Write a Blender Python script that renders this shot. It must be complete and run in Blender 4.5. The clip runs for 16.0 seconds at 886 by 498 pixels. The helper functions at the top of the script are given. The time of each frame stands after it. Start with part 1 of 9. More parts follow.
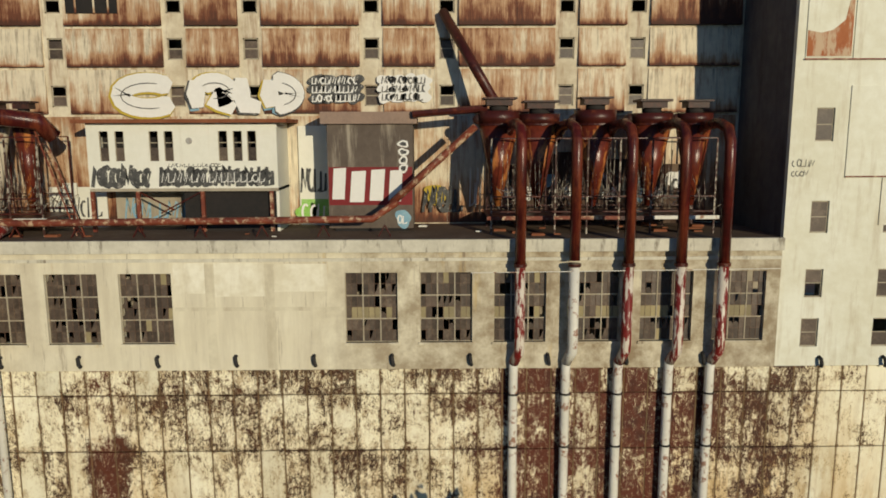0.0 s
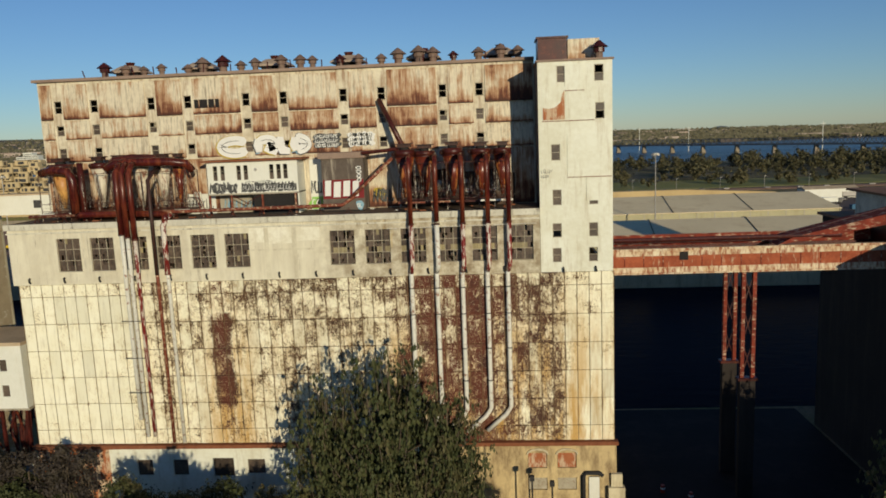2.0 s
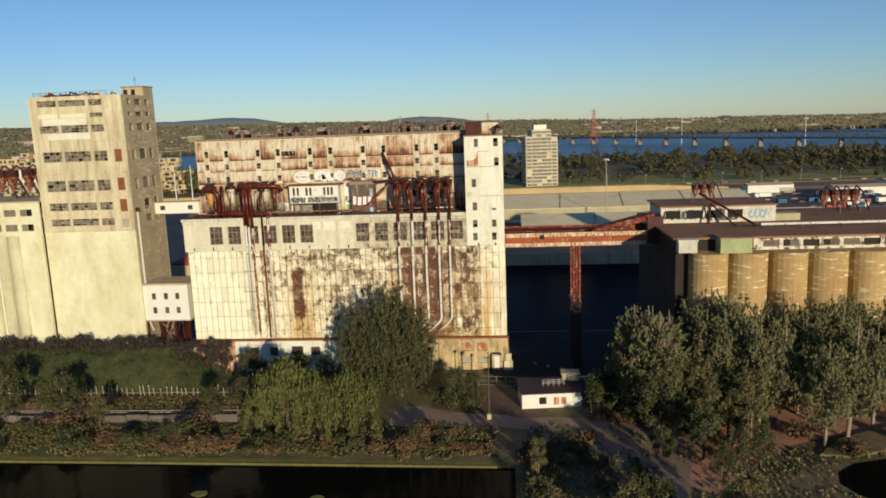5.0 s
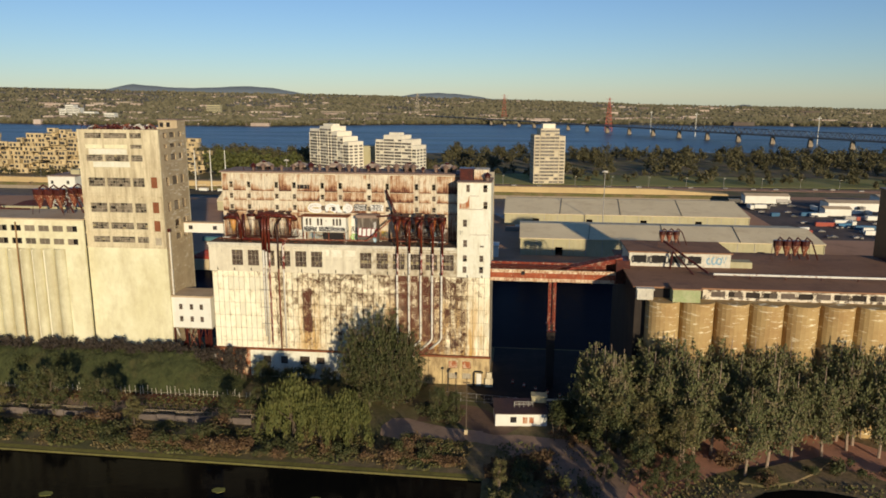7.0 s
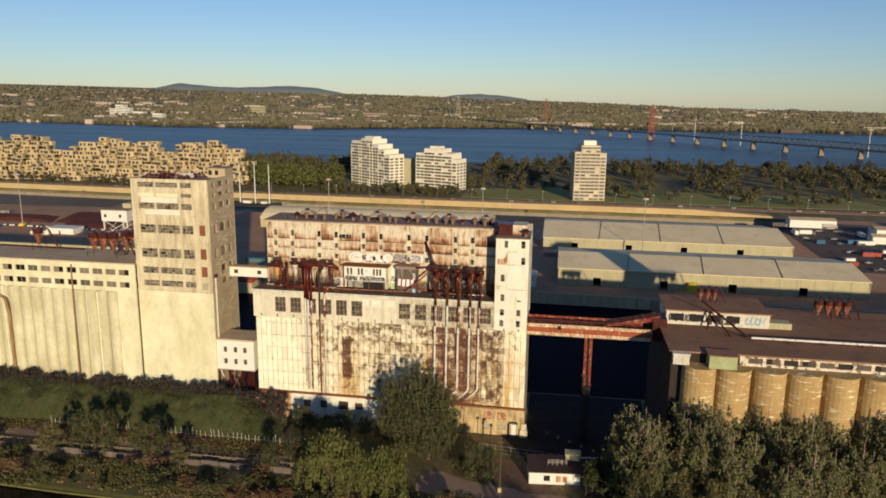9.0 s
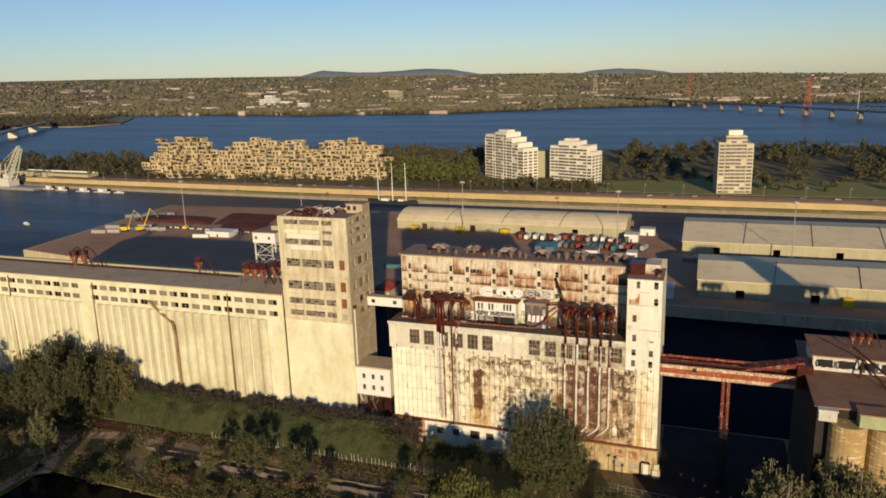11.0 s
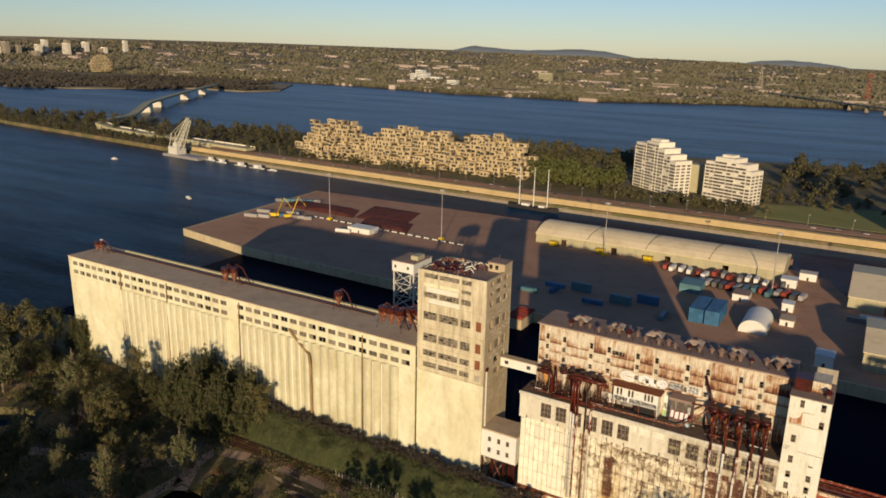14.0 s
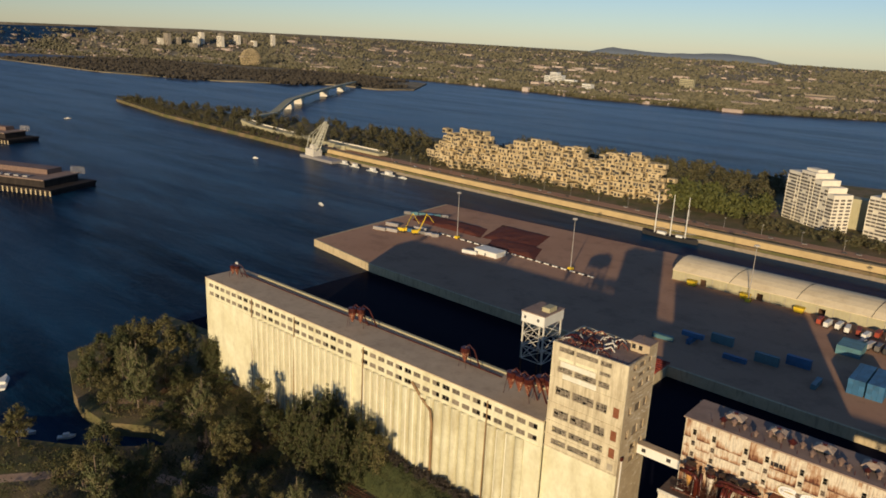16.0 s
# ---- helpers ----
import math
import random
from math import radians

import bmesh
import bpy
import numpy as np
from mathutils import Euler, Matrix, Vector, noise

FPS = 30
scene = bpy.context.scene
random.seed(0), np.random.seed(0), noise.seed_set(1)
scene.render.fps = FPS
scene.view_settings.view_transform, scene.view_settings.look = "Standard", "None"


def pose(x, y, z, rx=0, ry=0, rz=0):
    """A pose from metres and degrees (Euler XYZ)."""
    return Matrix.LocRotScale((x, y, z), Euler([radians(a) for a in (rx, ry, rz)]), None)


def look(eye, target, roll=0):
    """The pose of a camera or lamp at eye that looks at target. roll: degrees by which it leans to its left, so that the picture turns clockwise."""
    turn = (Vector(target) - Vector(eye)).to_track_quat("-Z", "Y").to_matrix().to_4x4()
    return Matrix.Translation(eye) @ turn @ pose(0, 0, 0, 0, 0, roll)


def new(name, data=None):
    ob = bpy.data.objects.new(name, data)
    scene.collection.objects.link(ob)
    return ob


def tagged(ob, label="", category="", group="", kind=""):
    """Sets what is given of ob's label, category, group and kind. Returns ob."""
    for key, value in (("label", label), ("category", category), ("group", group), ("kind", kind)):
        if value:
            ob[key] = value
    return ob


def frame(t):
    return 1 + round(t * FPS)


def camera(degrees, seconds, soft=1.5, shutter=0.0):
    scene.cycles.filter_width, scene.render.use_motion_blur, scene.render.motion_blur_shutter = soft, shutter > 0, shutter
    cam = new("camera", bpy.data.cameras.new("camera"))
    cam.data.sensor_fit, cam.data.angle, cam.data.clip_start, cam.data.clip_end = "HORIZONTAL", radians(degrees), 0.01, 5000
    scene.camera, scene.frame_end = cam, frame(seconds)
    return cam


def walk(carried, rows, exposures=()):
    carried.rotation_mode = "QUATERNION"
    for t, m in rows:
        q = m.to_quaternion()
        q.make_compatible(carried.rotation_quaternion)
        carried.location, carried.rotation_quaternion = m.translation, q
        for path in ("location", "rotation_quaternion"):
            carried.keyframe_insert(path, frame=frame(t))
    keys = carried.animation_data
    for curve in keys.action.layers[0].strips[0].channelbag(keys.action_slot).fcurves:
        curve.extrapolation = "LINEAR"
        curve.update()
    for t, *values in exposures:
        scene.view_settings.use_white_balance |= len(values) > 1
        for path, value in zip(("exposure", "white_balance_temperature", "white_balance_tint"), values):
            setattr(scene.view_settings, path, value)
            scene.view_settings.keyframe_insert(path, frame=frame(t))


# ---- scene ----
cam = camera(62.2, 16.0, soft=1.75)
PATH = [
    (0, (-2.733, -0.722, 42.917), (-2.711, 1.253, 42.599), -0.2),
    (0.5, (1.476, -11.729, 43.721), (1.446, -9.754, 43.402), 0.3),
    (1, (7.242, -22.689, 44.832), (7.121, -20.719, 44.508), -0.7),
    (1.5, (11.102, -36.259, 45.399), (10.958, -34.289, 45.087), -1.6),
    (2, (13.982, -50.494, 46.037), (13.831, -48.524, 45.73), -2.3),
    (2.5, (17.17, -66.202, 46.708), (17.005, -64.232, 46.403), -2.9),
    (3, (19.289, -81.043, 46.931), (19.121, -79.073, 46.635), -3.2),
    (3.5, (22.257, -97.008, 48.44), (22.079, -95.039, 48.138), -3.3),
    (4, (24.361, -111.527, 50.376), (24.185, -109.559, 50.07), -3.1),
    (6.5, (36.266, -155.533, 74.066), (36.072, -153.583, 73.662), -0.4),
    (7, (36.876, -156.765, 78.068), (36.67, -154.818, 77.66), 0.2),
    (7.5, (36.829, -157.049, 81.818), (36.616, -155.102, 81.413), 1.1),
    (8, (35.854, -157.088, 85.672), (35.635, -155.14, 85.273), 1.6),
    (10.5, (38.512, -156.009, 107.507), (37.934, -154.148, 107.054), -1.9),
    (11, (38.152, -155.354, 111.797), (37.49, -153.526, 111.328), -1.8),
    (11.5, (37.966, -153.862, 115.542), (37.231, -152.065, 115.06), -1.5),
    (12, (36.925, -152.365, 119.928), (36.126, -150.6, 119.431), -1.1),
    (12.5, (36.241, -150.246, 123.506), (35.39, -148.509, 123.0), -0.6),
    (13, (34.073, -148.424, 127.988), (33.181, -146.71, 127.472), 0.0),
    (13.5, (32.03, -145.988, 131.962), (31.098, -144.298, 131.439), 0.7),
    (14, (29.075, -143.244, 136.686), (28.096, -141.583, 136.153), 1.3),
    (14.5, (25.852, -141.177, 141.194), (24.825, -139.548, 140.654), 1.9),
    (15, (21.918, -137.938, 145.58), (20.826, -136.354, 145.033), 2.3),
    (15.5, (17.787, -134.435, 148.977), (16.625, -132.902, 148.428), 2.5),
    (16, (13.312, -130.288, 152.891), (12.07, -128.821, 152.339), 2.6),
]
walk(cam, [(t, look(eye, target, roll)) for t, eye, target, roll in PATH],
     exposures=((0.0, -0.4, 6500, 10), (1.0, -0.42, 6500, 10), (2.0, -0.28, 6500, 9), (3.0, -0.23, 6520, 9.5), (4.0, -0.07, 6550, 10), (7.0, 0.07, 6950, 15), (11.0, 0.06, 7250, 18), (14.5, 0.03, 7550, 20.5), (16.0, 0.04, 7550, 19.5)))

# ---- sky and sun ----
SUN_FROM = Vector((0.386, -0.903, 0.187)).normalized()   # low evening sun behind the path's right shoulder
world = bpy.data.worlds.new("evening_sky")
scene.world = world
world.use_nodes = True
_wn = world.node_tree.nodes
_sky = _wn.new("ShaderNodeTexSky")
_sky.sky_type = "NISHITA"
_sky.sun_disc = False
_sky.sun_elevation = radians(10.8)
_sky.sun_rotation = radians(156.9)
_sky.altitude = 50
_sky.air_density, _sky.dust_density, _sky.ozone_density = 0.9, 0.05, 3.0
_wn["Background"].inputs[1].default_value = 0.086
_tint = _wn.new("ShaderNodeMix")
_tint.data_type, _tint.blend_type = "RGBA", "MULTIPLY"
_tint.inputs[0].default_value = 1.0
_tint.inputs[7].default_value = (0.90, 1.05, 1.28, 1)
world.node_tree.links.new(_sky.outputs[0], _tint.inputs[6])
world.node_tree.links.new(_tint.outputs[2], _wn["Background"].inputs[0])
_sun = bpy.data.lights.new("sun", "SUN")
_sun.energy, _sun.angle, _sun.color = 4.15, radians(0.55), (1.0, 0.88, 0.64)
sun = new("sun", _sun)
sun.matrix_world = look(SUN_FROM * 300, (0, 0, 0))

# ---- mesh helpers ----
rnd = random.Random(7)


class Geo:
    """Collects vertices and faces of one mesh."""

    def __init__(self):
        self.v, self.f = [], []

    def add(self, verts, faces):
        n = len(self.v)
        self.v += [tuple(p) for p in verts]
        self.f += [tuple(n + i for i in q) for q in faces]
        return self

    def box(self, x0, x1, y0, y1, z0, z1, m=None):
        p = [(x0, y0, z0), (x1, y0, z0), (x1, y1, z0), (x0, y1, z0), (x0, y0, z1), (x1, y0, z1), (x1, y1, z1), (x0, y1, z1)]
        if m is not None:
            p = [m @ Vector(q) for q in p]
        return self.add(p, [(3, 2, 1, 0), (4, 5, 6, 7), (0, 1, 5, 4), (1, 2, 6, 5), (2, 3, 7, 6), (3, 0, 4, 7)])

    def bevelbox(self, x0, x1, y0, y1, z0, z1, b):
        """A box whose top edges are chamfered."""
        lo = [(x0, y0, z0), (x1, y0, z0), (x1, y1, z0), (x0, y1, z0)]
        mi = [(x0, y0, z1 - b), (x1, y0, z1 - b), (x1, y1, z1 - b), (x0, y1, z1 - b)]
        hi = [(x0 + b, y0 + b, z1), (x1 - b, y0 + b, z1), (x1 - b, y1 - b, z1), (x0 + b, y1 - b, z1)]
        fs = [(3, 2, 1, 0), (8, 9, 10, 11)]
        for k in (0, 4):
            fs += [(k + i, k + (i + 1) % 4, k + 4 + (i + 1) % 4, k + 4 + i) for i in range(4)]
        return self.add(lo + mi + hi, fs)

    def tube(self, p, q, r, r2=None, n=8, cap=True):
        p, q = Vector(p), Vector(q)
        r2 = r if r2 is None else r2
        d = (q - p).normalized()
        a = d.orthogonal().normalized()
        b = d.cross(a)
        vs, fs = [], []
        for c, s in ((p, r), (q, r2)):
            for i in range(n):
                t = 2 * math.pi * i / n
                vs.append(c + s * (math.cos(t) * a + math.sin(t) * b))
        fs = [(i, (i + 1) % n, n + (i + 1) % n, n + i) for i in range(n)]
        if cap:
            fs += [tuple(range(n))[::-1], tuple(range(n, 2 * n))]
        return self.add(vs, fs)

    def pipe(self, pts, r, n=10):
        """A bent pipe through points, rings shared at the bends."""
        pts = [Vector(p) for p in pts]
        vs, fs = [], []
        a = None
        for k, p in enumerate(pts):
            d = (pts[min(k + 1, len(pts) - 1)] - pts[max(k - 1, 0)]).normalized()
            a = (d.orthogonal() if a is None else (a - d * a.dot(d))).normalized()
            b = d.cross(a)
            vs += [p + r * (math.cos(2 * math.pi * i / n) * a + math.sin(2 * math.pi * i / n) * b) for i in range(n)]
        for k in range(len(pts) - 1):
            fs += [(k * n + i, k * n + (i + 1) % n, (k + 1) * n + (i + 1) % n, (k + 1) * n + i) for i in range(n)]
        fs += [tuple(range(n))[::-1], tuple(range((len(pts) - 1) * n, len(pts) * n))]
        return self.add(vs, fs)

    def prism(self, poly, z0, z1):
        n = len(poly)
        vs = [(x, y, z0) for x, y in poly] + [(x, y, z1) for x, y in poly]
        fs = [tuple(range(n))[::-1], tuple(range(n, 2 * n))] + [(i, (i + 1) % n, n + (i + 1) % n, n + i) for i in range(n)]
        return self.add(vs, fs)

    def extrude_x(self, prof, x0, x1):
        """A profile of (y, z) drawn out along x."""
        n = len(prof)
        vs = [(x0, y, z) for y, z in prof] + [(x1, y, z) for y, z in prof]
        fs = [tuple(range(n)), tuple(range(n, 2 * n))[::-1]] + [(i, n + i, n + (i + 1) % n, (i + 1) % n) for i in range(n)]
        return self.add(vs, fs)

    def extrude_y(self, prof, y0, y1):
        """A profile of (x, z) drawn out along y."""
        n = len(prof)
        vs = [(x, y0, z) for x, z in prof] + [(x, y1, z) for x, z in prof]
        fs = [tuple(range(n)), tuple(range(n, 2 * n))[::-1]] + [(i, n + i, n + (i + 1) % n, (i + 1) % n) for i in range(n)]
        return self.add(vs, fs)

    def beam(self, p, q, w):
        return self.tube(p, q, w * 0.7, n=4)

    def wall(self, x0, x1, z0, z1, y0, y1, holes=(), axis="y", flip=False):
        """A wall in the xz plane, y0 in front, with real openings (hx0, hx1, hz0, hz1)."""
        xs = sorted({x0, x1, *[h for q in holes for h in q[:2] if x0 < h < x1]})
        zs = sorted({z0, z1, *[h for q in holes for h in q[2:] if z0 < h < z1]})

        def solid(i, j):
            if not (0 <= i < len(xs) - 1 and 0 <= j < len(zs) - 1):
                return False
            cx, cz = (xs[i] + xs[i + 1]) / 2, (zs[j] + zs[j + 1]) / 2
            return not any(h[0] < cx < h[1] and h[2] < cz < h[3] for h in holes)
        vs, fs = [], []

        def quad(*p):
            fs.append(tuple(range(len(vs), len(vs) + 4)))
            vs.extend((q if axis == "y" else (q[1], q[0], q[2])) for q in p)
        for i in range(len(xs) - 1):
            for j in range(len(zs) - 1):
                if not solid(i, j):
                    continue
                a, b, c, d = xs[i], xs[i + 1], zs[j], zs[j + 1]
                quad((a, y0, c), (b, y0, c), (b, y0, d), (a, y0, d))
                quad((b, y1, c), (a, y1, c), (a, y1, d), (b, y1, d))
                if not solid(i - 1, j):
                    quad((a, y1, c), (a, y0, c), (a, y0, d), (a, y1, d))
                if not solid(i + 1, j):
                    quad((b, y0, c), (b, y1, c), (b, y1, d), (b, y0, d))
                if not solid(i, j - 1):
                    quad((a, y1, c), (b, y1, c), (b, y0, c), (a, y0, c))
                if not solid(i, j + 1):
                    quad((a, y0, d), (b, y0, d), (b, y1, d), (a, y1, d))
        return self.add(vs, fs)

    def mesh(self, name, smooth=False):
        me = bpy.data.meshes.new(name)
        me.from_pydata(self.v, [], self.f)
        if smooth:
            me.polygons.foreach_set("use_smooth", [True] * len(me.polygons))
        me.update()
        return me


def thing(name, label, category, loc=(0, 0, 0), group="", turn=0.0, kind=""):
    ob = new(name)
    ob.empty_display_size = 0.3
    ob.matrix_basis = pose(*loc, 0, 0, turn)
    return tagged(ob, label, category, group, kind)


def part(name, geo, material, parent, label="", smooth=False, loc=(0, 0, 0)):
    me = geo if isinstance(geo, bpy.types.Mesh) else geo.mesh(name, smooth)
    if material is not None and not me.materials:
        me.materials.append(material)
    ob = new(name, me)
    ob.parent = parent
    ob.location = loc
    return tagged(ob, label)


def solo(name, geo, material, label, category, group="", kind="", smooth=False):
    me = geo.mesh(name, smooth)
    me.materials.append(material)
    return tagged(new(name, me), label, category, group, kind)


# ---- materials ----
class Mat:
    def __init__(self, name):
        self.m = bpy.data.materials.new(name)
        self.m.use_nodes = True
        self.t = self.m.node_tree
        self.b = self.t.nodes["Principled BSDF"]
        self.pos = self.t.nodes.new("ShaderNodeNewGeometry").outputs["Position"]

    def link(self, a, b):
        self.t.links.new(a, b)

    def scaled(self, sx, sy, sz):
        n = self.t.nodes.new("ShaderNodeVectorMath")
        n.operation = "MULTIPLY"
        self.link(self.pos, n.inputs[0])
        n.inputs[1].default_value = (sx, sy, sz)
        return n.outputs[0]

    def noise(self, scale, detail=4.0, rough=0.6, vec=None):
        n = self.t.nodes.new("ShaderNodeTexNoise")
        n.inputs["Scale"].default_value = scale
        n.inputs["Detail"].default_value = detail
        n.inputs["Roughness"].default_value = rough
        self.link(self.pos if vec is None else vec, n.inputs["Vector"])
        return n.outputs[0]

    def ramp(self, fac, stops):
        n = self.t.nodes.new("ShaderNodeValToRGB")
        e = n.color_ramp.elements
        while len(e) < len(stops):
            e.new(0.5)
        for k, (p, c) in enumerate(stops):
            e[k].position = p
            e[k].color = (c, c, c, 1) if isinstance(c, (int, float)) else (*c, 1)
        self.link(fac, n.inputs[0])
        return n.outputs[0]

    def math(self, op, a, b):
        n = self.t.nodes.new("ShaderNodeMath")
        n.operation = op
        for k, v in enumerate((a, b)):
            if isinstance(v, (int, float)):
                n.inputs[k].default_value = v
            else:
                self.link(v, n.inputs[k])
        return n.outputs[0]

    def mix(self, fac, a, b, kind="MIX"):
        n = self.t.nodes.new("ShaderNodeMix")
        n.data_type = "RGBA"
        n.blend_type = kind
        for sock, v in ((n.inputs[0], fac), (n.inputs[6], a), (n.inputs[7], b)):
            if isinstance(v, (int, float)):
                sock.default_value = v
            elif isinstance(v, tuple):
                sock.default_value = (*v, 1)
            else:
                self.link(v, sock)
        return n.outputs[2]

    def random(self):
        return self.t.nodes.new("ShaderNodeObjectInfo").outputs["Random"]

    def island(self):
        return self.t.nodes.new("ShaderNodeNewGeometry").outputs["Random Per Island"]

    def axis(self, k):
        n = self.t.nodes.new("ShaderNodeSeparateXYZ")
        self.link(self.pos, n.inputs[0])
        return n.outputs[k]

    def done(self, colour, rough=0.8, metal=0.0, bump=None, strength=0.3, dist=0.05):
        if isinstance(colour, tuple):
            self.b.inputs["Base Color"].default_value = (*colour, 1)
        else:
            self.link(colour, self.b.inputs["Base Color"])
        if isinstance(rough, (int, float)):
            self.b.inputs["Roughness"].default_value = rough
        else:
            self.link(rough, self.b.inputs["Roughness"])
        self.b.inputs["Metallic"].default_value = metal
        self.b.inputs["Specular IOR Level"].default_value = 0.3
        if bump is not None:
            n = self.t.nodes.new("ShaderNodeBump")
            n.inputs["Strength"].default_value = strength
            n.inputs["Distance"].default_value = dist
            self.link(bump, n.inputs["Height"])
            self.link(n.outputs[0], self.b.inputs["Normal"])
        return self.m


def surface(name, base, alt, stain=None, amount=0.5, big=0.15, fine=2.5, streak=None, rough=0.85, metal=0.0, vary=0.0,
            island=0.0, bump=0.3, dist=0.05, cut=(0.5, 0.72)):
    """A weathered surface: two tones at two scales, with patches or downward streaks of a third."""
    k = Mat(name)
    f = k.math("ADD", k.math("MULTIPLY", k.noise(big, 3), 0.6), k.math("MULTIPLY", k.noise(fine, 6, 0.7), 0.4))
    c = k.mix(k.ramp(f, [(0.38, 0.0), (0.62, 1.0)]), base, alt)
    if stain:
        v = k.scaled(*streak) if streak else None
        s = k.noise(1.0 if streak else big * 3, 6, 0.7, v)
        s = k.math("MULTIPLY", k.ramp(s, [(cut[0], 0.0), (cut[1], 1.0)]), amount)
        c = k.mix(s, c, stain)
    if vary or island:
        r = k.random() if vary else k.island()
        a = vary or island
        g = k.ramp(r, [(0.0, 1.0 - a), (1.0, 1.0)])
        c = k.mix(1.0, c, g, "MULTIPLY")
    k.done(c, rough, metal, k.noise(fine * 2, 5, 0.7), bump, dist)
    if rough > 0.75:
        k.b.inputs["Specular IOR Level"].default_value = 0.12   # dry, dusty surfaces hardly shine
    return k.m


m_peeling = surface("peeling_brown_render", (0.50, 0.40, 0.255), (0.38, 0.295, 0.18), (0.68, 0.61, 0.46), 0.85, 0.2, 1.3, (0.35, 0.35, 0.9), cut=(0.56, 0.66))
m_cling = surface("pale_clinging_render", (0.66, 0.6, 0.46), (0.55, 0.48, 0.35), (0.38, 0.3, 0.2), 0.6, 0.6, 3.0)
m_concrete = surface("cream_concrete", (0.70, 0.625, 0.425), (0.56, 0.48, 0.315), (0.22, 0.16, 0.09), 0.7, 0.16, 1.6, (0.8, 0.8, 0.07), cut=(0.45, 0.72))
m_silo = surface("painted_silo_concrete", (0.77, 0.745, 0.52), (0.65, 0.605, 0.38), (0.40, 0.32, 0.17), 0.5, 0.07, 0.6, (0.22, 0.22, 0.07), cut=(0.46, 0.72))
m_grey_conc = surface("bare_grey_concrete", (0.42, 0.37, 0.28), (0.30, 0.26, 0.20), (0.14, 0.11, 0.08), 0.6, 0.2, 2.0, (0.8, 0.8, 0.1))
m_white = surface("white_painted_sheet", (0.76, 0.75, 0.66), (0.68, 0.67, 0.57), (0.45, 0.34, 0.2), 0.35, 0.2, 2.0, (1.2, 1.2, 0.1), 0.6, cut=(0.58, 0.8))
m_towerwhite = surface("weathered_white_sheet", (0.76, 0.76, 0.64), (0.66, 0.64, 0.50), (0.36, 0.26, 0.13), 0.55, 0.25, 2.0, (0.9, 0.9, 0.12), 0.6, cut=(0.52, 0.74))
m_cornice = surface("cornice_paint", (0.66, 0.63, 0.52), (0.5, 0.47, 0.38), (0.12, 0.09, 0.06), 0.7, 0.5, 3.0, (2.0, 2.0, 0.4), cut=(0.55, 0.66))
m_hatch = surface("sooty_rust_sheet", (0.22, 0.14, 0.105), (0.13, 0.085, 0.066), (0.34, 0.25, 0.18), 0.5, 0.5, 3.0, rough=0.7)
m_roof_grey = surface("gravel_roof", (0.33, 0.235, 0.18), (0.23, 0.165, 0.13), (0.38, 0.27, 0.2), 0.5, 0.15, 5.0)
m_roof_pale = surface("pale_gravel_roof", (0.56, 0.43, 0.28), (0.46, 0.35, 0.23), (0.3, 0.22, 0.14), 0.5, 0.1, 4.0)
m_tar = surface("tarred_terrace", (0.115, 0.08, 0.058), (0.16, 0.115, 0.085), (0.24, 0.18, 0.13), 0.5, 0.3, 4.0)
m_rust = surface("dark_red_rust", (0.09, 0.017, 0.012), (0.042, 0.011, 0.009), (0.22, 0.06, 0.025), 0.7, 0.6, 4.0, rough=0.34, island=0.4, cut=(0.55, 0.68))
m_rust_light = surface("orange_rust_steel", (0.22, 0.055, 0.026), (0.13, 0.03, 0.018), (0.58, 0.44, 0.28), 0.8, 0.7, 4.0, rough=0.55, cut=(0.52, 0.62))
m_pipe_white = surface("peeling_white_pipe", (0.72, 0.70, 0.62), (0.62, 0.6, 0.52), (0.25, 0.09, 0.04), 0.85, 0.5, 3.0, rough=0.55, cut=(0.57, 0.62))
m_pane = surface("dusty_wired_glass", (0.085, 0.062, 0.048), (0.15, 0.112, 0.085), (0.26, 0.2, 0.14), 0.6, 0.5, 6.0, rough=0.4, vary=0.55)
m_pane_dust = surface("dust_covered_glass", (0.20, 0.165, 0.115), (0.30, 0.25, 0.18), (0.38, 0.32, 0.23), 0.5, 0.5, 6.0, rough=0.6, vary=0.6)
m_pane_pale = surface("pale_boarded_pane", (0.42, 0.35, 0.18), (0.30, 0.25, 0.14), None, rough=0.6, vary=0.3)
m_bar = surface("rusted_glazing_bar", (0.14, 0.085, 0.055), (0.09, 0.055, 0.04), (0.3, 0.22, 0.14), 0.6, 1.0, 5.0, rough=0.7)
m_blood = surface("blood_red_pipe_paint", (0.085, 0.011, 0.009), (0.035, 0.008, 0.007), (0.20, 0.05, 0.02), 0.7, 0.5, 3.0, (1.5, 1.5, 0.25), 0.26, cut=(0.46, 0.62))
m_peel = surface("red_pipe_peeling_to_white", (0.22, 0.018, 0.015), (0.14, 0.016, 0.013), (0.66, 0.60, 0.50), 0.95, 0.5, 3.0, (2.4, 2.4, 0.55), 0.4, cut=(0.50, 0.54))
m_cone = surface("orange_glazed_rust", (0.17, 0.032, 0.016), (0.085, 0.018, 0.012), (0.52, 0.20, 0.055), 0.9, 0.6, 3.0, (1.6, 1.6, 0.4), 0.24, cut=(0.52, 0.62))
m_frame = surface("old_window_steel", (0.44, 0.39, 0.29), (0.32, 0.28, 0.2), (0.18, 0.08, 0.04), 0.6, 1.0, 6.0, rough=0.7)
# Near-black fill: its colour stands in for darkness of rooms and recesses.
m_dark = surface("unlit_dark_fill", (0.035, 0.03, 0.028), (0.02, 0.02, 0.02), None, rough=0.9)
m_brownboard = surface("brown_board", (0.26, 0.10, 0.05), (0.2, 0.07, 0.035), (0.1, 0.04, 0.02), 0.5, 0.8, 4.0)
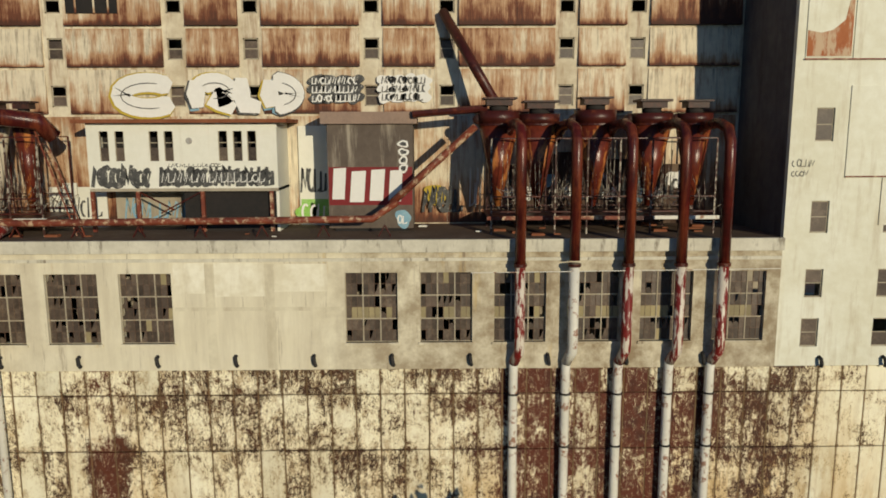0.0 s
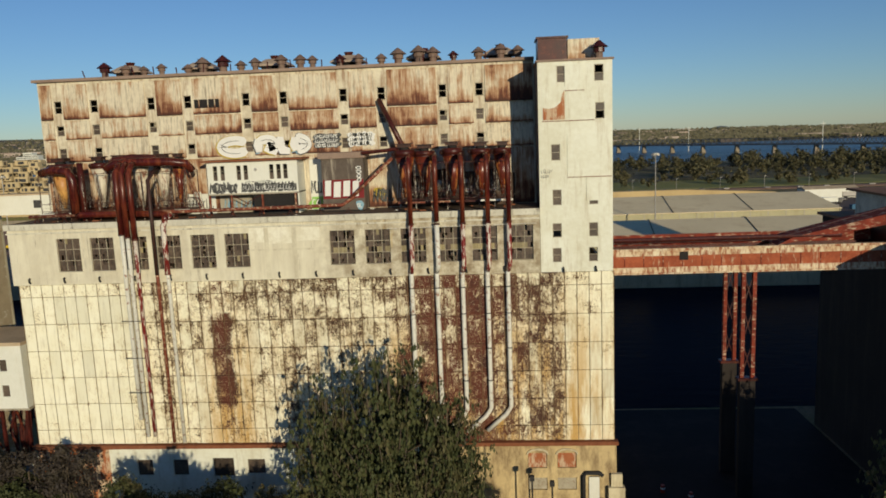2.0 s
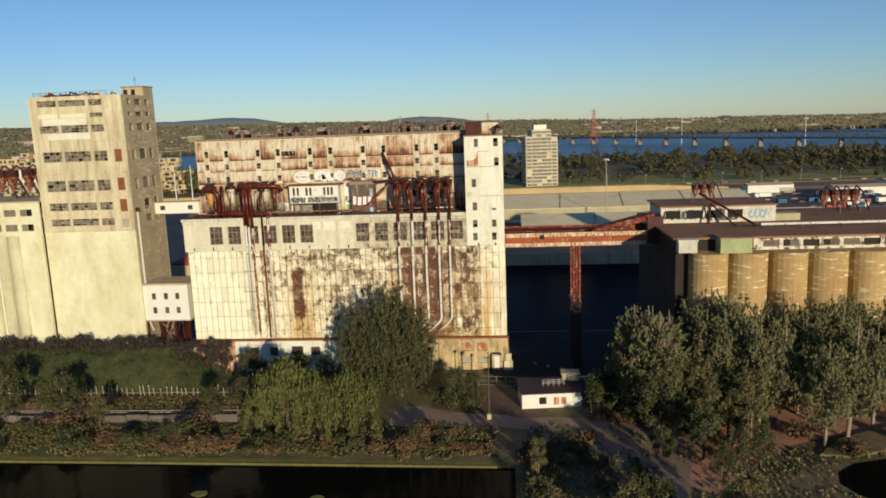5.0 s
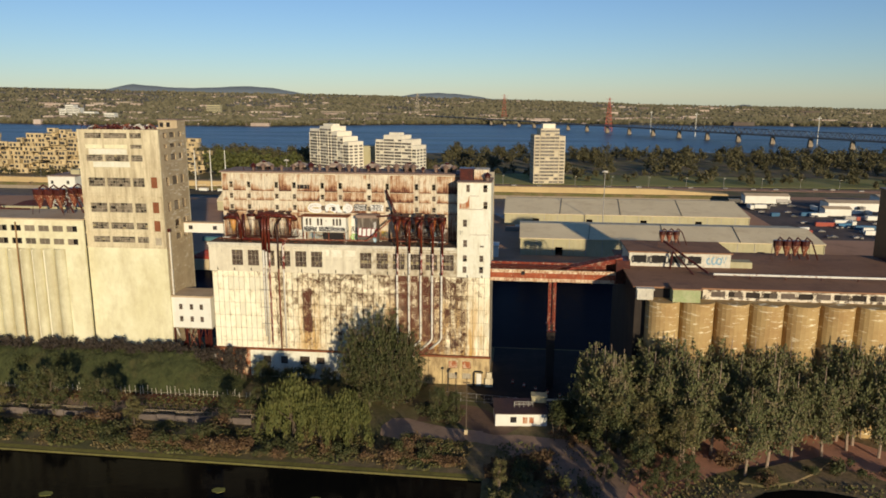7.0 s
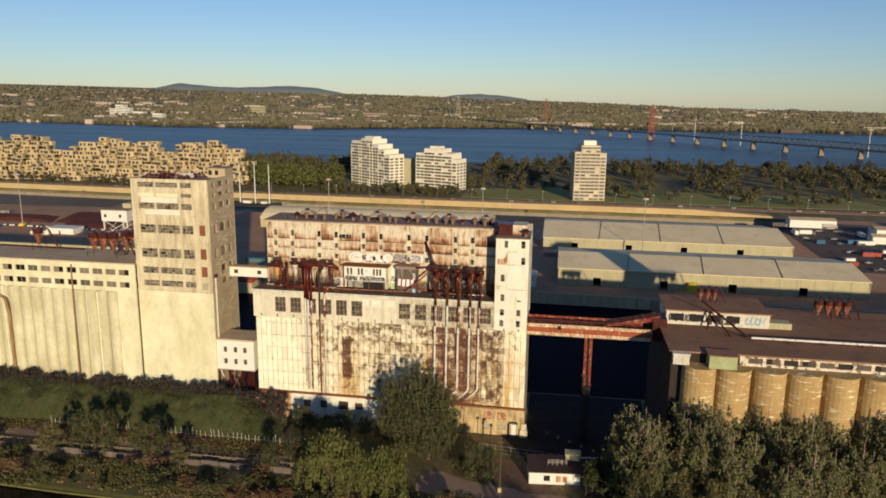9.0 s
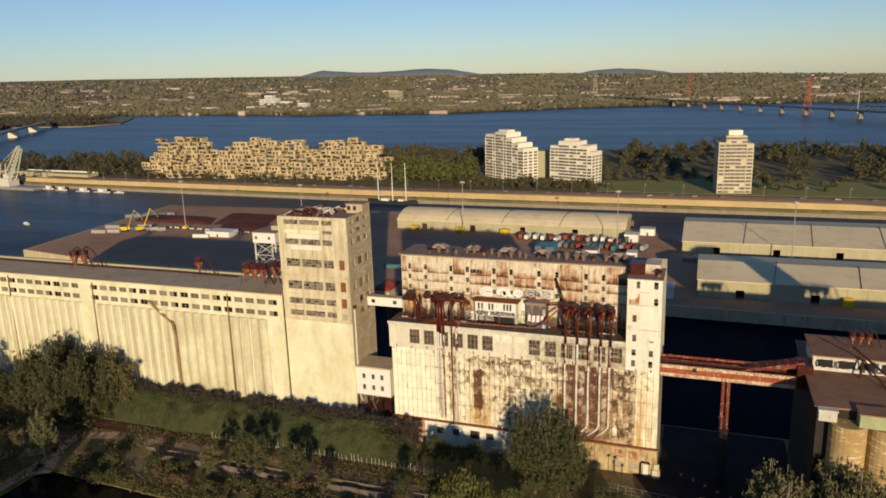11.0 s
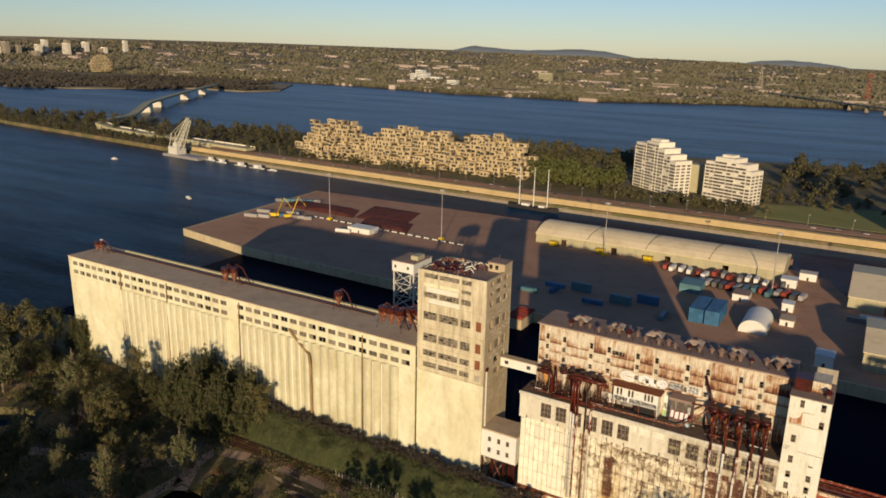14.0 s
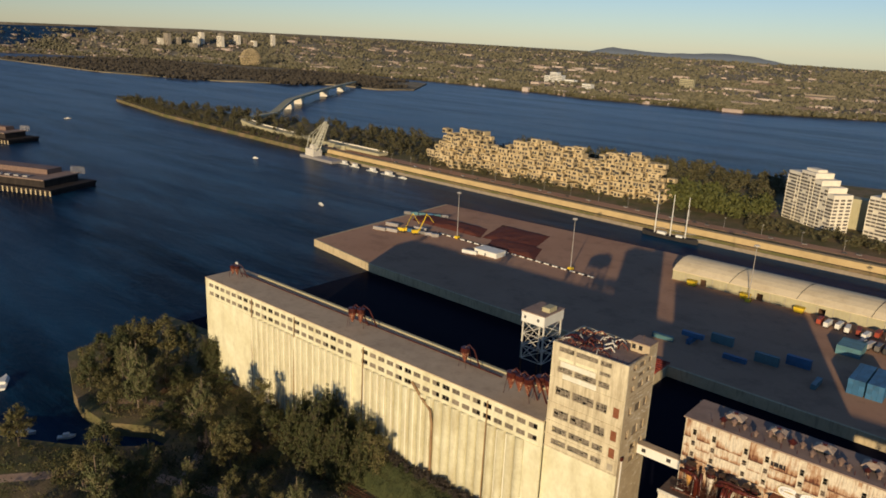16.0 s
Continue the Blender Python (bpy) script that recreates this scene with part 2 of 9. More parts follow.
m_steel = surface("galvanised_steel", (0.42, 0.40, 0.36), (0.32, 0.3, 0.27), (0.2, 0.1, 0.05), 0.4, 1.0, 5.0, rough=0.5, metal=0.3)
m_whitesteel = surface("white_steel_lattice", (0.66, 0.64, 0.55), (0.55, 0.52, 0.42), (0.25, 0.1, 0.05), 0.5, 1.0, 5.0, rough=0.6)
m_asphalt = surface("quay_asphalt", (0.42, 0.235, 0.14), (0.48, 0.28, 0.17), (0.24, 0.135, 0.085), 0.6, 0.02, 0.6)
m_sand = surface("sandy_quay", (0.56, 0.41, 0.20), (0.47, 0.34, 0.165), (0.34, 0.24, 0.12), 0.5, 0.03, 0.5)
m_quaywall = surface("quay_wall_concrete", (0.58, 0.47, 0.28), (0.47, 0.38, 0.23), (0.18, 0.13, 0.08), 0.6, 0.1, 1.5, (0.6, 0.6, 0.1))
m_path = surface("dirt_path", (0.54, 0.36, 0.24), (0.42, 0.28, 0.185), (0.27, 0.19, 0.12), 0.5, 0.1, 2.0)
m_stone = surface("dark_kerb_stone", (0.34, 0.28, 0.2), (0.24, 0.2, 0.15), (0.14, 0.12, 0.06), 0.6, 0.3, 3.0)
m_shedroof = surface("khaki_shed_roof", (0.84, 0.70, 0.44), (0.74, 0.61, 0.38), (0.52, 0.38, 0.20), 0.5, 0.03, 0.8)
m_shedwall = surface("shed_wall_sheet", (0.46, 0.42, 0.26), (0.39, 0.36, 0.22), (0.28, 0.2, 0.1), 0.4, 0.1, 1.5, (0.8, 0.8, 0.1))
m_blue = surface("blue_container_steel", (0.04, 0.17, 0.30), (0.03, 0.13, 0.24), (0.12, 0.1, 0.08), 0.35, 0.2, 2.0, rough=0.5, vary=0.3)
m_teal = surface("teal_container_steel", (0.10, 0.25, 0.27), (0.08, 0.2, 0.22), (0.15, 0.1, 0.07), 0.4, 0.2, 2.0, rough=0.5, vary=0.3)
m_red = surface("faded_red_steel", (0.42, 0.07, 0.035), (0.33, 0.055, 0.03), (0.2, 0.08, 0.05), 0.5, 0.3, 2.0, rough=0.5, vary=0.4)
m_yellow = surface("yellow_paint", (0.80, 0.55, 0.04), (0.7, 0.46, 0.03), (0.3, 0.2, 0.05), 0.3, 0.5, 3.0, rough=0.5)
m_mixed = surface("faded_vehicle_paint", (0.46, 0.43, 0.38), (0.4, 0.37, 0.33), (0.2, 0.15, 0.1), 0.3, 0.5, 3.0, rough=0.4, vary=0.85)
m_red_ore = surface("red_brown_ore", (0.17, 0.055, 0.035), (0.13, 0.04, 0.028), (0.22, 0.09, 0.055), 0.5, 0.05, 1.5)
m_black = surface("tyre_black", (0.03, 0.03, 0.03), (0.045, 0.042, 0.04), None, rough=0.9)
m_bark_pale = surface("pale_pinkish_bark", (0.34, 0.25, 0.18), (0.22, 0.165, 0.12), (0.42, 0.34, 0.26), 0.5, 1.5, 8.0)
m_bark = surface("grey_brown_bark", (0.13, 0.10, 0.07), (0.085, 0.066, 0.048), (0.19, 0.155, 0.115), 0.5, 1.5, 8.0)
m_farwall = surface("far_house_wall", (0.56, 0.48, 0.40), (0.42, 0.31, 0.25), None, rough=0.9, big=0.01, fine=0.1, island=0.8)
m_balcony = surface("white_apartment_concrete", (0.80, 0.75, 0.60), (0.72, 0.66, 0.52), (0.45, 0.38, 0.28), 0.3, 0.1, 1.0)
m_habitat = surface("beige_module_concrete", (0.62, 0.49, 0.28), (0.53, 0.41, 0.23), (0.33, 0.25, 0.14), 0.5, 0.1, 1.0, vary=0.25)
m_window_far = surface("dark_window_glass", (0.05, 0.05, 0.05), (0.08, 0.075, 0.07), None, rough=0.25, vary=0.3)


def leaf(name, a, b, dry, amount, bump=0.0):
    k = Mat(name)
    c = k.mix(k.ramp(k.island(), [(0.0, 0.0), (1.0, 1.0)]), a, b)
    c = k.mix(k.math("MULTIPLY", k.ramp(k.noise(0.35, 3), [(0.5, 0.0), (0.7, 1.0)]), amount), c, dry)
    m = k.done(c, 0.7)
    thin = k.t.nodes.new("ShaderNodeBsdfTranslucent")
    both = k.t.nodes.new("ShaderNodeMixShader")
    both.inputs[0].default_value = 0.14
    k.link(c, thin.inputs[0])
    k.link(k.b.outputs[0], both.inputs[1])
    k.link(thin.outputs[0], both.inputs[2])
    k.link(both.outputs[0], k.t.nodes["Material Output"].inputs[0])
    return m


m_leaf = leaf("poplar_leaves", (0.036, 0.048, 0.017), (0.088, 0.093, 0.033), (0.135, 0.106, 0.05), 0.75)
m_leaf_willow = leaf("willow_leaves", (0.066, 0.078, 0.021), (0.126, 0.13, 0.036), (0.14, 0.125, 0.044), 0.5)
m_leaf_dark = leaf("dark_hedge_leaves", (0.036, 0.046, 0.016), (0.06, 0.068, 0.022), (0.085, 0.066, 0.03), 0.5)
m_leaf_brown = leaf("dry_autumn_leaves", (0.13, 0.075, 0.04), (0.18, 0.11, 0.055), (0.1, 0.09, 0.04), 0.6)
m_leaf_olive = leaf("olive_leaves", (0.09, 0.088, 0.032), (0.16, 0.14, 0.054), (0.18, 0.125, 0.06), 0.6)
# Far woods: distance haze is mixed into these paler leaf colours.
m_leaf_haze = leaf("haze_paled_far_trees", (0.085, 0.083, 0.045), (0.175, 0.155, 0.09), (0.21, 0.17, 0.11), 0.6)
m_leaf_stand = leaf("feathery_wood_leaves", (0.084, 0.099, 0.04), (0.165, 0.165, 0.068), (0.225, 0.162, 0.097), 0.8)
m_leaf_far = leaf("far_wood_leaves", (0.058, 0.058, 0.027), (0.11, 0.098, 0.043), (0.15, 0.106, 0.056), 0.6)


m_leaf_plum = leaf("plum_brown_leaves", (0.040, 0.032, 0.028), (0.065, 0.05, 0.038), (0.07, 0.06, 0.03), 0.4)


def creeper_material():
    k = Mat("creeper_covered_bank")
    f = k.math("ADD", k.math("MULTIPLY", k.noise(0.35, 5, 0.7), 0.6), k.math("MULTIPLY", k.noise(3.0, 6, 0.8), 0.4))
    c = k.mix(k.ramp(f, [(0.38, 0.0), (0.62, 1.0)]), (0.029, 0.038, 0.013), (0.07, 0.08, 0.026))
    c = k.mix(k.ramp(k.noise(0.12, 4), [(0.55, 0.0), (0.72, 0.6)]), c, (0.09, 0.075, 0.03))
    return k.done(c, 0.9, 0, k.noise(2.5, 8, 0.8), 0.9, 0.35)


def ground_material():
    k = Mat("grass_and_soil")
    f = k.noise(0.05, 6, 0.65)
    c = k.mix(k.ramp(f, [(0.42, 0.0), (0.6, 1.0)]), (0.125, 0.12, 0.043), (0.235, 0.165, 0.09))
    c = k.mix(k.ramp(k.noise(0.9, 8, 0.75), [(0.45, 0.0), (0.65, 0.7)]), c, (0.075, 0.07, 0.03))
    return k.done(c, 0.95, 0, k.noise(1.5, 8, 0.7), 0.6, 0.3)


def far_ground_material():
    k = Mat("far_fields")
    c = k.mix(k.ramp(k.noise(1.0, 6, 0.7, k.scaled(0.0016, 0.005, 0.01)), [(0.42, 0.0), (0.6, 1.0)]), (0.15, 0.125, 0.07), (0.29, 0.24, 0.15))
    c = k.mix(k.ramp(k.noise(1.0, 4, 0.7, k.scaled(0.003, 0.016, 0.01)), [(0.6, 0.0), (0.68, 0.8)]), c, (0.46, 0.40, 0.29))
    c = k.mix(k.ramp(k.noise(0.025, 6, 0.75), [(0.5, 0.0), (0.64, 0.7)]), c, (0.12, 0.10, 0.055))
    return k.done(c, 0.95)


def water_material():
    k = Mat("river_water")
    c = k.mix(k.ramp(k.noise(1.0, 5, 0.6, k.scaled(0.0022, 0.011, 0.01)), [(0.40, 0.0), (0.66, 1.0)]), (0.0004, 0.0065, 0.020), (0.0018, 0.024, 0.055))
    c = k.mix(k.ramp(k.noise(1.0, 7, 0.72, k.scaled(0.009, 0.045, 0.01)), [(0.47, 0.0), (0.66, 0.85)]), c, (0.0075, 0.056, 0.105))
    # Sky sheen of wind bands put into the colour, stronger towards +x.
    gust_sheen = k.ramp(k.noise(1.0, 4, 0.6, k.scaled(0.0012, 0.0075, 0.01)), [(0.48, 0.0), (0.60, 0.75)])
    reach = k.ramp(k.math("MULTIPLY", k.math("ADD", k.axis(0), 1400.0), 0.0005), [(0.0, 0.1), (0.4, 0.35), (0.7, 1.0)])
    c = k.mix(k.math("MULTIPLY", gust_sheen, reach), c, (0.010, 0.072, 0.135))
    b = k.math("ADD", k.noise(1.0, 6, 0.65, k.scaled(0.12, 0.3, 0.2)), k.math("MULTIPLY", k.noise(1.2, 4, 0.6), 0.3))
    m = k.done(c, 0.3, 0, b, 0.8, 0.7)
    lw = k.t.nodes.new("ShaderNodeLayerWeight")
    lw.inputs["Blend"].default_value = 0.5
    sheen = k.ramp(k.noise(1.0, 6, 0.7, k.scaled(0.0016, 0.012, 0.01)), [(0.40, 0.35), (0.60, 1.25)])
    k.link(k.math("MULTIPLY", k.ramp(lw.outputs["Facing"], [(0.55, 0.014), (0.80, 0.08), (0.93, 0.28)]), sheen), k.b.inputs["Specular IOR Level"])
    k.b.inputs["IOR"].default_value = 1.33
    return m


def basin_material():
    k = Mat("shade_dark_basin_water")
    # shade over the basin is put into this near-black water colour
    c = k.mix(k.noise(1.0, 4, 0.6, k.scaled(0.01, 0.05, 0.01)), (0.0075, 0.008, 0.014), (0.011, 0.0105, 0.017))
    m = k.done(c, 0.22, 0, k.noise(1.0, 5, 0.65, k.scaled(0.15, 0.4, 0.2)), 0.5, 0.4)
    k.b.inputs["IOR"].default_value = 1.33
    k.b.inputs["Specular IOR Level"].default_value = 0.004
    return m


def canal_material():
    k = Mat("black_canal_water")
    m = k.done((0.004, 0.004, 0.004), 0.06, 0, k.noise(1.0, 4, 0.6, k.scaled(0.3, 0.6, 0.3)), 0.25, 0.1)
    k.b.inputs["IOR"].default_value = 1.33
    k.b.inputs["Specular IOR Level"].default_value = 0.025
    return m


def panel_material():
    """Cream enamelled wall panels, flaking to rust; whole strips of the wall have gone further than others."""
    k = Mat("rusting_cream_panels")
    x = k.math("MULTIPLY", k.math("ADD", k.axis(0), 53.5), 1 / 82.5)
    z = k.math("MULTIPLY", k.math("SUBTRACT", k.axis(2), 4.0), 1 / 24.0)
    worn = k.ramp(x, [(0.0, 0.27), (0.16, 0.27), (0.225, 0.43), (0.25, 0.50), (0.28, 0.42), (0.33, 0.40), (0.36, 0.50), (0.40, 0.43),
                      (0.5, 0.49), (0.62, 0.48), (0.66, 0.55), (0.76, 0.575), (0.80, 0.555), (0.915, 0.535), (0.93, 0.33), (1.0, 0.29)])
    up = k.ramp(z, [(0.0, 0.0), (0.55, 0.35), (0.85, 1.0)])
    up = k.math("MULTIPLY", k.math("SUBTRACT", up, 0.5), 0.09)
    patch = k.math("MULTIPLY", k.math("SUBTRACT", k.noise(0.5, 5, 0.7), 0.5), 1.0)
    each = k.math("MULTIPLY", k.math("SUBTRACT", k.random(), 0.5), 0.18)
    fleck = k.math("MULTIPLY", k.math("SUBTRACT", k.noise(1.0, 10, 0.9, k.scaled(3.8, 3.8, 2.3)), 0.5), 1.6)
    grit = k.math("MULTIPLY", k.math("SUBTRACT", k.noise(1.0, 6, 0.85, k.scaled(12.0, 12.0, 7.0)), 0.5), 0.95)
    fleck = k.math("ADD", fleck, grit)
    drip = k.math("MULTIPLY", k.math("SUBTRACT", k.noise(1.0, 5, 0.75, k.scaled(5.5, 5.5, 0.7)), 0.5), 0.5)
    tc = k.t.nodes.new("ShaderNodeTexCoord")
    sep = k.t.nodes.new("ShaderNodeSeparateXYZ")
    k.link(tc.outputs["Generated"], sep.inputs[0])
    rim = k.ramp(sep.outputs[0], [(0.0, 0.08), (0.10, 0.0), (0.90, 0.0), (1.0, 0.09)])
    rim2 = k.ramp(sep.outputs[2], [(0.0, 0.10), (0.04, 0.0), (0.97, 0.0), (1.0, 0.07)])
    patch = k.math("ADD", patch, k.math("ADD", rim, rim2))
    total = k.math("ADD", k.math("ADD", k.math("ADD", worn, up), k.math("ADD", patch, each)), k.math("ADD", fleck, drip))
    halo = k.ramp(total, [(0.36, 0.0), (0.56, 0.5)])
    sx = k.ramp(x, [(0.328, 0.0), (0.336, 1.0), (0.364, 1.0), (0.372, 0.0)])
    sz = k.ramp(z, [(0.22, 0.0), (0.27, 1.0), (0.76, 0.8), (0.82, 0.0)])
    px = k.ramp(x, [(0.645, 0.0), (0.665, 1.0), (0.80, 1.0), (0.825, 0.35), (0.90, 0.3), (0.92, 0.0)])
    pz = k.ramp(z, [(0.05, 1.0), (0.6, 0.8), (0.85, 0.25), (1.0, 0.1)])
    sore = k.math("ADD", k.math("MULTIPLY", k.math("MULTIPLY", sx, sz), 0.31), k.math("MULTIPLY", k.math("MULTIPLY", px, pz), 0.15))
    total = k.math("ADD", total, sore)
    mask = k.ramp(total, [(0.545, 0.0), (0.575, 1.0)])
    paint = k.mix(k.noise(0.5, 4), (0.95, 0.92, 0.74), (0.85, 0.80, 0.56))
    wash = k.noise(1.0, 6, 0.7, k.scaled(1.6, 1.6, 0.25))
    paint = k.mix(k.ramp(wash, [(0.52, 0.0), (0.74, 0.5)]), paint, (0.42, 0.35, 0.22))
    smear = k.ramp(k.noise(1.0, 6, 0.75, k.scaled(1.1, 1.1, 0.8)), [(0.52, 0.0), (0.64, 0.62)])
    smear = k.math("MULTIPLY", smear, k.ramp(x, [(0.16, 0.05), (0.24, 0.9), (0.6, 1.0), (0.92, 0.9), (0.95, 0.2)]))
    paint = k.mix(smear, paint, (0.31, 0.19, 0.085))
    paint = k.mix(halo, paint, (0.49, 0.32, 0.13))
    ochre = k.math("MULTIPLY", k.ramp(x, [(0.18, 0.04), (0.30, 0.15), (0.345, 0.95), (0.385, 0.9), (0.41, 0.3), (0.58, 0.35), (0.65, 0.9), (0.8, 1.0), (0.93, 1.0), (0.98, 0.6)]), k.ramp(z, [(0.1, 0.95), (0.55, 0.7), (0.8, 0.3), (0.95, 0.12)]))
    ochre = k.math("MULTIPLY", ochre, k.ramp(k.noise(1.0, 5, 0.7, k.scaled(0.8, 0.8, 0.12)), [(0.34, 0.0), (0.58, 1.0)]))
    paint = k.mix(ochre, paint, (0.53, 0.30, 0.065))
    rust = k.mix(k.ramp(k.noise(2.2, 8, 0.8), [(0.40, 0.0), (0.62, 1.0)]), (0.026, 0.013, 0.008), (0.11, 0.046, 0.019))
    rust = k.mix(k.math("MULTIPLY", k.ramp(x, [(0.325, 0.0), (0.35, 1.0), (0.375, 0.0), (0.62, 0.0), (0.68, 1.0), (0.8, 1.0), (0.87, 0.2)]), 0.65), rust, (0.115, 0.022, 0.011))
    rust = k.mix(k.ramp(k.noise(0.45, 4), [(0.54, 0.0), (0.66, 0.8)]), rust, (0.045, 0.014, 0.010))
    rust = k.mix(k.ramp(k.noise(1.0, 9, 0.85, k.scaled(6.0, 6.0, 3.5)), [(0.57, 0.0), (0.61, 0.85)]), rust, (0.66, 0.56, 0.36))
    tone = k.ramp(k.random(), [(0.0, 0.80), (0.3, 0.97), (1.0, 1.0)])
    paint = k.mix(1.0, paint, tone, "MULTIPLY")
    c = k.mix(mask, paint, rust)
    return k.done(c, 0.7, 0, k.math("MULTIPLY", mask, -1.0), 0.3, 0.03)


def storey_material():
    """Cream render of the window storey: bleached in the middle, dirtier towards one end, with dark runs."""
    k = Mat("stained_storey_render")
    x = k.math("MULTIPLY", k.math("ADD", k.axis(0), 53.5), 1 / 73.0)
    c = k.mix(k.noise(0.35, 5, 0.6), (0.80, 0.76, 0.60), (0.66, 0.60, 0.44))
    dirt = k.ramp(x, [(0.0, 0.12), (0.30, 0.3), (0.46, 0.05), (0.58, 0.08), (0.64, 0.75), (0.82, 1.0), (1.0, 0.9)])
    run = k.ramp(k.noise(1.0, 6, 0.7, k.scaled(0.9, 0.9, 0.09)), [(0.40, 0.0), (0.62, 1.0)])
    cloud = k.ramp(k.noise(0.55, 6, 0.7), [(0.36, 0.1), (0.62, 1.0)])
    c = k.mix(k.math("MULTIPLY", dirt, cloud), c, (0.26, 0.195, 0.115))
    c = k.mix(k.math("MULTIPLY", run, 0.26), c, (0.30, 0.24, 0.17))
    drip = k.ramp(k.noise(1.0, 5, 0.75, k.scaled(2.6, 2.6, 0.16)), [(0.6, 0.0), (0.72, 0.75)])
    c = k.mix(drip, c, (0.17, 0.12, 0.08))
    rust = k.ramp(k.noise(1.0, 4, 0.7, k.scaled(0.55, 0.55, 0.07)), [(0.64, 0.0), (0.74, 0.6)])
    c = k.mix(rust, c, (0.50, 0.33, 0.09))
    return k.done(c, 0.85, 0, k.noise(3.0, 6, 0.7), 0.3, 0.04)


def sheet_material():
    """Corrugated siding of the upper block: pale zinc with rust running down and gathering at the lower edge."""
    k = Mat("rust_streaked_siding")
    run = k.noise(1.0, 7, 0.75, k.scaled(1.9, 1.9, 0.16))
    patch = k.noise(0.25, 4)
    each = k.math("MULTIPLY", k.math("SUBTRACT", k.random(), 0.45), 0.15)
    tc = k.t.nodes.new("ShaderNodeTexCoord")
    sep = k.t.nodes.new("ShaderNodeSeparateXYZ")
    k.link(tc.outputs["Generated"], sep.inputs[0])
    low = k.ramp(sep.outputs[2], [(0.0, 0.28), (0.09, 0.13), (0.30, 0.06), (0.42, -0.05), (0.9, -0.11), (1.0, 0.03)])
    rows = k.ramp(k.math("MULTIPLY", k.math("SUBTRACT", k.axis(2), 36.0), 0.05), [(0.0, -0.06), (0.39, -0.10), (0.42, -0.13), (0.55, -0.11), (0.58, 0.0)])
    low = k.math("ADD", low, rows)
    f = k.math("ADD", k.math("ADD", k.math("MULTIPLY", run, 0.66), k.math("MULTIPLY", patch, 0.5)), each)
    f = k.math("ADD", f, low)
    pale = k.mix(k.noise(1.5, 5), (0.82, 0.745, 0.56), (0.54, 0.46, 0.335))
    grime = k.noise(1.0, 6, 0.75, k.scaled(3.2, 3.2, 0.2))
    pale = k.mix(k.ramp(grime, [(0.50, 0.0), (0.66, 0.7)]), pale, (0.14, 0.10, 0.07))
    c = k.mix(k.ramp(f, [(0.55, 0.0), (0.66, 0.8)]), pale, (0.37, 0.175, 0.07))
    c = k.mix(k.ramp(f, [(0.67, 0.0), (0.75, 1.0)]), c, (0.17, 0.058, 0.028))
    c = k.mix(k.ramp(f, [(0.75, 0.0), (0.83, 0.85)]), c, (0.06, 0.025, 0.016))
    rib = k.t.nodes.new("ShaderNodeTexWave")
    rib.inputs["Scale"].default_value = 2.0
    k.link(k.pos, rib.inputs["Vector"])
    return k.done(c, 0.7, 0.1, rib.outputs["Fac"], 0.12, 0.03)


m_canal, m_basin = canal_material(), basin_material()
m_storey = storey_material()
m_creeper = creeper_material()
m_ground, m_farground, m_water, m_panel, m_sheet = ground_material(), far_ground_material(), water_material(), panel_material(), sheet_material()

# ---- ground, water, quays ----
GROUND, WATER = -4.8, -10.5
g = Geo()
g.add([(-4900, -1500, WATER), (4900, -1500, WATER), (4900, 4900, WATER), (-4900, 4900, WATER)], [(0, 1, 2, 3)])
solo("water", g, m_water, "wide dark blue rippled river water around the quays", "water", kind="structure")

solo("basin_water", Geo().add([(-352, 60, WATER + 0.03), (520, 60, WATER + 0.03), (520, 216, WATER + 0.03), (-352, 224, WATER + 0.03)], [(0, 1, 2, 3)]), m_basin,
     "calm sheltered basin water, shade in its dark colour", "water", kind="structure")


def land(name, poly, top, material, label, bottom=WATER - 3, category="ground"):
    return solo(name, Geo().prism(poly, bottom, top), material, label, category, kind="structure")


land("ground", [(-352, 66), (-286, 76), (66, 80), (520, 80), (520, -900), (34, -900), (30, -8.4), (-30, -7.2), (-85, -6.3), (-152, -2.9), (-155, -900),
                (-420, -900), (-345, -130), (-300, -66), (-275, -42), (-256, -29.5), (-242, -17), (-231, -5.5), (-236, 1), (-248, -1.5), (-264, -13), (-284, -13.5), (-300, -10), (-342, 5.5)][::-1], GROUND, m_ground,
     "rough grass and dirt ground along the grain elevator pier")
land("quay", [(-427, 232), (-348, 219), (-150, 214), (520, 205), (520, 500), (236, 488), (214, 425), (26, 425), (26, 346), (13, 379),
              (-15, 394), (-12, 421), (-216, 421), (-444, 412)], GROUND, m_asphalt, "broad brown asphalt quay with worn concrete walls", category="quay")
land("peninsula", [(-1583, 634), (-1270, 573), (-1000, 546), (-800, 526), (-690, 516), (-268, 493), (214, 486), (2600, 440), (2600, 1150), (600, 1020),
                   (150, 985), (-100, 930), (-420, 850), (-800, 775), (-1200, 690), (-1500, 665)], GROUND - 0.1, m_ground,
     "wooded peninsula of grass and trees across the channel")
land("quay_walk", [(-800, 525.6), (-690, 515.6), (-268, 492.6), (214, 485.6), (214, 490.4), (-268, 497.4), (-690, 520.4), (-800, 530.4)], GROUND - 2.6, m_stone,
     "low stone walk at the foot of the far quay", category="quay")
g = Geo()
line = [(-800, 529), (-690, 519), (-480, 507), (-268, 496), (-20, 491), (150, 489), (214, 488.6)]
for x, y in line:
    h = 4.6 if x < 180 else 1.0
    g.v += [(x, y, GROUND - 4), (x, y + 3.2, GROUND + h), (x, y + 9, GROUND + h + 0.1), (x, y + 24, GROUND + 0.2), (x, y + 24, GROUND - 4)]
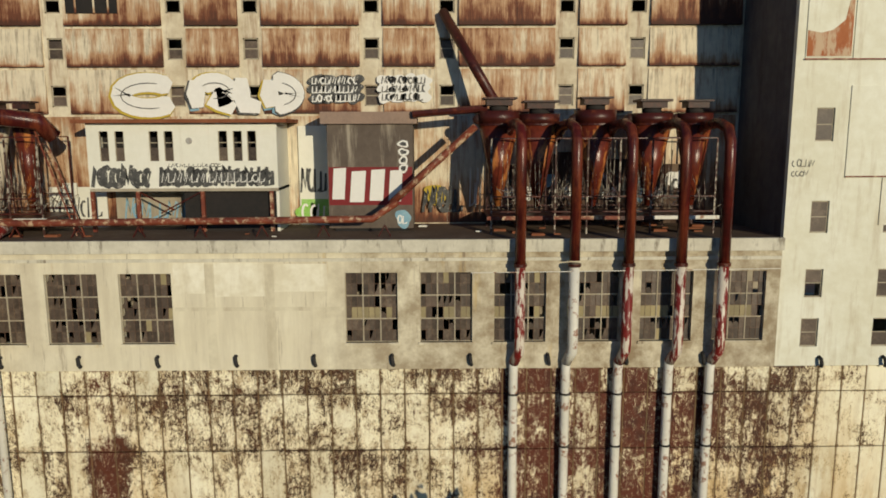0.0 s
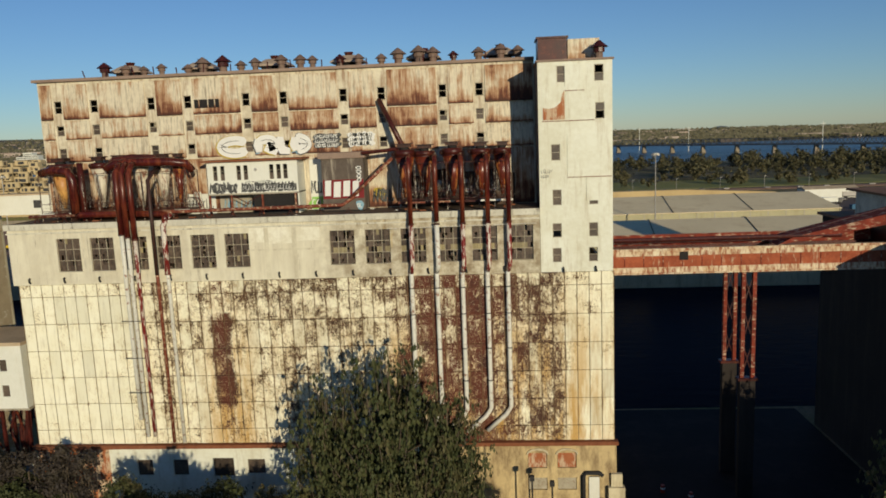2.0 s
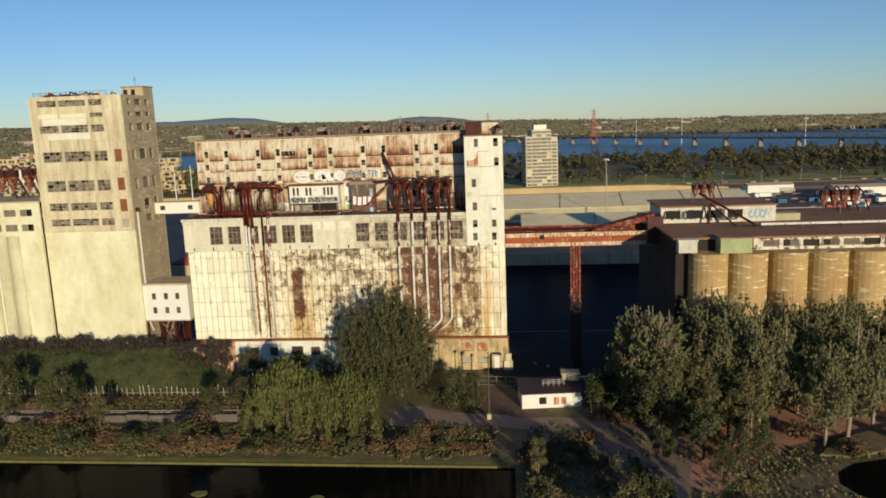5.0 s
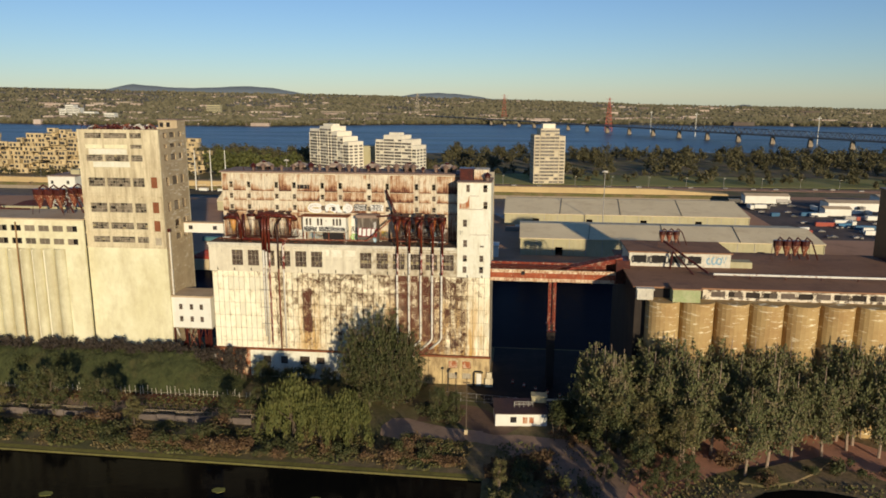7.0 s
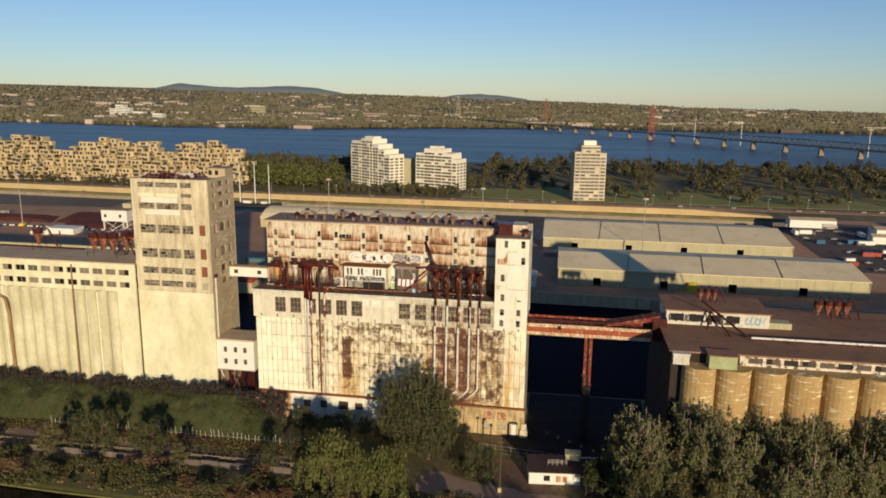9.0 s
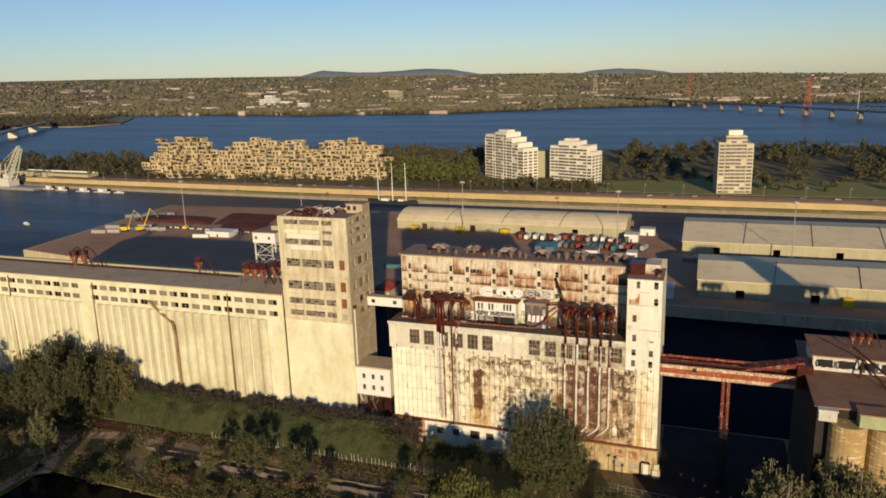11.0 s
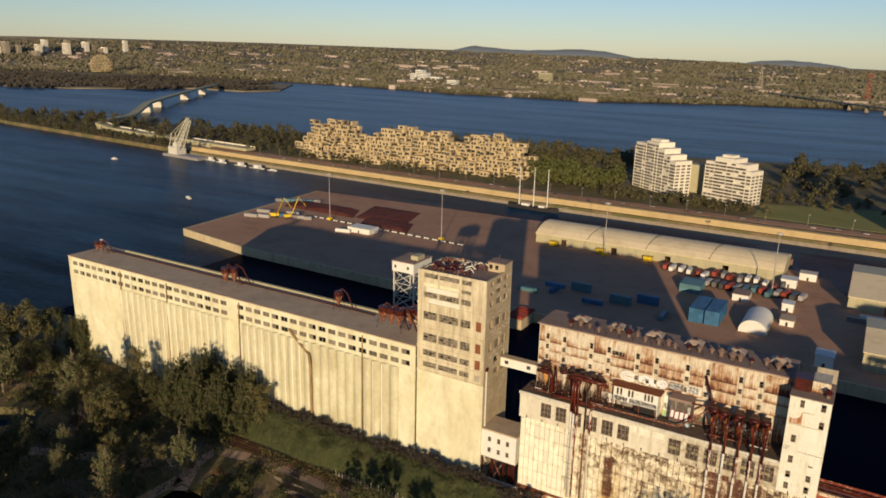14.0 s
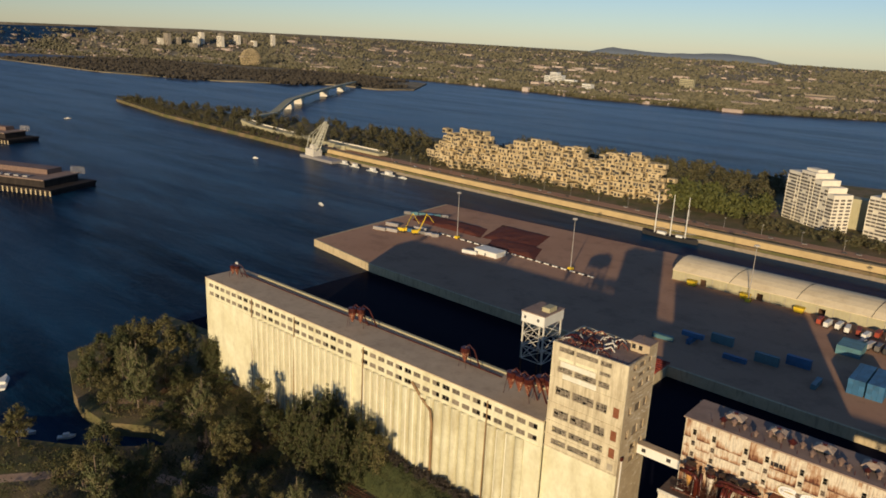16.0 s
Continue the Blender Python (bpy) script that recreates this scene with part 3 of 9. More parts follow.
for i in range(len(line) - 1):
    g.f += [(5 * i + j, 5 * i + 5 + j, 5 * i + 6 + j, 5 * i + 1 + j) for j in range(4)]
g.f += [(0, 1, 2, 3, 4), tuple(5 * (len(line) - 1) + j for j in (4, 3, 2, 1, 0))]
solo("quay_embankment", g, m_sand, "long sunlit tan embankment wall of the far quay", "quay", kind="structure")
land("road", [(-1000, 556), (-690, 552), (-268, 531), (260, 527), (900, 520), (900, 536), (260, 543), (-268, 547), (-690, 568), (-1000, 572)], GROUND + 0.05,
     m_asphalt, "asphalt road and rail bed behind the far quay", bottom=GROUND - 1, category="road")
land("island", [(-3520, 1020), (-2540, 1050), (-2070, 1210), (-1850, 1480), (-1640, 1490), (-1600, 1600), (-1800, 1880), (-2250, 1990), (-3000, 1900), (-3600, 1700)], WATER + 3,
     m_farground, "low wooded island in the river")
land("quay_wall", [(-427.3, 231.6), (-348, 218.5), (-150, 213.5), (300, 204.5), (300, 206), (-150, 215), (-348, 220), (-425.5, 232.7), (-442.5, 412), (-444.3, 412)],
     GROUND + 0.12, m_quaywall, "stained concrete quay wall with a raised kerb", category="quay")
m_moss = surface("mossy_coping", (0.15, 0.14, 0.045), (0.10, 0.09, 0.035), (0.24, 0.2, 0.08), 0.5, 0.3, 2.0)
land("canal_wall", [(-152.4, -900), (-152.4, -2.5), (-85, -5.9), (-30, -6.8), (30.4, -8.0), (30.4, -8.5), (-30, -7.3), (-85, -6.4), (-151.7, -3.1), (-151.7, -900)], GROUND + 0.06, m_moss,
     "mossy stone coping of the canal basin", category="wall")

# far shore: a plain that rises slightly to the horizon, all round the river
SHORE = [(-4600, -900), (-4500, 300), (-4150, 1150), (-3600, 1640), (-3000, 1860), (-2600, 1960), (-1926, 2010), (-1153, 1900), (-700, 1930), (-215, 2185), (300, 2270),
         (850, 2230), (1200, 2190), (2400, 2250), (4000, 2500)]
RIM = [(-85, 125), (-60, 138), (-45, 130), (-31, 112), (-12, 82), (0, 55), (10, 28), (26, 8), (60, 6)]   # rise of the plain by bearing
SHORE_POLAR = [(math.atan2(x, y), math.hypot(x, y)) for x, y in SHORE]


def shore_r(a):
    for (p, b), (q, d) in zip(SHORE_POLAR, SHORE_POLAR[1:]):
        if p <= a <= q:
            return b + (d - b) * (a - p) / (q - p)
    return SHORE_POLAR[0][1] if a < SHORE_POLAR[0][0] else SHORE_POLAR[-1][1]


def rim_height(a):
    a = math.degrees(a)
    for (p, b), (q, d) in zip(RIM, RIM[1:]):
        if p <= a <= q:
            return b + (d - b) * (a - p) / (q - p)
    return RIM[0][1] if a < 0 else RIM[-1][1]


def far_height(x, y):
    a, d = math.atan2(x, y), math.hypot(x, y)
    s = max(2000, shore_r(a))
    t = max(0.0, min(1.0, (d - s) / (4960 - s)))
    return WATER + 2.2 + (rim_height(a) - WATER - 2.2) * t ** 1.6


g = Geo()
cols, rows = 121, 18
for i in range(cols):
    a = SHORE_POLAR[0][0] + (SHORE_POLAR[-1][0] - SHORE_POLAR[0][0]) * i / (cols - 1)
    for j in range(rows):
        d = shore_r(a) + (4960 - shore_r(a)) * (j / (rows - 1)) ** 1.3
        x, y = d * math.sin(a), d * math.cos(a)
        g.v.append((x, y, WATER - 1 if j == 0 else far_height(x, y)))
for i in range(cols - 1):
    for j in range(rows - 1):
        g.f.append((i * rows + j, (i + 1) * rows + j, (i + 1) * rows + j + 1, i * rows + j + 1))
solo("far_shore", g, m_farground, "flat built-up far shore of fields, woods and suburbs", "ground", kind="structure", smooth=True)

# far hills; the blue of distance haze is put into their base colour
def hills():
    k = Mat("haze_blue_hills")
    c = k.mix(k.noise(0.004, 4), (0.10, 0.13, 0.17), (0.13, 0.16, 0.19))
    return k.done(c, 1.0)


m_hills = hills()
for a0, a1, peaks in ((-31.0, -16.2, ((0.13, 36), (0.27, 22), (0.42, 19), (0.56, 30), (0.68, 40), (0.80, 33), (0.9, 14))),
                      (-9.6, -1.4, ((0.2, 17), (0.42, 31), (0.6, 26), (0.8, 12))), (15.6, 18.0, ((0.3, 8), (0.5, 14), (0.7, 8)))):
    g = Geo()
    n = 36
    knots = [(0.0, -6)] + list(peaks) + [(1.0, -6)]
    for i in range(n + 1):
        u = i / n
        a = radians(a0 + (a1 - a0) * u)
        hh = next(b + (d - b) * (u - p) / (q - p) for (p, b), (q, d) in zip(knots, knots[1:]) if p <= u <= q)
        hh += 3 * noise.noise((u * 14, a0, 0))
        x, y = 4840 * math.sin(a), 4840 * math.cos(a)
        top = rim_height(a)
        g.v += [(x, y, top - 40), (x, y, top + hh), (x * 1.015, y * 1.015, top - 40)]
    for i in range(n):
        a = 3 * i
        g.f += [(a, a + 3, a + 4, a + 1), (a + 1, a + 4, a + 5, a + 2)]
    solo("backdrop_hill", g, m_hills, "far mountain ridge on the horizon, haze blue in its colour", "hill", kind="structure", smooth=True)

# broad lake far beyond the islands
g = Geo()
for i in range(13):
    a = radians(-84 + 1.45 * i)
    for d in (4300 + 30 * math.sin(i * 1.7) + max(0, i - 6) * 75, 4905):
        x, y = d * math.sin(a), d * math.cos(a)
        g.v.append((x, y, far_height(x, y) + 1.5))
g.f = [(2 * i, 2 * i + 2, 2 * i + 3, 2 * i + 1) for i in range(12)]
solo("water", g, m_water, "broad blue lake far beyond the islands", "water", kind="structure")

# ---- the rusting grain elevator ----
FRONT, UPPER = 45.4, 53.5
# Shaded side of the white tower: shade put into a darker sheet colour.
m_shadesheet = surface("shaded_weathered_sheet", (0.16, 0.145, 0.13), (0.10, 0.09, 0.085), (0.05, 0.04, 0.04), 0.6, 0.2, 1.5, (0.8, 0.8, 0.15))
m_base = surface("grimy_base_render", (0.62, 0.48, 0.25), (0.48, 0.36, 0.19), (0.17, 0.11, 0.06), 0.7, 0.25, 1.6, (0.7, 0.7, 0.25), cut=(0.44, 0.62))


def broken_window(parent, x0, x1, z0, z1, y, nx, nz, seed, miss=0.14, pale_row=None, bars=3, dust=False):
    """A steel window with small panes; whole runs are knocked out, others cracked to a shard."""
    r = random.Random(seed)
    w, h = x1 - x0, z1 - z0
    fr, thin = Geo(), Geo()
    t = 0.08
    cells = [(x0 + t / 2 + w * i / bars, x0 - t / 2 + w * (i + 1) / bars, z0 + t / 2 + h * j / 3, z0 - t / 2 + h * (j + 1) / 3) for i in range(bars) for j in range(3)]
    fr.wall(x0, x1, z0, z1, y, y + 0.11, cells)
    for i in range(1, nx):
        if (i * bars) % nx:
            thin.box(x0 + w * i / nx - 0.014, x0 + w * i / nx + 0.014, y + 0.03, y + 0.09, z0 + t, z1 - t)
    for j in range(1, nz):
        if (j * 3) % nz:
            thin.box(x0 + t, x1 - t, y + 0.035, y + 0.085, z0 + h * j / nz - 0.014, z0 + h * j / nz + 0.014)
    win = part("window", fr, m_frame, parent, "tall steel factory window with broken panes")
    tagged(part("glazing_bar", thin, m_bar, win), kind="stuff")
    pw, ph = w / nx, h / nz
    key = (round(pw, 3), round(ph, 3), dust)
    if key not in pane_meshes:
        a, b, c, d = 0.012, pw - 0.012, 0.012, ph - 0.012
        low = [(a, c), (b, c), (b, d * 0.35), (pw * 0.55, d * 0.6), (a, d * 0.5)]
        side = [(a, c), (b, c), (b, d), (pw * 0.7, d), (pw * 0.35, d * 0.4), (a, d * 0.25)]
        full = [(a, c), (b, c), (b, d), (a, d)]
        pane_meshes[key] = []
        glass = m_pane_dust if dust else m_pane
        for shape, m in ((full, glass), (full, m_pane_pale), (low, glass), (side, glass)):
            n = len(shape)
            me = Geo().add([(p, 0, q) for p, q in shape] + [(p, 0.02, q) for p, q in shape],
                           [tuple(range(n)), tuple(range(n, 2 * n))[::-1]] + [(i, n + i, n + (i + 1) % n, (i + 1) % n) for i in range(n)]).mesh("pane")
            me.materials.append(m)
            pane_meshes[key].append(me)
    hurt = [(r.uniform(0, nx), r.uniform(0, nz)) for _ in range(3)]
    for i in range(nx):
        for j in range(nz):
            near = min((i - p) ** 2 + ((j - q) * 1.3) ** 2 for p, q in hurt)
            u = r.random()
            if u < miss * (2.6 if near < 2.2 else 0.5):
                continue
            kind = 0
            if (pale_row is not None and j == pale_row and r.random() < 0.7) or r.random() > 0.985:
                kind = 1
            elif r.random() < (0.35 if near < 3 else 0.06):
                kind = r.choice((2, 3))
            ob = part("pane", pane_meshes[key][kind], None, win, loc=(x0 + i * pw, y + 0.045, z0 + j * ph))
            ob.rotation_euler = (r.uniform(-0.05, 0.05), 0, r.uniform(-0.03, 0.03))
    return win


m_seam = surface("dark_panel_seam", (0.22, 0.155, 0.085), (0.13, 0.085, 0.045), (0.26, 0.11, 0.04), 0.5, 0.4, 3.0)
m_rustpatch = surface("red_rust_sheet", (0.42, 0.16, 0.07), (0.33, 0.11, 0.05), (0.6, 0.5, 0.35), 0.7, 0.3, 2.0, (1.2, 1.2, 0.4), cut=(0.48, 0.56))
pane_meshes = {}
elevator = thing("grain_elevator", "abandoned cream and rust streaked grain elevator with broken windows", "building")

# base storey
base_holes = [(x, x + 2.6, 0.2, 2.4) for x in (17.2, 21.2)] + [(x, x + 2.6, -3.0, -1.2) for x in (17.2, 21.2)]
base_holes += [(-38.5, -36.2, -0.6, 1.8), (-33.2, -31.0, -0.6, 1.8), (-27.3, -24.3, -0.8, 2.0), (-22.3, -19.8, -0.4, 1.8), (-13.5, -11, -0.6, 1.8), (-4.5, -2, -0.6, 1.8)]
base_holes += [(25.4, 26.9, -4.8, -1.0)]
part("base_wall", Geo().wall(-42.5, 7.0, GROUND, 3.6, FRONT - 0.05, FRONT + 0.4, [q for q in base_holes if q[0] < 7]), m_towerwhite, elevator, "dirty white base storey with dark openings")
part("base_wall", Geo().wall(7.0, 29.2, GROUND, 3.6, FRONT - 0.05, FRONT + 0.4, [q for q in base_holes if q[0] > 7]), m_base, elevator, "stained tan base storey with boarded openings")
part("base_wall", Geo().wall(-53.3, -42.5, GROUND, 3.6, FRONT + 0.2, FRONT + 0.6), m_rustpatch, elevator, "brown rusted sheet over the base")
part("base_ledge", Geo().box(-53.6, 29.4, FRONT - 0.5, FRONT + 0.5, 3.6, 4.1), m_brownboard, elevator, "rusty steel ledge over the base storey")
for q in base_holes[:10]:
    part("shutter", Geo().box(q[0] + 0.05, q[1] - 0.05, FRONT + 0.15, FRONT + 0.25, q[2] + 0.05, q[3] - 0.05), (m_rustpatch if q[2] > 0 else m_frame) if q[0] > 15 else m_pane, elevator, "boarded opening")
for x in (17.2, 21.2):
    part("arch_head", Geo().pipe([(x + 1.3 - 1.45 * math.cos(t), FRONT - 0.1, 2.2 + 0.75 * math.sin(t)) for t in (0, 0.52, 1.05, 1.57, 2.09, 2.62, 3.14)], 0.16, 6), m_concrete, elevator, "shallow arched window head")
part("pier", Geo().box(28.0, 30.2, FRONT - 1.0, FRONT - 0.05, GROUND, -2.3).box(28.4, 29.9, FRONT - 0.6, FRONT - 0.05, -2.3, -0.5), m_concrete, elevator)
part("door_leaf", Geo().box(25.45, 26.85, FRONT - 0.25, FRONT - 0.15, -4.7, -1.05), m_white, elevator, "pale loading door at the base")

part("hood_pipe", Geo().pipe([(24.7, FRONT - 0.4, GROUND), (24.7, FRONT - 0.4, -0.9), (25.0, FRONT - 0.4, -0.4), (26.9, FRONT - 0.4, -0.4), (27.3, FRONT - 0.4, -0.8)], 0.28, 10), m_black, elevator, "black hooded duct by the door", True)
# backing of the panelled wall and the side walls
part("panel_wall", Geo().wall(-53.0, 28.9, 4.1, 27.6, FRONT + 0.35, FRONT + 0.75), m_seam, elevator)
part("side_wall", Geo().wall(FRONT + 0.75, 66.0, GROUND, 35.6, -53.0, -52.6, axis="x"), m_concrete, elevator)
part("side_wall", Geo().wall(FRONT + 0.75, 66.0, GROUND, 27.6, 28.5, 28.9, axis="x"), m_grey_conc, elevator)
part("rear_wall", Geo().wall(-53.0, 28.9, GROUND, 55.6, 65.9, 66.3), m_grey_conc, elevator)

# storey of tall windows
LEFT_W = [-46.6, -41.8, -37.1, -32.4, -27.6, -22.9]
RIGHT_W = [-8.5, -3.7, 1.05, 5.8, 10.5, 15.2]
big = [(x, x + 3.35, 29.4, 34.0) for x in LEFT_W + RIGHT_W]
part("storey_wall", Geo().wall(-53.5, 19.45, 27.6, 36.1, FRONT - 0.1, FRONT + 0.6, big), m_storey, elevator, "cream rendered storey with tall windows")
m_band = surface("grey_weathered_band", (0.68, 0.63, 0.48), (0.56, 0.51, 0.38), (0.36, 0.29, 0.2), 0.6, 0.5, 2.0, (0.9, 0.9, 0.1))
m_bleach = surface("bleached_render", (0.82, 0.79, 0.65), (0.68, 0.63, 0.48), (0.5, 0.43, 0.3), 0.6, 0.5, 2.0, (0.8, 0.8, 0.12))
for x0, x1, z0, z1 in ((-17.4, -16.8, 27.7, 34.6), (-13.6, -13.0, 27.7, 34.6), (-19.4, -17.4, 31.55, 31.8), (-16.8, -13.6, 31.55, 31.8), (-13.0, -8.6, 31.55, 31.8)):
    part("render_band", Geo().bevelbox(x0, x1, FRONT - 0.108, FRONT - 0.1, z0, z1, 0.003), m_band, elevator)
for x0, x1, z0, z1 in ((-19.4, -17.4, 32.7, 34.7), (-16.8, -13.6, 32.5, 34.7), (-13.0, -9.6, 32.8, 34.6)):
    part("render_patch", Geo().bevelbox(x0, x1, FRONT - 0.106, FRONT - 0.1, z0, z1, 0.003), m_bleach, elevator)
for x in (22.4, 26.6):
    part("drain_spout", Geo().pipe([(x, FRONT, 28.2), (x, FRONT - 0.3, 28.15), (x + 0.05, FRONT - 0.34, 27.8), (x + 0.1, FRONT - 0.2, 27.6)], 0.12, 8), m_black, elevator)
part("cornice", Geo().box(-53.8, 19.45, FRONT - 0.4, FRONT - 0.1, 35.35, 36.15).box(-53.7, 19.45, FRONT - 0.2, FRONT - 0.1, 34.75, 34.95), m_cornice, elevator, "flaking white cornice")
for k, q in enumerate(big):
    broken_window(elevator, *q, FRONT + 0.12, 9, 6, 40 + k, miss=0.10 if k > 5 else 0.05, pale_row=2 if k > 5 else None)
    part("sill", Geo().bevelbox(q[0] - 0.12, q[1] + 0.12, FRONT - 0.2, FRONT + 0.12, 29.22, 29.4, 0.03), m_storey, elevator)
for k in range(14):
    x = -51 + 5.05 * k
    part("drain_spout", Geo().pipe([(x, FRONT - 0.1, 28.55), (x, FRONT - 0.35, 28.5), (x + 0.06, FRONT - 0.4, 28.1), (x + 0.1, FRONT - 0.25, 27.9)], 0.13, 8), m_black, elevator)
part("terrace", Geo().box(-53.5, 19.4, FRONT - 0.1, 54.0, 35.7, 36.11), m_tar, elevator, "dark tarred roof terrace")
part("roof_slab", Geo().box(-53.0, 19.4, 54.0, 66.0, 35.7, 36.0), m_dark, elevator)

# white end tower
tw_holes = []
for z, xs in ((52.2, (21.9, 26.6)), (47.5, (26.7,)), (42.4, (21.05,)), (36.6, (21.15, 25.85)), (32.2, (21.1, 25.8)), (28.9, (21.05, 25.75))):
    tw_holes += [(x, x + 1.15, z - (0 if z < 33 else 0.2), z + (1.85 if z > 30 else 1.9)) for x in xs]
part("tower_wall", Geo().wall(19.5, 28.85, 27.6, 54.6, FRONT, FRONT + 0.4, tw_holes), m_towerwhite, elevator, "white sheet clad end tower")
# left side takes the shade-dark sheet, right side stays white
part("tower_side", Geo().wall(FRONT + 0.4, 58.0, 35.9, 54.6, 19.5, 19.9, axis="x"), m_shadesheet, elevator)
part("tower_side", Geo().wall(FRONT + 0.4, 58.0, 27.6, 54.6, 28.45, 28.85, axis="x"), m_towerwhite, elevator)
part("tower_back", Geo().wall(19.9, 28.45, 36.0, 54.6, 57.6, 58.0), m_towerwhite, elevator)
part("tower_roof", Geo().box(19.3, 29.05, FRONT - 0.2, 58.1, 54.6, 54.85), m_roof_grey, elevator)
for x0, x1, z0, z1, m in ((20.05, 22.9, 47.3, 51.4, m_towerwhite), (23.0, 26.6, 47.2, 50.9, m_towerwhite), (22.9, 25.3, 50.95, 54.2, m_towerwhite), (23.1, 28.6, 40.0, 45.6, m_towerwhite), (25.5, 28.7, 36.9, 39.9, m_towerwhite)):
    part("cladding_sheet", Geo().bevelbox(x0, x1, FRONT - 0.07, FRONT, z0, z1, 0.01), m, elevator)
part("rust_bloom", Geo().extrude_y([(20.1, 47.35), (22.85, 47.35), (22.85, 51.0), (22.55, 50.6), (22.35, 49.5), (21.6, 48.9), (20.9, 48.75), (20.1, 48.9)], FRONT - 0.085, FRONT - 0.07), m_rustpatch, elevator, "red rust bloom on the cladding")
for x0, x1, z in ((20.0, 26.6, 47.2), (22.9, 25.3, 50.95), (23.1, 28.7, 40.0)):
    part("cladding_lap", Geo().box(x0, x1, FRONT - 0.11, FRONT - 0.06, z - 0.06, z + 0.03), m_rust_light, elevator, "rusty lap of the cladding sheets")
for k, q in enumerate(tw_holes):
    win = part("window", Geo().box(q[0], q[1], FRONT + 0.1, FRONT + 0.16, q[2], q[2] + 0.08).box(q[0], q[1], FRONT + 0.1, FRONT + 0.16, q[3] - 0.08, q[3])
               .box(q[0], q[0] + 0.08, FRONT + 0.1, FRONT + 0.16, q[2], q[3]).box(q[1] - 0.08, q[1], FRONT + 0.1, FRONT + 0.16, q[2], q[3])
               .box(q[0], q[1], FRONT + 0.1, FRONT + 0.15, (q[2] + q[3]) / 2 - 0.03, (q[2] + q[3]) / 2 + 0.03), m_frame, elevator, "small square tower window")
    zs = ((q[2] + 0.08, (q[2] + q[3]) / 2), ((q[2] + q[3]) / 2, q[3] - 0.08))
    for n, (a, b) in enumerate(zs):
        if (k + n) % 4 != 2:
            part("pane", Geo().box(q[0] + 0.08, q[1] - 0.08, FRONT + 0.12, FRONT + 0.14, a, b), m_pane, win)
# rooftop machine rooms
part("roof_house", Geo().box(19.8, 23.6, 49.2, 53.5, 54.85, 57.9), m_rust, elevator, "dark rust machine room on the tower")
part("roof_house_top", Geo().box(19.6, 23.8, 49.0, 53.7, 57.9, 58.15), m_rust, elevator)
part("roof_house", Geo().box(23.8, 27.9, 50.0, 56.5, 54.85, 57.8), m_sheet, elevator, "pale rust streaked roof house")

# panelled wall: cream panels in columns, proud of the joints
XS = [-52.95 + 1.606 * i for i in range(52)]
ZS = [27.55, 25.8, 21.9, 18.0, 14.1, 10.2, 6.3, 4.15]
ribs = Geo()
for x in XS:
    ribs.box(x - 0.035, x + 0.035, FRONT + 0.17, FRONT + 0.35, 4.15, 27.55)
part("panel_rib", ribs, m_seam, elevator, "rusty vertical panel seams")
tagged(elevator.children[-1], kind="stuff")

# upper block
m_strip = surface("chalky_window_strip", (0.74, 0.68, 0.52), (0.52, 0.44, 0.31), (0.25, 0.12, 0.06), 0.75, 0.4, 2.0, (1.4, 1.4, 0.16), cut=(0.50, 0.66))
COLS = [-49.0, -43.6, -35.1, -29.7, -21.2, -15.8, -7.2, -1.8, 6.8, 11.9]
ROWS_Z = ((51.2, 53.0), (48.0, 49.5), (44.7, 46.2))
small = [(x - 0.55, x + 0.55, a, b) for x in COLS for a, b in ROWS_Z]
part("upper_wall", Geo().wall(-51.8, 19.5, 36.0, 55.7, UPPER, UPPER + 0.35, small), m_strip, elevator, "upper storeys of stained concrete and siding")
part("upper_side", Geo().wall(UPPER + 0.35, 65.9, 36.0, 55.7, -51.8, -51.4, axis="x"), m_sheet, elevator)
part("upper_side", Geo().wall(UPPER + 0.35, 65.9, 36.0, 55.7, 19.1, 19.5, axis="x"), m_sheet, elevator)
part("upper_roof", Geo().box(-52.3, 19.5, UPPER - 0.55, 66.5, 55.7, 56.1), m_roof_grey, elevator, "flat grey gravel roof with a thin overhang")
for k, q in enumerate(small):
    win = part("window", Geo().box(q[0], q[0] + 0.09, UPPER + 0.08, UPPER + 0.16, q[2], q[3]).box(q[1] - 0.09, q[1], UPPER + 0.08, UPPER + 0.16, q[2], q[3])
               .box(q[0], q[1], UPPER + 0.08, UPPER + 0.16, q[2], q[2] + 0.09).box(q[0], q[1], UPPER + 0.08, UPPER + 0.16, q[3] - 0.09, q[3])
               .box(q[0], q[1], UPPER + 0.09, UPPER + 0.15, (q[2] + q[3]) / 2 - 0.04, (q[2] + q[3]) / 2 + 0.04), m_frame, elevator, "small upper window")
    if k % 3:
        part("pane", Geo().box(q[0] + 0.09, q[1] - 0.09, UPPER + 0.11, UPPER + 0.13, q[2] + 0.09, q[2] + (0.8 if k % 2 else 1.3)), m_pane, win)
# siding sheets between the window strips, each row flaring over the one below
ends = [-51.6] + [c for c in COLS] + [19.3]
for a, b in zip(ends, ends[1:]):
    x0, x1 = a + (0.85 if a > -51 else 0.05), b - (0.85 if b < 19 else 0.05)
    for z0, z1, out in ((50.35, 55.3, 0.30), (47.5, 50.15, 0.26), (44.2, 47.3, 0.22)):
        lab = "rust streaked siding sheet"
        gq = Geo().extrude_x([(UPPER, z1), (UPPER - 0.08, z1), (UPPER - out, z0 + 0.12), (UPPER - out - 0.03, z0), (UPPER, z0)], x0, x1)
        part("siding_sheet", gq, m_sheet, elevator, lab)
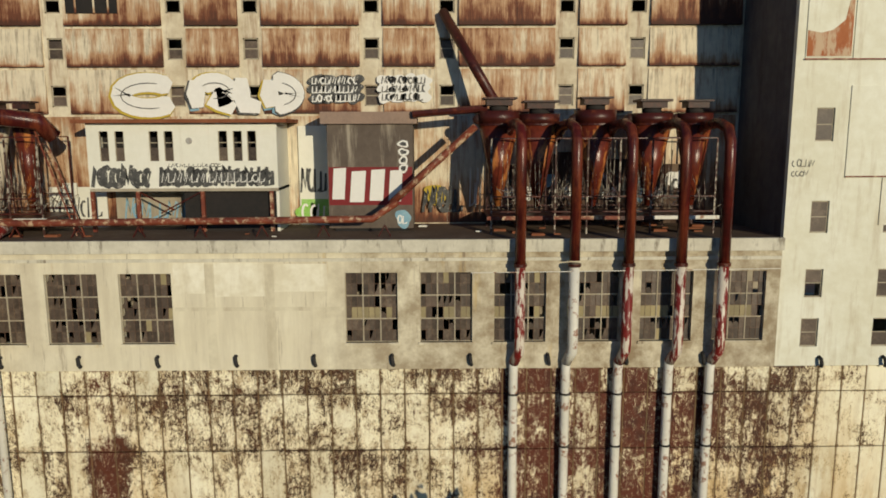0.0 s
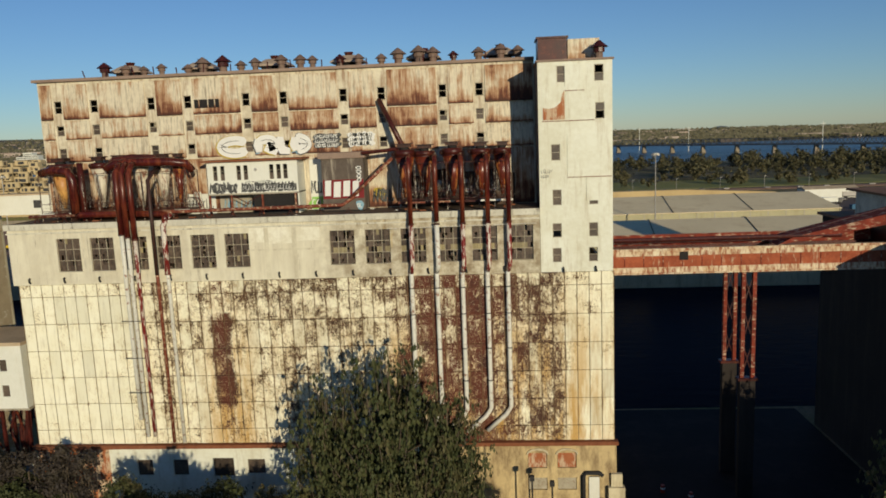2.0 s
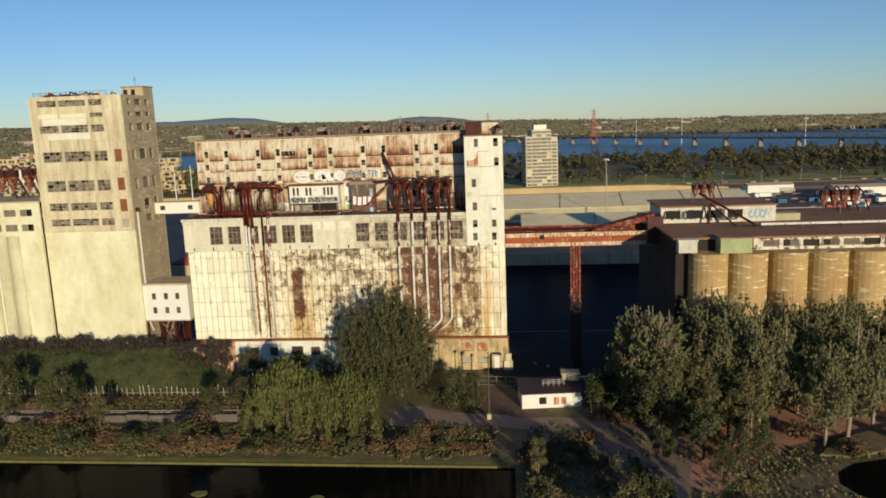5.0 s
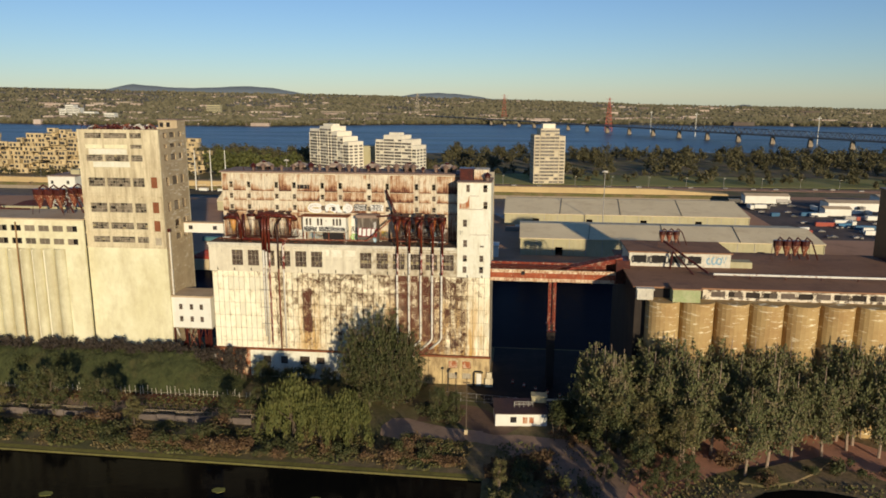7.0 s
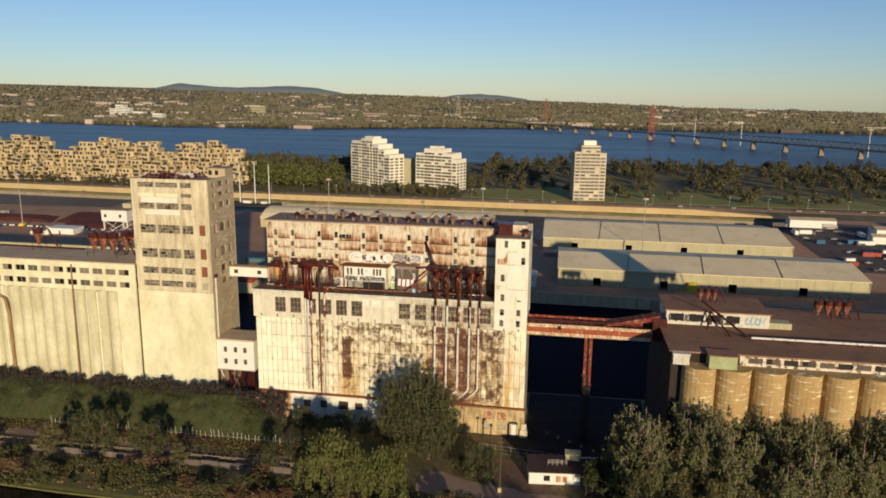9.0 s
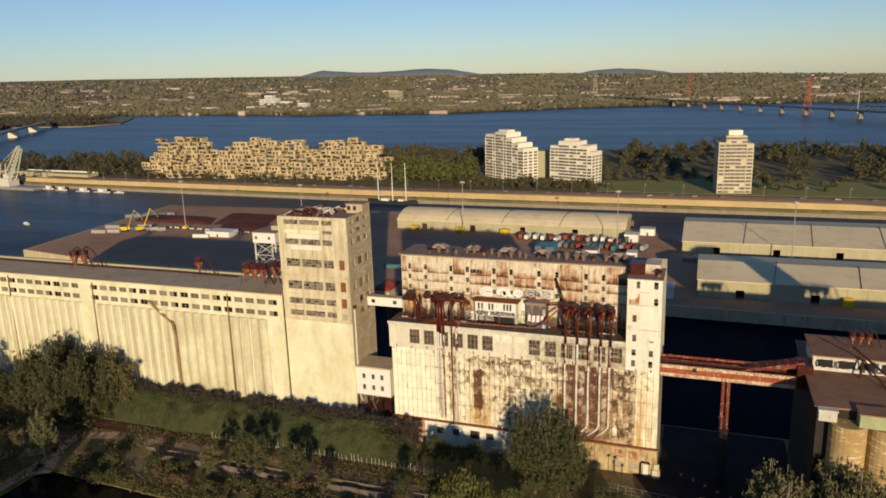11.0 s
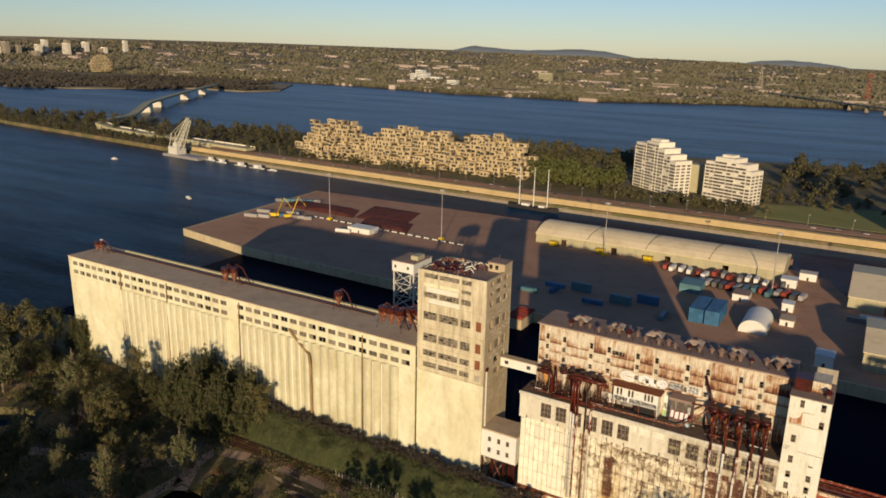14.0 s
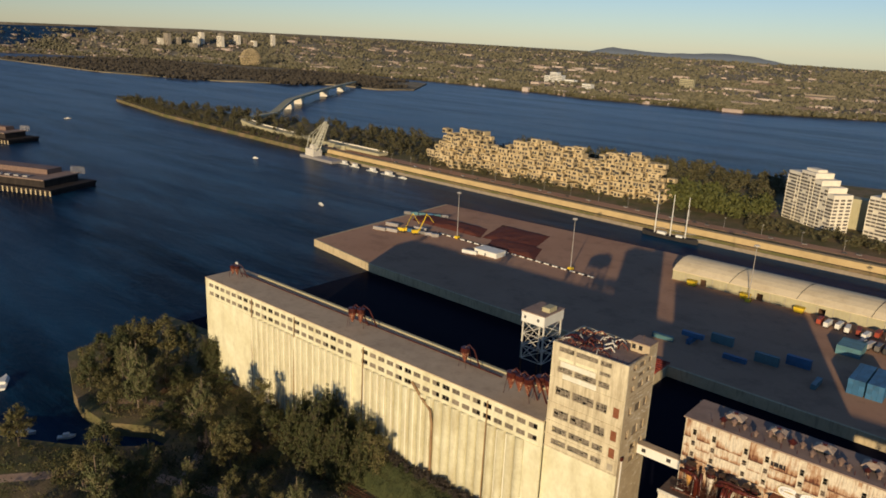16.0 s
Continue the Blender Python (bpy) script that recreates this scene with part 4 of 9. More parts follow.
for a, b in zip(ends, ends[1:]):
    part("siding_sheet", Geo().box(a + 0.02, b - 0.02, UPPER - 0.06, UPPER, 36.2, 44.0), m_sheet, elevator)

# black box on the siding paints the darkness of a torn gap
part("torn_opening", Geo().box(-28.6, -25.0, UPPER - 0.34, UPPER - 0.22, 51.15, 52.35), m_dark, elevator, "black box standing in for a torn gap in the siding")
for x in (-27.9, -26.6, -25.6):
    part("torn_strip", Geo().box(x - 0.06, x + 0.06, UPPER - 0.38, UPPER - 0.34, 51.1, 52.4), m_sheet, elevator)
# left and right ventilators along the roof
def ventilator(x, y, z, s, hat):
    v = thing("roof_ventilator", "rusty round roof ventilator under a conical cap", "ventilator", (x, y, z), "roof ventilators")
    part("neck", Geo().tube((0, 0, 0), (0, 0, 0.75 * s), 0.42 * s, n=10), m_hatch, v)
    part("drum", Geo().tube((0, 0, 0.75 * s), (0, 0, 1.25 * s), 0.6 * s, 0.6 * s, n=10), m_rust if hat else m_hatch, v)
    part("cap", Geo().tube((0, 0, 1.25 * s), (0, 0, 1.95 * s), 0.98 * s, 0.1 * s, n=10), m_rust if hat else m_hatch, v)
    return v


for k in range(22):
    ventilator(-42.5 + 2.85 * k + rnd.uniform(-0.7, 0.7), 55.5 + rnd.uniform(0, 3.5), 56.1, rnd.uniform(0.85, 1.35), k % 6 == 0)
ventilator(27.6, 48.2, 54.85, 1.25, True)
m_hood = surface("weathered_hood_sheet", (0.44, 0.35, 0.26), (0.32, 0.24, 0.18), (0.2, 0.1, 0.06), 0.7, 0.5, 3.0, rough=0.6)
for k in range(6):
    x = -41 + 11.2 * k
    hb = thing("roof_hatch", "square sheet metal roof ventilator with a flared hood", "roof house", (x, 60.5, 56.1), "roof hatches")
    part("curb", Geo().box(-1.7, 1.7, -1.4, 1.4, 0, 1.0), m_dark, hb)
    part("lid", Geo().add([(-2.5, -2.1, 1.0), (2.5, -2.1, 1.0), (2.5, 2.1, 1.0), (-2.5, 2.1, 1.0), (-2.4, -2.0, 1.25), (2.4, -2.0, 1.25), (2.4, 2.0, 1.25), (-2.4, 2.0, 1.25), (-1.1, -0.8, 2.1), (1.1, -0.8, 2.1), (1.1, 0.8, 2.1), (-1.1, 0.8, 2.1)], [(3, 2, 1, 0), (0, 1, 5, 4), (1, 2, 6, 5), (2, 3, 7, 6), (3, 0, 4, 7), (4, 5, 9, 8), (5, 6, 10, 9), (6, 7, 11, 10), (7, 4, 8, 11), (8, 9, 10, 11)]), m_hood, hb)
    part("cap", Geo().tube((0, 0, 2.1), (0, 0, 2.6), 0.5, 0.7, n=10), m_rust, hb)
for k in range(16):
    x = -46 + 3.9 * k + rnd.uniform(-1, 1)
    solo("vent_pipe", Geo().tube((x, 54.2 + rnd.random(), 56.05), (x, 54.5, 57.0 + rnd.random() * 0.5), 0.09, n=6), m_rust, "thin rusty vent pipe on the roof", "pipe", "roof vent pipes")

# ---- on the terrace: hut, blind block, dust hoppers and pipes ----
TZ = 36.11
m_lattice = surface("flaking_lattice_steel", (0.09, 0.03, 0.02), (0.05, 0.02, 0.016), (0.55, 0.5, 0.4), 0.9, 0.8, 2.0, rough=0.6, island=0.5, cut=(0.5, 0.56))
# Dark rust; also paints the shade on the head house's lower legs.
m_rustdark = surface("soot_rust_and_shade", (0.05, 0.022, 0.017), (0.03, 0.016, 0.013), (0.14, 0.04, 0.02), 0.6, 0.8, 4.0, rough=0.5)
m_ink = surface("grey_spray_paint", (0.05, 0.05, 0.05), (0.11, 0.11, 0.105), (0.45, 0.43, 0.38), 0.6, 1.2, 4.0, cut=(0.56, 0.64))
m_graf_white = surface("white_spray_paint", (0.78, 0.77, 0.72), (0.7, 0.69, 0.64), None, rough=0.6)
m_graf_green = surface("green_spray_paint", (0.22, 0.46, 0.07), (0.3, 0.55, 0.15), (0.6, 0.6, 0.5), 0.5, 1.5, 4.0)
m_graf_blue = surface("pale_blue_spray_paint", (0.16, 0.30, 0.40), (0.25, 0.42, 0.5), (0.6, 0.62, 0.6), 0.5, 1.5, 4.0)
m_graf_red = surface("red_spray_paint", (0.22, 0.016, 0.018), (0.15, 0.012, 0.014), None, rough=0.6)
m_graf_yellow = surface("yellow_outline_paint", (0.5, 0.38, 0.06), (0.42, 0.3, 0.05), None)


def blob(cx, cz, rx, rz, y, seed, n=28, skew=0.2):
    """A flat puffed-up shape of sprayed paint, 4 mm thick, on a wall."""
    r = random.Random(seed)
    ph = [r.uniform(0, 6.28) for _ in range(3)]
    vs = []
    for i in range(n):
        t = 2 * math.pi * i / n
        k = 1 + 0.13 * math.sin(2 * t + ph[0]) + 0.10 * math.sin(3 * t + ph[1]) + 0.06 * math.sin(5 * t + ph[2])
        vs.append((cx + rx * k * math.cos(t) + skew * rx * math.sin(t) * 0.3, y, cz + rz * k * math.sin(t)))
    return vs


def paint_blob(parent, cx, cz, rx, rz, y, seed, material, name="painted_shape", label=""):
    vs = blob(cx, cz, rx, rz, y, seed)
    n = len(vs)
    back = [(x, yy + 0.01, z) for x, yy, z in vs]
    return part(name, Geo().add(vs + back, [tuple(range(n)), tuple(range(n, 2 * n))[::-1]] + [(i, n + i, n + (i + 1) % n, (i + 1) % n) for i in range(n)]), material, parent, label)


def stroke(parent, pts, w, y, material, name="painted_stroke"):
    """A thick sprayed stroke along points (x, z), rounded at its ends, flat on a wall."""
    pts = [Vector((p[0], p[1])) for p in pts]
    left, right = [], []
    for k, p in enumerate(pts):
        d = (pts[min(k + 1, len(pts) - 1)] - pts[max(k - 1, 0)]).normalized()
        n = Vector((-d.y, d.x))
        f = 0.62 if k in (0, len(pts) - 1) else 1.0
        left.append(p + n * w * f)
        right.append(p - n * w * f)
    vs = [(p.x, y, p.y) for p in left] + [(p.x, y, p.y) for p in right]
    m = len(pts)
    gq = Geo().add(vs, [(i, i + 1, m + i + 1, m + i) for i in range(m - 1)])
    gq.add([(x, y + 0.008, z) for x, _, z in vs], [(m + i, m + i + 1, i + 1, i) for i in range(m - 1)])
    return part(name, gq, material, parent)


def arc(cx, cz, rx, rz, a0, a1, n=16):
    return [(cx + rx * math.cos(radians(a0 + (a1 - a0) * i / n)), cz + rz * math.sin(radians(a0 + (a1 - a0) * i / n))) for i in range(n + 1)]


def scribble(parent, x0, x1, z0, z1, y, seed, material, w=0.09, step=0.42):
    """A run of zigzag and looping tag marks between x0 and x1."""
    r = random.Random(seed)
    x = x0
    while x < x1 - step:
        kind = r.randrange(3)
        h = r.uniform(0.75, 1.0) * (z1 - z0)
        if kind == 0:
            pts = [(x, z0), (x + step * 0.3, z0 + h), (x + step * 0.6, z0 + h * 0.2), (x + step, z0 + h)]
        elif kind == 1:
            pts = arc(x + step * 0.5, z0 + h * 0.5, step * 0.42, h * 0.45, r.uniform(0, 120), r.uniform(250, 400), 10)
        else:
            pts = [(x + step * 0.2, z0 + h), (x + step * 0.1, z0), (x + step * 0.8, z0 + h * 0.1), (x + step * 0.9, z0 + h * r.random())]
        stroke(parent, pts, w, y - 0.001 * r.random(), material)
        x += step * r.uniform(0.75, 1.05)


tag = thing("tower_tag", "small black sprayed tag on the white tower", "graffiti")
scribble(tag, 19.7, 21.2, 40.6, 41.1, FRONT - 0.012, 401, m_ink, 0.03, 0.3)
scribble(tag, 19.7, 21.0, 40.0, 40.4, FRONT - 0.012, 402, m_ink, 0.03, 0.3)
mural = thing("wall_graffiti", "large white bubble graffiti with yellow and blue outlines", "graffiti", (0, 0, 0))
Y0 = UPPER - 0.36
SHAPES = [arc(-23.2, 45.5, 2.0, 0.9, 35, 328), [(-19.75, 46.55), (-19.8, 45.6), (-19.7, 44.6)], arc(-18.5, 45.85, 1.05, 0.55, 175, -95) + [(-18.0, 45.0), (-17.1, 44.45)],
          [(-16.5, 46.7), (-16.55, 45.6), (-16.3, 44.8), (-15.2, 44.6)], [(-14.5, 46.55), (-14.55, 45.5), (-14.4, 44.65)], arc(-14.3, 45.6, 1.6, 0.85, 88, -85)]
for k, pts in enumerate(SHAPES):
    stroke(mural, [(x - 0.08, z - 0.05) for x, z in pts], 0.78, Y0 + 0.03, m_graf_yellow if k % 2 == 0 else m_ink, "outline")
    stroke(mural, [(x - 0.25, z - 0.22) for x, z in pts], 0.5, Y0 + 0.02 + 0.012, m_graf_blue, "shade")
    stroke(mural, pts, 0.67, Y0 + 0.012 - 0.003 * k, m_graf_white)
for k, pts in enumerate(SHAPES):
    stroke(mural, [(x + 0.05, z - 0.05) for x, z in pts[2:-2]], 0.035, Y0 - 0.012, m_ink, "inner_line")
for n, (x0, x1, z0, z1, base, top) in enumerate(((-11.6, -7.9, 44.9, 46.9, m_ink, m_graf_white), (-6.6, -3.1, 45.0, 46.9, m_graf_white, m_ink))):
    for q in range(3):
        zz = z0 + (z1 - z0) * (0.18 + 0.31 * q)
        for m in range(4):
            paint_blob(mural, x0 + (x1 - x0) * (0.12 + 0.25 * m), zz, 0.62, 0.40, Y0 + 0.004 * q, 510 + 20 * n + 4 * q + m, base)
        scribble(mural, x0 + 0.1, x1 - 0.1, zz - 0.26, zz + 0.28, Y0 - 0.014 - 0.004 * q, 560 + 20 * n + q, top, 0.055, 0.36)

hut = thing("terrace_hut", "white flat-roofed hut on a braced steel deck with sprayed writing", "hut", (0, 0, 0))
HY = 49.6
hw = [(x, x + 0.62, 40.95, 42.95) for x in (-25.35, -24.3, -22.0, -21.0, -17.35, -16.35, -15.4)]
part("wall", Geo().wall(-26.2, -13.4, 39.1, 43.5, HY, HY + 0.2, hw), m_white, hut, "white painted hut wall")
part("side", Geo().box(-26.2, -26.0, HY + 0.2, UPPER, 39.1, 43.5), m_white, hut)
part("side", Geo().box(-13.6, -13.4, HY + 0.2, UPPER, TZ, 43.5), m_white, hut)
part("roof", Geo().box(-26.9, -12.6, HY - 0.6, UPPER, 43.5, 43.75), m_brownboard, hut, "thin dark hut roof")
part("floor", Geo().box(-26.2, -13.4, HY, UPPER, 38.9, 39.1), m_grey_conc, hut)
# dark sheet in place of the hut's unlit room
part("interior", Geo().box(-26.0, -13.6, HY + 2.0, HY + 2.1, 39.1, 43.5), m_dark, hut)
for q in hw:
    win = part("window", Geo().box(q[0], q[0] + 0.05, HY + 0.05, HY + 0.12, q[2], q[3]).box(q[1] - 0.05, q[1], HY + 0.05, HY + 0.12, q[2], q[3])
               .box(q[0], q[1], HY + 0.05, HY + 0.12, q[2] + 1.2, q[2] + 1.26), m_frame, hut, "narrow upright hut window")
    part("pane", Geo().box(q[0] + 0.05, q[1] - 0.05, HY + 0.08, HY + 0.1, q[2], q[2] + 0.9), m_pane, win)
part("vent", Geo().tube((-19.3, HY - 0.06, 42.3), (-19.3, HY, 42.3), 0.22, n=12), m_steel, hut)
for x in (-26.1, -23.0, -18.6, -13.9):
    part("post", Geo().box(x - 0.12, x + 0.12, HY, HY + 0.24, TZ, 38.9), m_rust_light, hut)
part("brace", Geo().beam((-23, HY + 0.1, 38.9), (-20.6, HY + 0.1, 37.6), 0.1).beam((-18.6, HY + 0.1, 38.9), (-21.5, HY + 0.1, 37.4), 0.1), m_rust, hut)
scribble(hut, -26.0, -21.5, 39.2, 40.7, HY - 0.012, 100, m_ink, 0.2, 0.8)
scribble(hut, -25.6, -21.6, 39.3, 40.5, HY - 0.016, 110, m_ink, 0.13, 0.5)
scribble(hut, -21.4, -13.6, 39.25, 40.6, HY - 0.012, 101, m_ink, 0.17, 0.55)
scribble(hut, -21.2, -13.8, 39.3, 40.4, HY - 0.017, 111, m_ink, 0.12, 0.4)
for k in range(5):
    paint_blob(hut, -20.6 + 1.55 * k, 39.9, 0.62, 0.42, HY - 0.008, 120 + k, m_ink)
scribble(hut, -21.3, -14.0, 39.5, 40.2, HY - 0.022, 102, m_graf_white, 0.035, 0.45)
scribble(hut, -20.8, -17.0, 40.55, 40.8, HY - 0.012, 103, m_ink, 0.03, 0.3)
part("under_wall", Geo().box(-26.0, -20.0, UPPER - 0.4, UPPER - 0.3, TZ, 38.9), m_grey_conc, hut)
# black sheet paints the shade under the hut floor
part("undercroft", Geo().box(-20.0, -13.6, HY + 0.5, HY + 0.6, TZ, 38.9), m_dark, hut, "black sheet painting the shade of the hut undercroft")
scribble(hut, -25.4, -20.2, 36.6, 38.2, UPPER - 0.42, 104, m_graf_blue, 0.1, 0.7)
scribble(hut, -19.6, -14.2, 36.6, 38.2, UPPER - 0.42, 105, m_ink, 0.12, 0.8)
scribble(hut, -19.4, -14.4, 36.8, 38.0, UPPER - 0.435, 106, m_graf_white, 0.04, 0.6)

m_blind = surface("stained_grey_block_paint", (0.15, 0.12, 0.095), (0.095, 0.075, 0.062), (0.42, 0.37, 0.29), 0.7, 0.3, 2.0, (1.2, 1.2, 0.12), cut=(0.54, 0.68))
block = thing("elevator_hoist_house", "grey hoist house with rust runs and bold white lettering on red", "hoist house", (0, 0, 0))
BY = 49.6
part("wall", Geo().box(-10.0, -4.2, BY, UPPER, 36.3, 43.4), m_blind, block)
part("roof", Geo().box(-10.4, -3.9, BY - 0.3, UPPER, 43.4, 44.2), m_roof_grey, block)
part("plinth", Geo().box(-9.6, -4.5, BY + 0.1, UPPER, TZ, 36.3), m_dark, block)
part("red_field", Geo().box(-9.95, -4.25, BY - 0.012, BY, 37.9, 40.5), m_graf_red, block, "red painted field behind the lettering")
for x, w, z in ((-9.75, 1.0, 38.3), (-8.55, 1.15, 38.1), (-7.2, 1.1, 38.2), (-5.9, 1.0, 38.15)):
    part("painted_bar", Geo().add([(x, BY - 0.024, z), (x + w * 0.85, BY - 0.024, z), (x + w, BY - 0.024, z + 2.15), (x + w * 0.15, BY - 0.024, z + 2.1)], [(0, 1, 2, 3)])
         .add([(x, BY - 0.012, z), (x + w * 0.85, BY - 0.012, z), (x + w, BY - 0.012, z + 2.15), (x + w * 0.15, BY - 0.012, z + 2.1)], [(3, 2, 1, 0)]), m_graf_white, block, "bold white painted bar")
for k in range(4):
    paint_blob(block, -4.85, 40.4 + 0.55 * k, 0.34, 0.27, BY - 0.02, 170 + k, m_graf_white)
    paint_blob(block, -4.85, 40.4 + 0.55 * k, 0.2, 0.15, BY - 0.032, 170 + k, m_ink)
side = thing("terrace_graffiti", "green white and black graffiti on the terrace wall", "graffiti")
part("panel", Geo().box(-12.6, -10.4, UPPER - 0.34, UPPER - 0.3, TZ, 43.3), m_white, side)
scribble(side, -12.5, -10.5, 38.5, 40.4, UPPER - 0.36, 201, m_ink, 0.11, 0.5)
part("green_field", Geo().box(-12.5, -10.4, UPPER - 0.365, UPPER - 0.345, 36.3, 38.0), m_graf_green, side)
paint_blob(side, -4.9, 36.95, 0.55, 0.6, 49.58, 195, m_graf_blue)
scribble(side, -5.3, -4.5, 36.6, 37.3, 49.565, 205, m_graf_white, 0.05, 0.35)
scribble(side, -3.6, -0.4, 37.0, 38.9, UPPER - 0.392, 206, m_ink, 0.16, 0.7)
scribble(side, -0.2, 0.9, 37.4, 40.5, UPPER - 0.32, 207, m_graf_white, 0.05, 0.5)
scribble(side, -12.5, -10.5, 36.4, 37.8, UPPER - 0.385, 202, m_graf_white, 0.08, 0.6)
scribble(side, -3.4, -1.0, 37.6, 39.0, UPPER - 0.385, 203, m_ink, 0.1, 0.6)
scribble(side, -30.0, -26.6, 37.2, 39.0, UPPER - 0.32, 204, m_graf_white, 0.14, 0.9)
for cx, cz, rx, rz, mm, s in ((-12.1, 37.0, 0.9, 0.7, m_graf_green, 1), (-11.1, 37.2, 0.8, 0.8, m_graf_green, 2), 
                             (-2.6, 38.3, 0.9, 0.7, m_graf_yellow, 5),):
    paint_blob(side, cx, cz, rx, rz, UPPER - 0.37, 190 + s, mm)


# sprayed and boarded strip of wall behind the cyclones
strip = thing("boarded_wall_strip", "dark boards with white and black sprayed patches behind the cyclones", "boarding")
m_sootboard = surface("sooty_boards", (0.09, 0.055, 0.04), (0.05, 0.033, 0.027), (0.3, 0.22, 0.15), 0.6, 0.5, 3.0, (2.0, 2.0, 0.2))
for k in range(12):
    part("board", Geo().bevelbox(1.0 + 1.3 * k, 2.27 + 1.3 * k, UPPER - 0.34, UPPER - 0.27, TZ, 40.9 + rnd.uniform(-0.5, 0.6), 0.02), m_sootboard, strip)
for k in range(9):
    paint_blob(strip, 3.0 + 1.5 * k + rnd.uniform(-0.4, 0.4), 38.7 + rnd.uniform(-0.5, 0.7), rnd.uniform(0.35, 0.8), rnd.uniform(0.4, 0.8), UPPER - 0.36, 300 + k, m_graf_white if k % 4 != 2 else m_graf_blue)
scribble(strip, 2.2, 16.0, 37.9, 39.6, UPPER - 0.385, 320, m_ink, 0.09, 0.6)


def hopper(x, y, z, r, seed, cone=None):
    """A dust cyclone: a short drum over a long steep cone, with a lid box and an outlet elbow."""
    h = thing("dust_cyclone", "glossy orange and red rusted steel dust cyclone on a pipe frame", "cyclone", (x, y, z), "dust cyclones")
    q = random.Random(seed)
    top = 8.0 + q.uniform(-0.15, 0.15)
    part("drum", Geo().tube((0, 0, 7.2), (0, 0, top), r * 0.97, r, n=24), m_rust, h, smooth=True)
    part("hoop", Geo().tube((0, 0, 7.14), (0, 0, 7.26), r + 0.05, n=24), m_rust, h)
    part("cone", Geo().tube((0, 0, 1.7), (0, 0, 7.2), 0.2, r * 0.97, n=24), cone or m_cone, h, "tapering rusted steel cone", smooth=True)
    part("neck", Geo().tube((0, 0, top), (0, 0, top + 0.35), r * 0.45, n=12), m_dark, h, smooth=True)
    a, b = q.uniform(0.62, 0.8), q.uniform(0.7, 0.95)
    zt = top + 0.35
    part("lid", Geo().box(-r * a * 0.8, r * b * 0.75, -r * 0.55, r * 0.55, zt, zt + 0.4).box(-r * a, r * b, -r * 0.7, r * 0.7, zt + 0.4, zt + 0.5 + q.uniform(0, 0.1)), m_rustdark, h, "dark sooty lid box")
    part("inlet", Geo().pipe([(-r, -r * 0.2, 7.55), (-r * 0.9, r * 0.8, 7.55), (0.2, r * 1.2, 7.5)], 0.36, 8), m_rustdark, h, smooth=True)
    return h


def frame_rack(x0, x1, y0, y1, z0, z1, nx, seed):
    f = thing("cyclone_frame", "tangled rusty steel frame and walkway under the cyclones", "steel frame", (0, 0, 0), "cyclone frames")
    r = random.Random(seed)
    for i in range(nx):
        x = x0 + (x1 - x0) * i / (nx - 1)
        for y in (y0, y1):
            part("post", Geo().box(x - 0.05, x + 0.05, y - 0.05, y + 0.05, TZ, z1), m_rust if y == y1 else m_lattice, f)
    for z in (z0, z0 + 1.0, z1):
        part("rail", Geo().box(x0, x1, y0 - 0.04, y0 + 0.04, z - 0.04, z + 0.04), m_rust, f)
        part("rail", Geo().box(x0, x1, y1 - 0.04, y1 + 0.04, z - 0.04, z + 0.04), m_rust, f)
    part("deck", Geo().box(x0 - 0.2, x1 + 0.2, y0, y1, z0 - 0.45, z0 - 0.3), m_rust, f)
    for i in range(nx - 1):
        a, b = x0 - 0.3 + (x1 - x0 + 0.6) * i / (nx - 1), x0 - 0.3 + (x1 - x0 + 0.6) * (i + 1) / (nx - 1)
        part("edge_beam", Geo().box(a + 0.01, b - 0.01, y0 - 0.25, y0 - 0.07, z0 - 0.52 + r.uniform(-0.03, 0.03), z0 - 0.27), r.choice((m_pipe_white, m_rust, m_rust_light)), f, "peeling edge beam")
    web = Geo()
    for n in range(nx * 30):
        a = Vector((r.uniform(x0, x1), r.uniform(y0, y1), r.uniform(z0 - 0.2, z0 + 1.2)))
        if n % 3 == 0:
            b = Vector((a.x + r.uniform(-0.1, 0.1), a.y, r.uniform(z0 + 2.2, z1)))
        else:
            b = a + Vector((r.uniform(-1.2, 1.2), r.uniform(-0.6, 0.6), r.uniform(-0.2, 2.2)))
        b.z = min(b.z, z1)
        web.beam(a, b, r.uniform(0.016, 0.04))
    tagged(part("bracing", web, m_lattice, f, "tangle of thin steel rods"), kind="stuff")
    return f


# right-hand bank
for k, x in enumerate((1.6, 4.3, 8.1, 11.9, 14.8)):
    hopper(x, 49.4, TZ, 1.42 if k < 4 else 1.25, k)
frame_rack(1.0, 15.8, 47.6, 51.8, 37.6, 42.4, 8, 5)
for k, x in enumerate((2.6, 6.0, 9.4, 12.7, 15.4)):
    p = thing("dust_pipe", "tall downpipe, rust red above and peeling white below", "pipe", (0, 0, 0), "facade downpipes")
    yf = FRONT - 1.0
    part("upper_run", Geo().pipe([(x - 0.5, 49.6, 42.3), (x - 0.35, 47.9, 43.2), (x - 0.15, 46.0, 43.35), (x, 44.9, 43.0), (x, yf + 0.1, 42.3), (x, yf, 41.2), (x, yf, 34.6 if k != 1 else 34.9)], 0.34, 16), m_blood, p, "dark red rusted upper pipe", True)
    elbow = 29.0
    part("middle_run", Geo().pipe([(x, yf, 34.6), (x, yf, elbow + 0.4), (x, yf + 0.05, elbow), (x - 0.28, FRONT - 0.45, elbow - 0.9)], 0.33, 12),
         m_pipe_white if k == 1 else m_peel, p, "red pipe peeling to white", True)
    zb = 8.5 + 0.2 * k
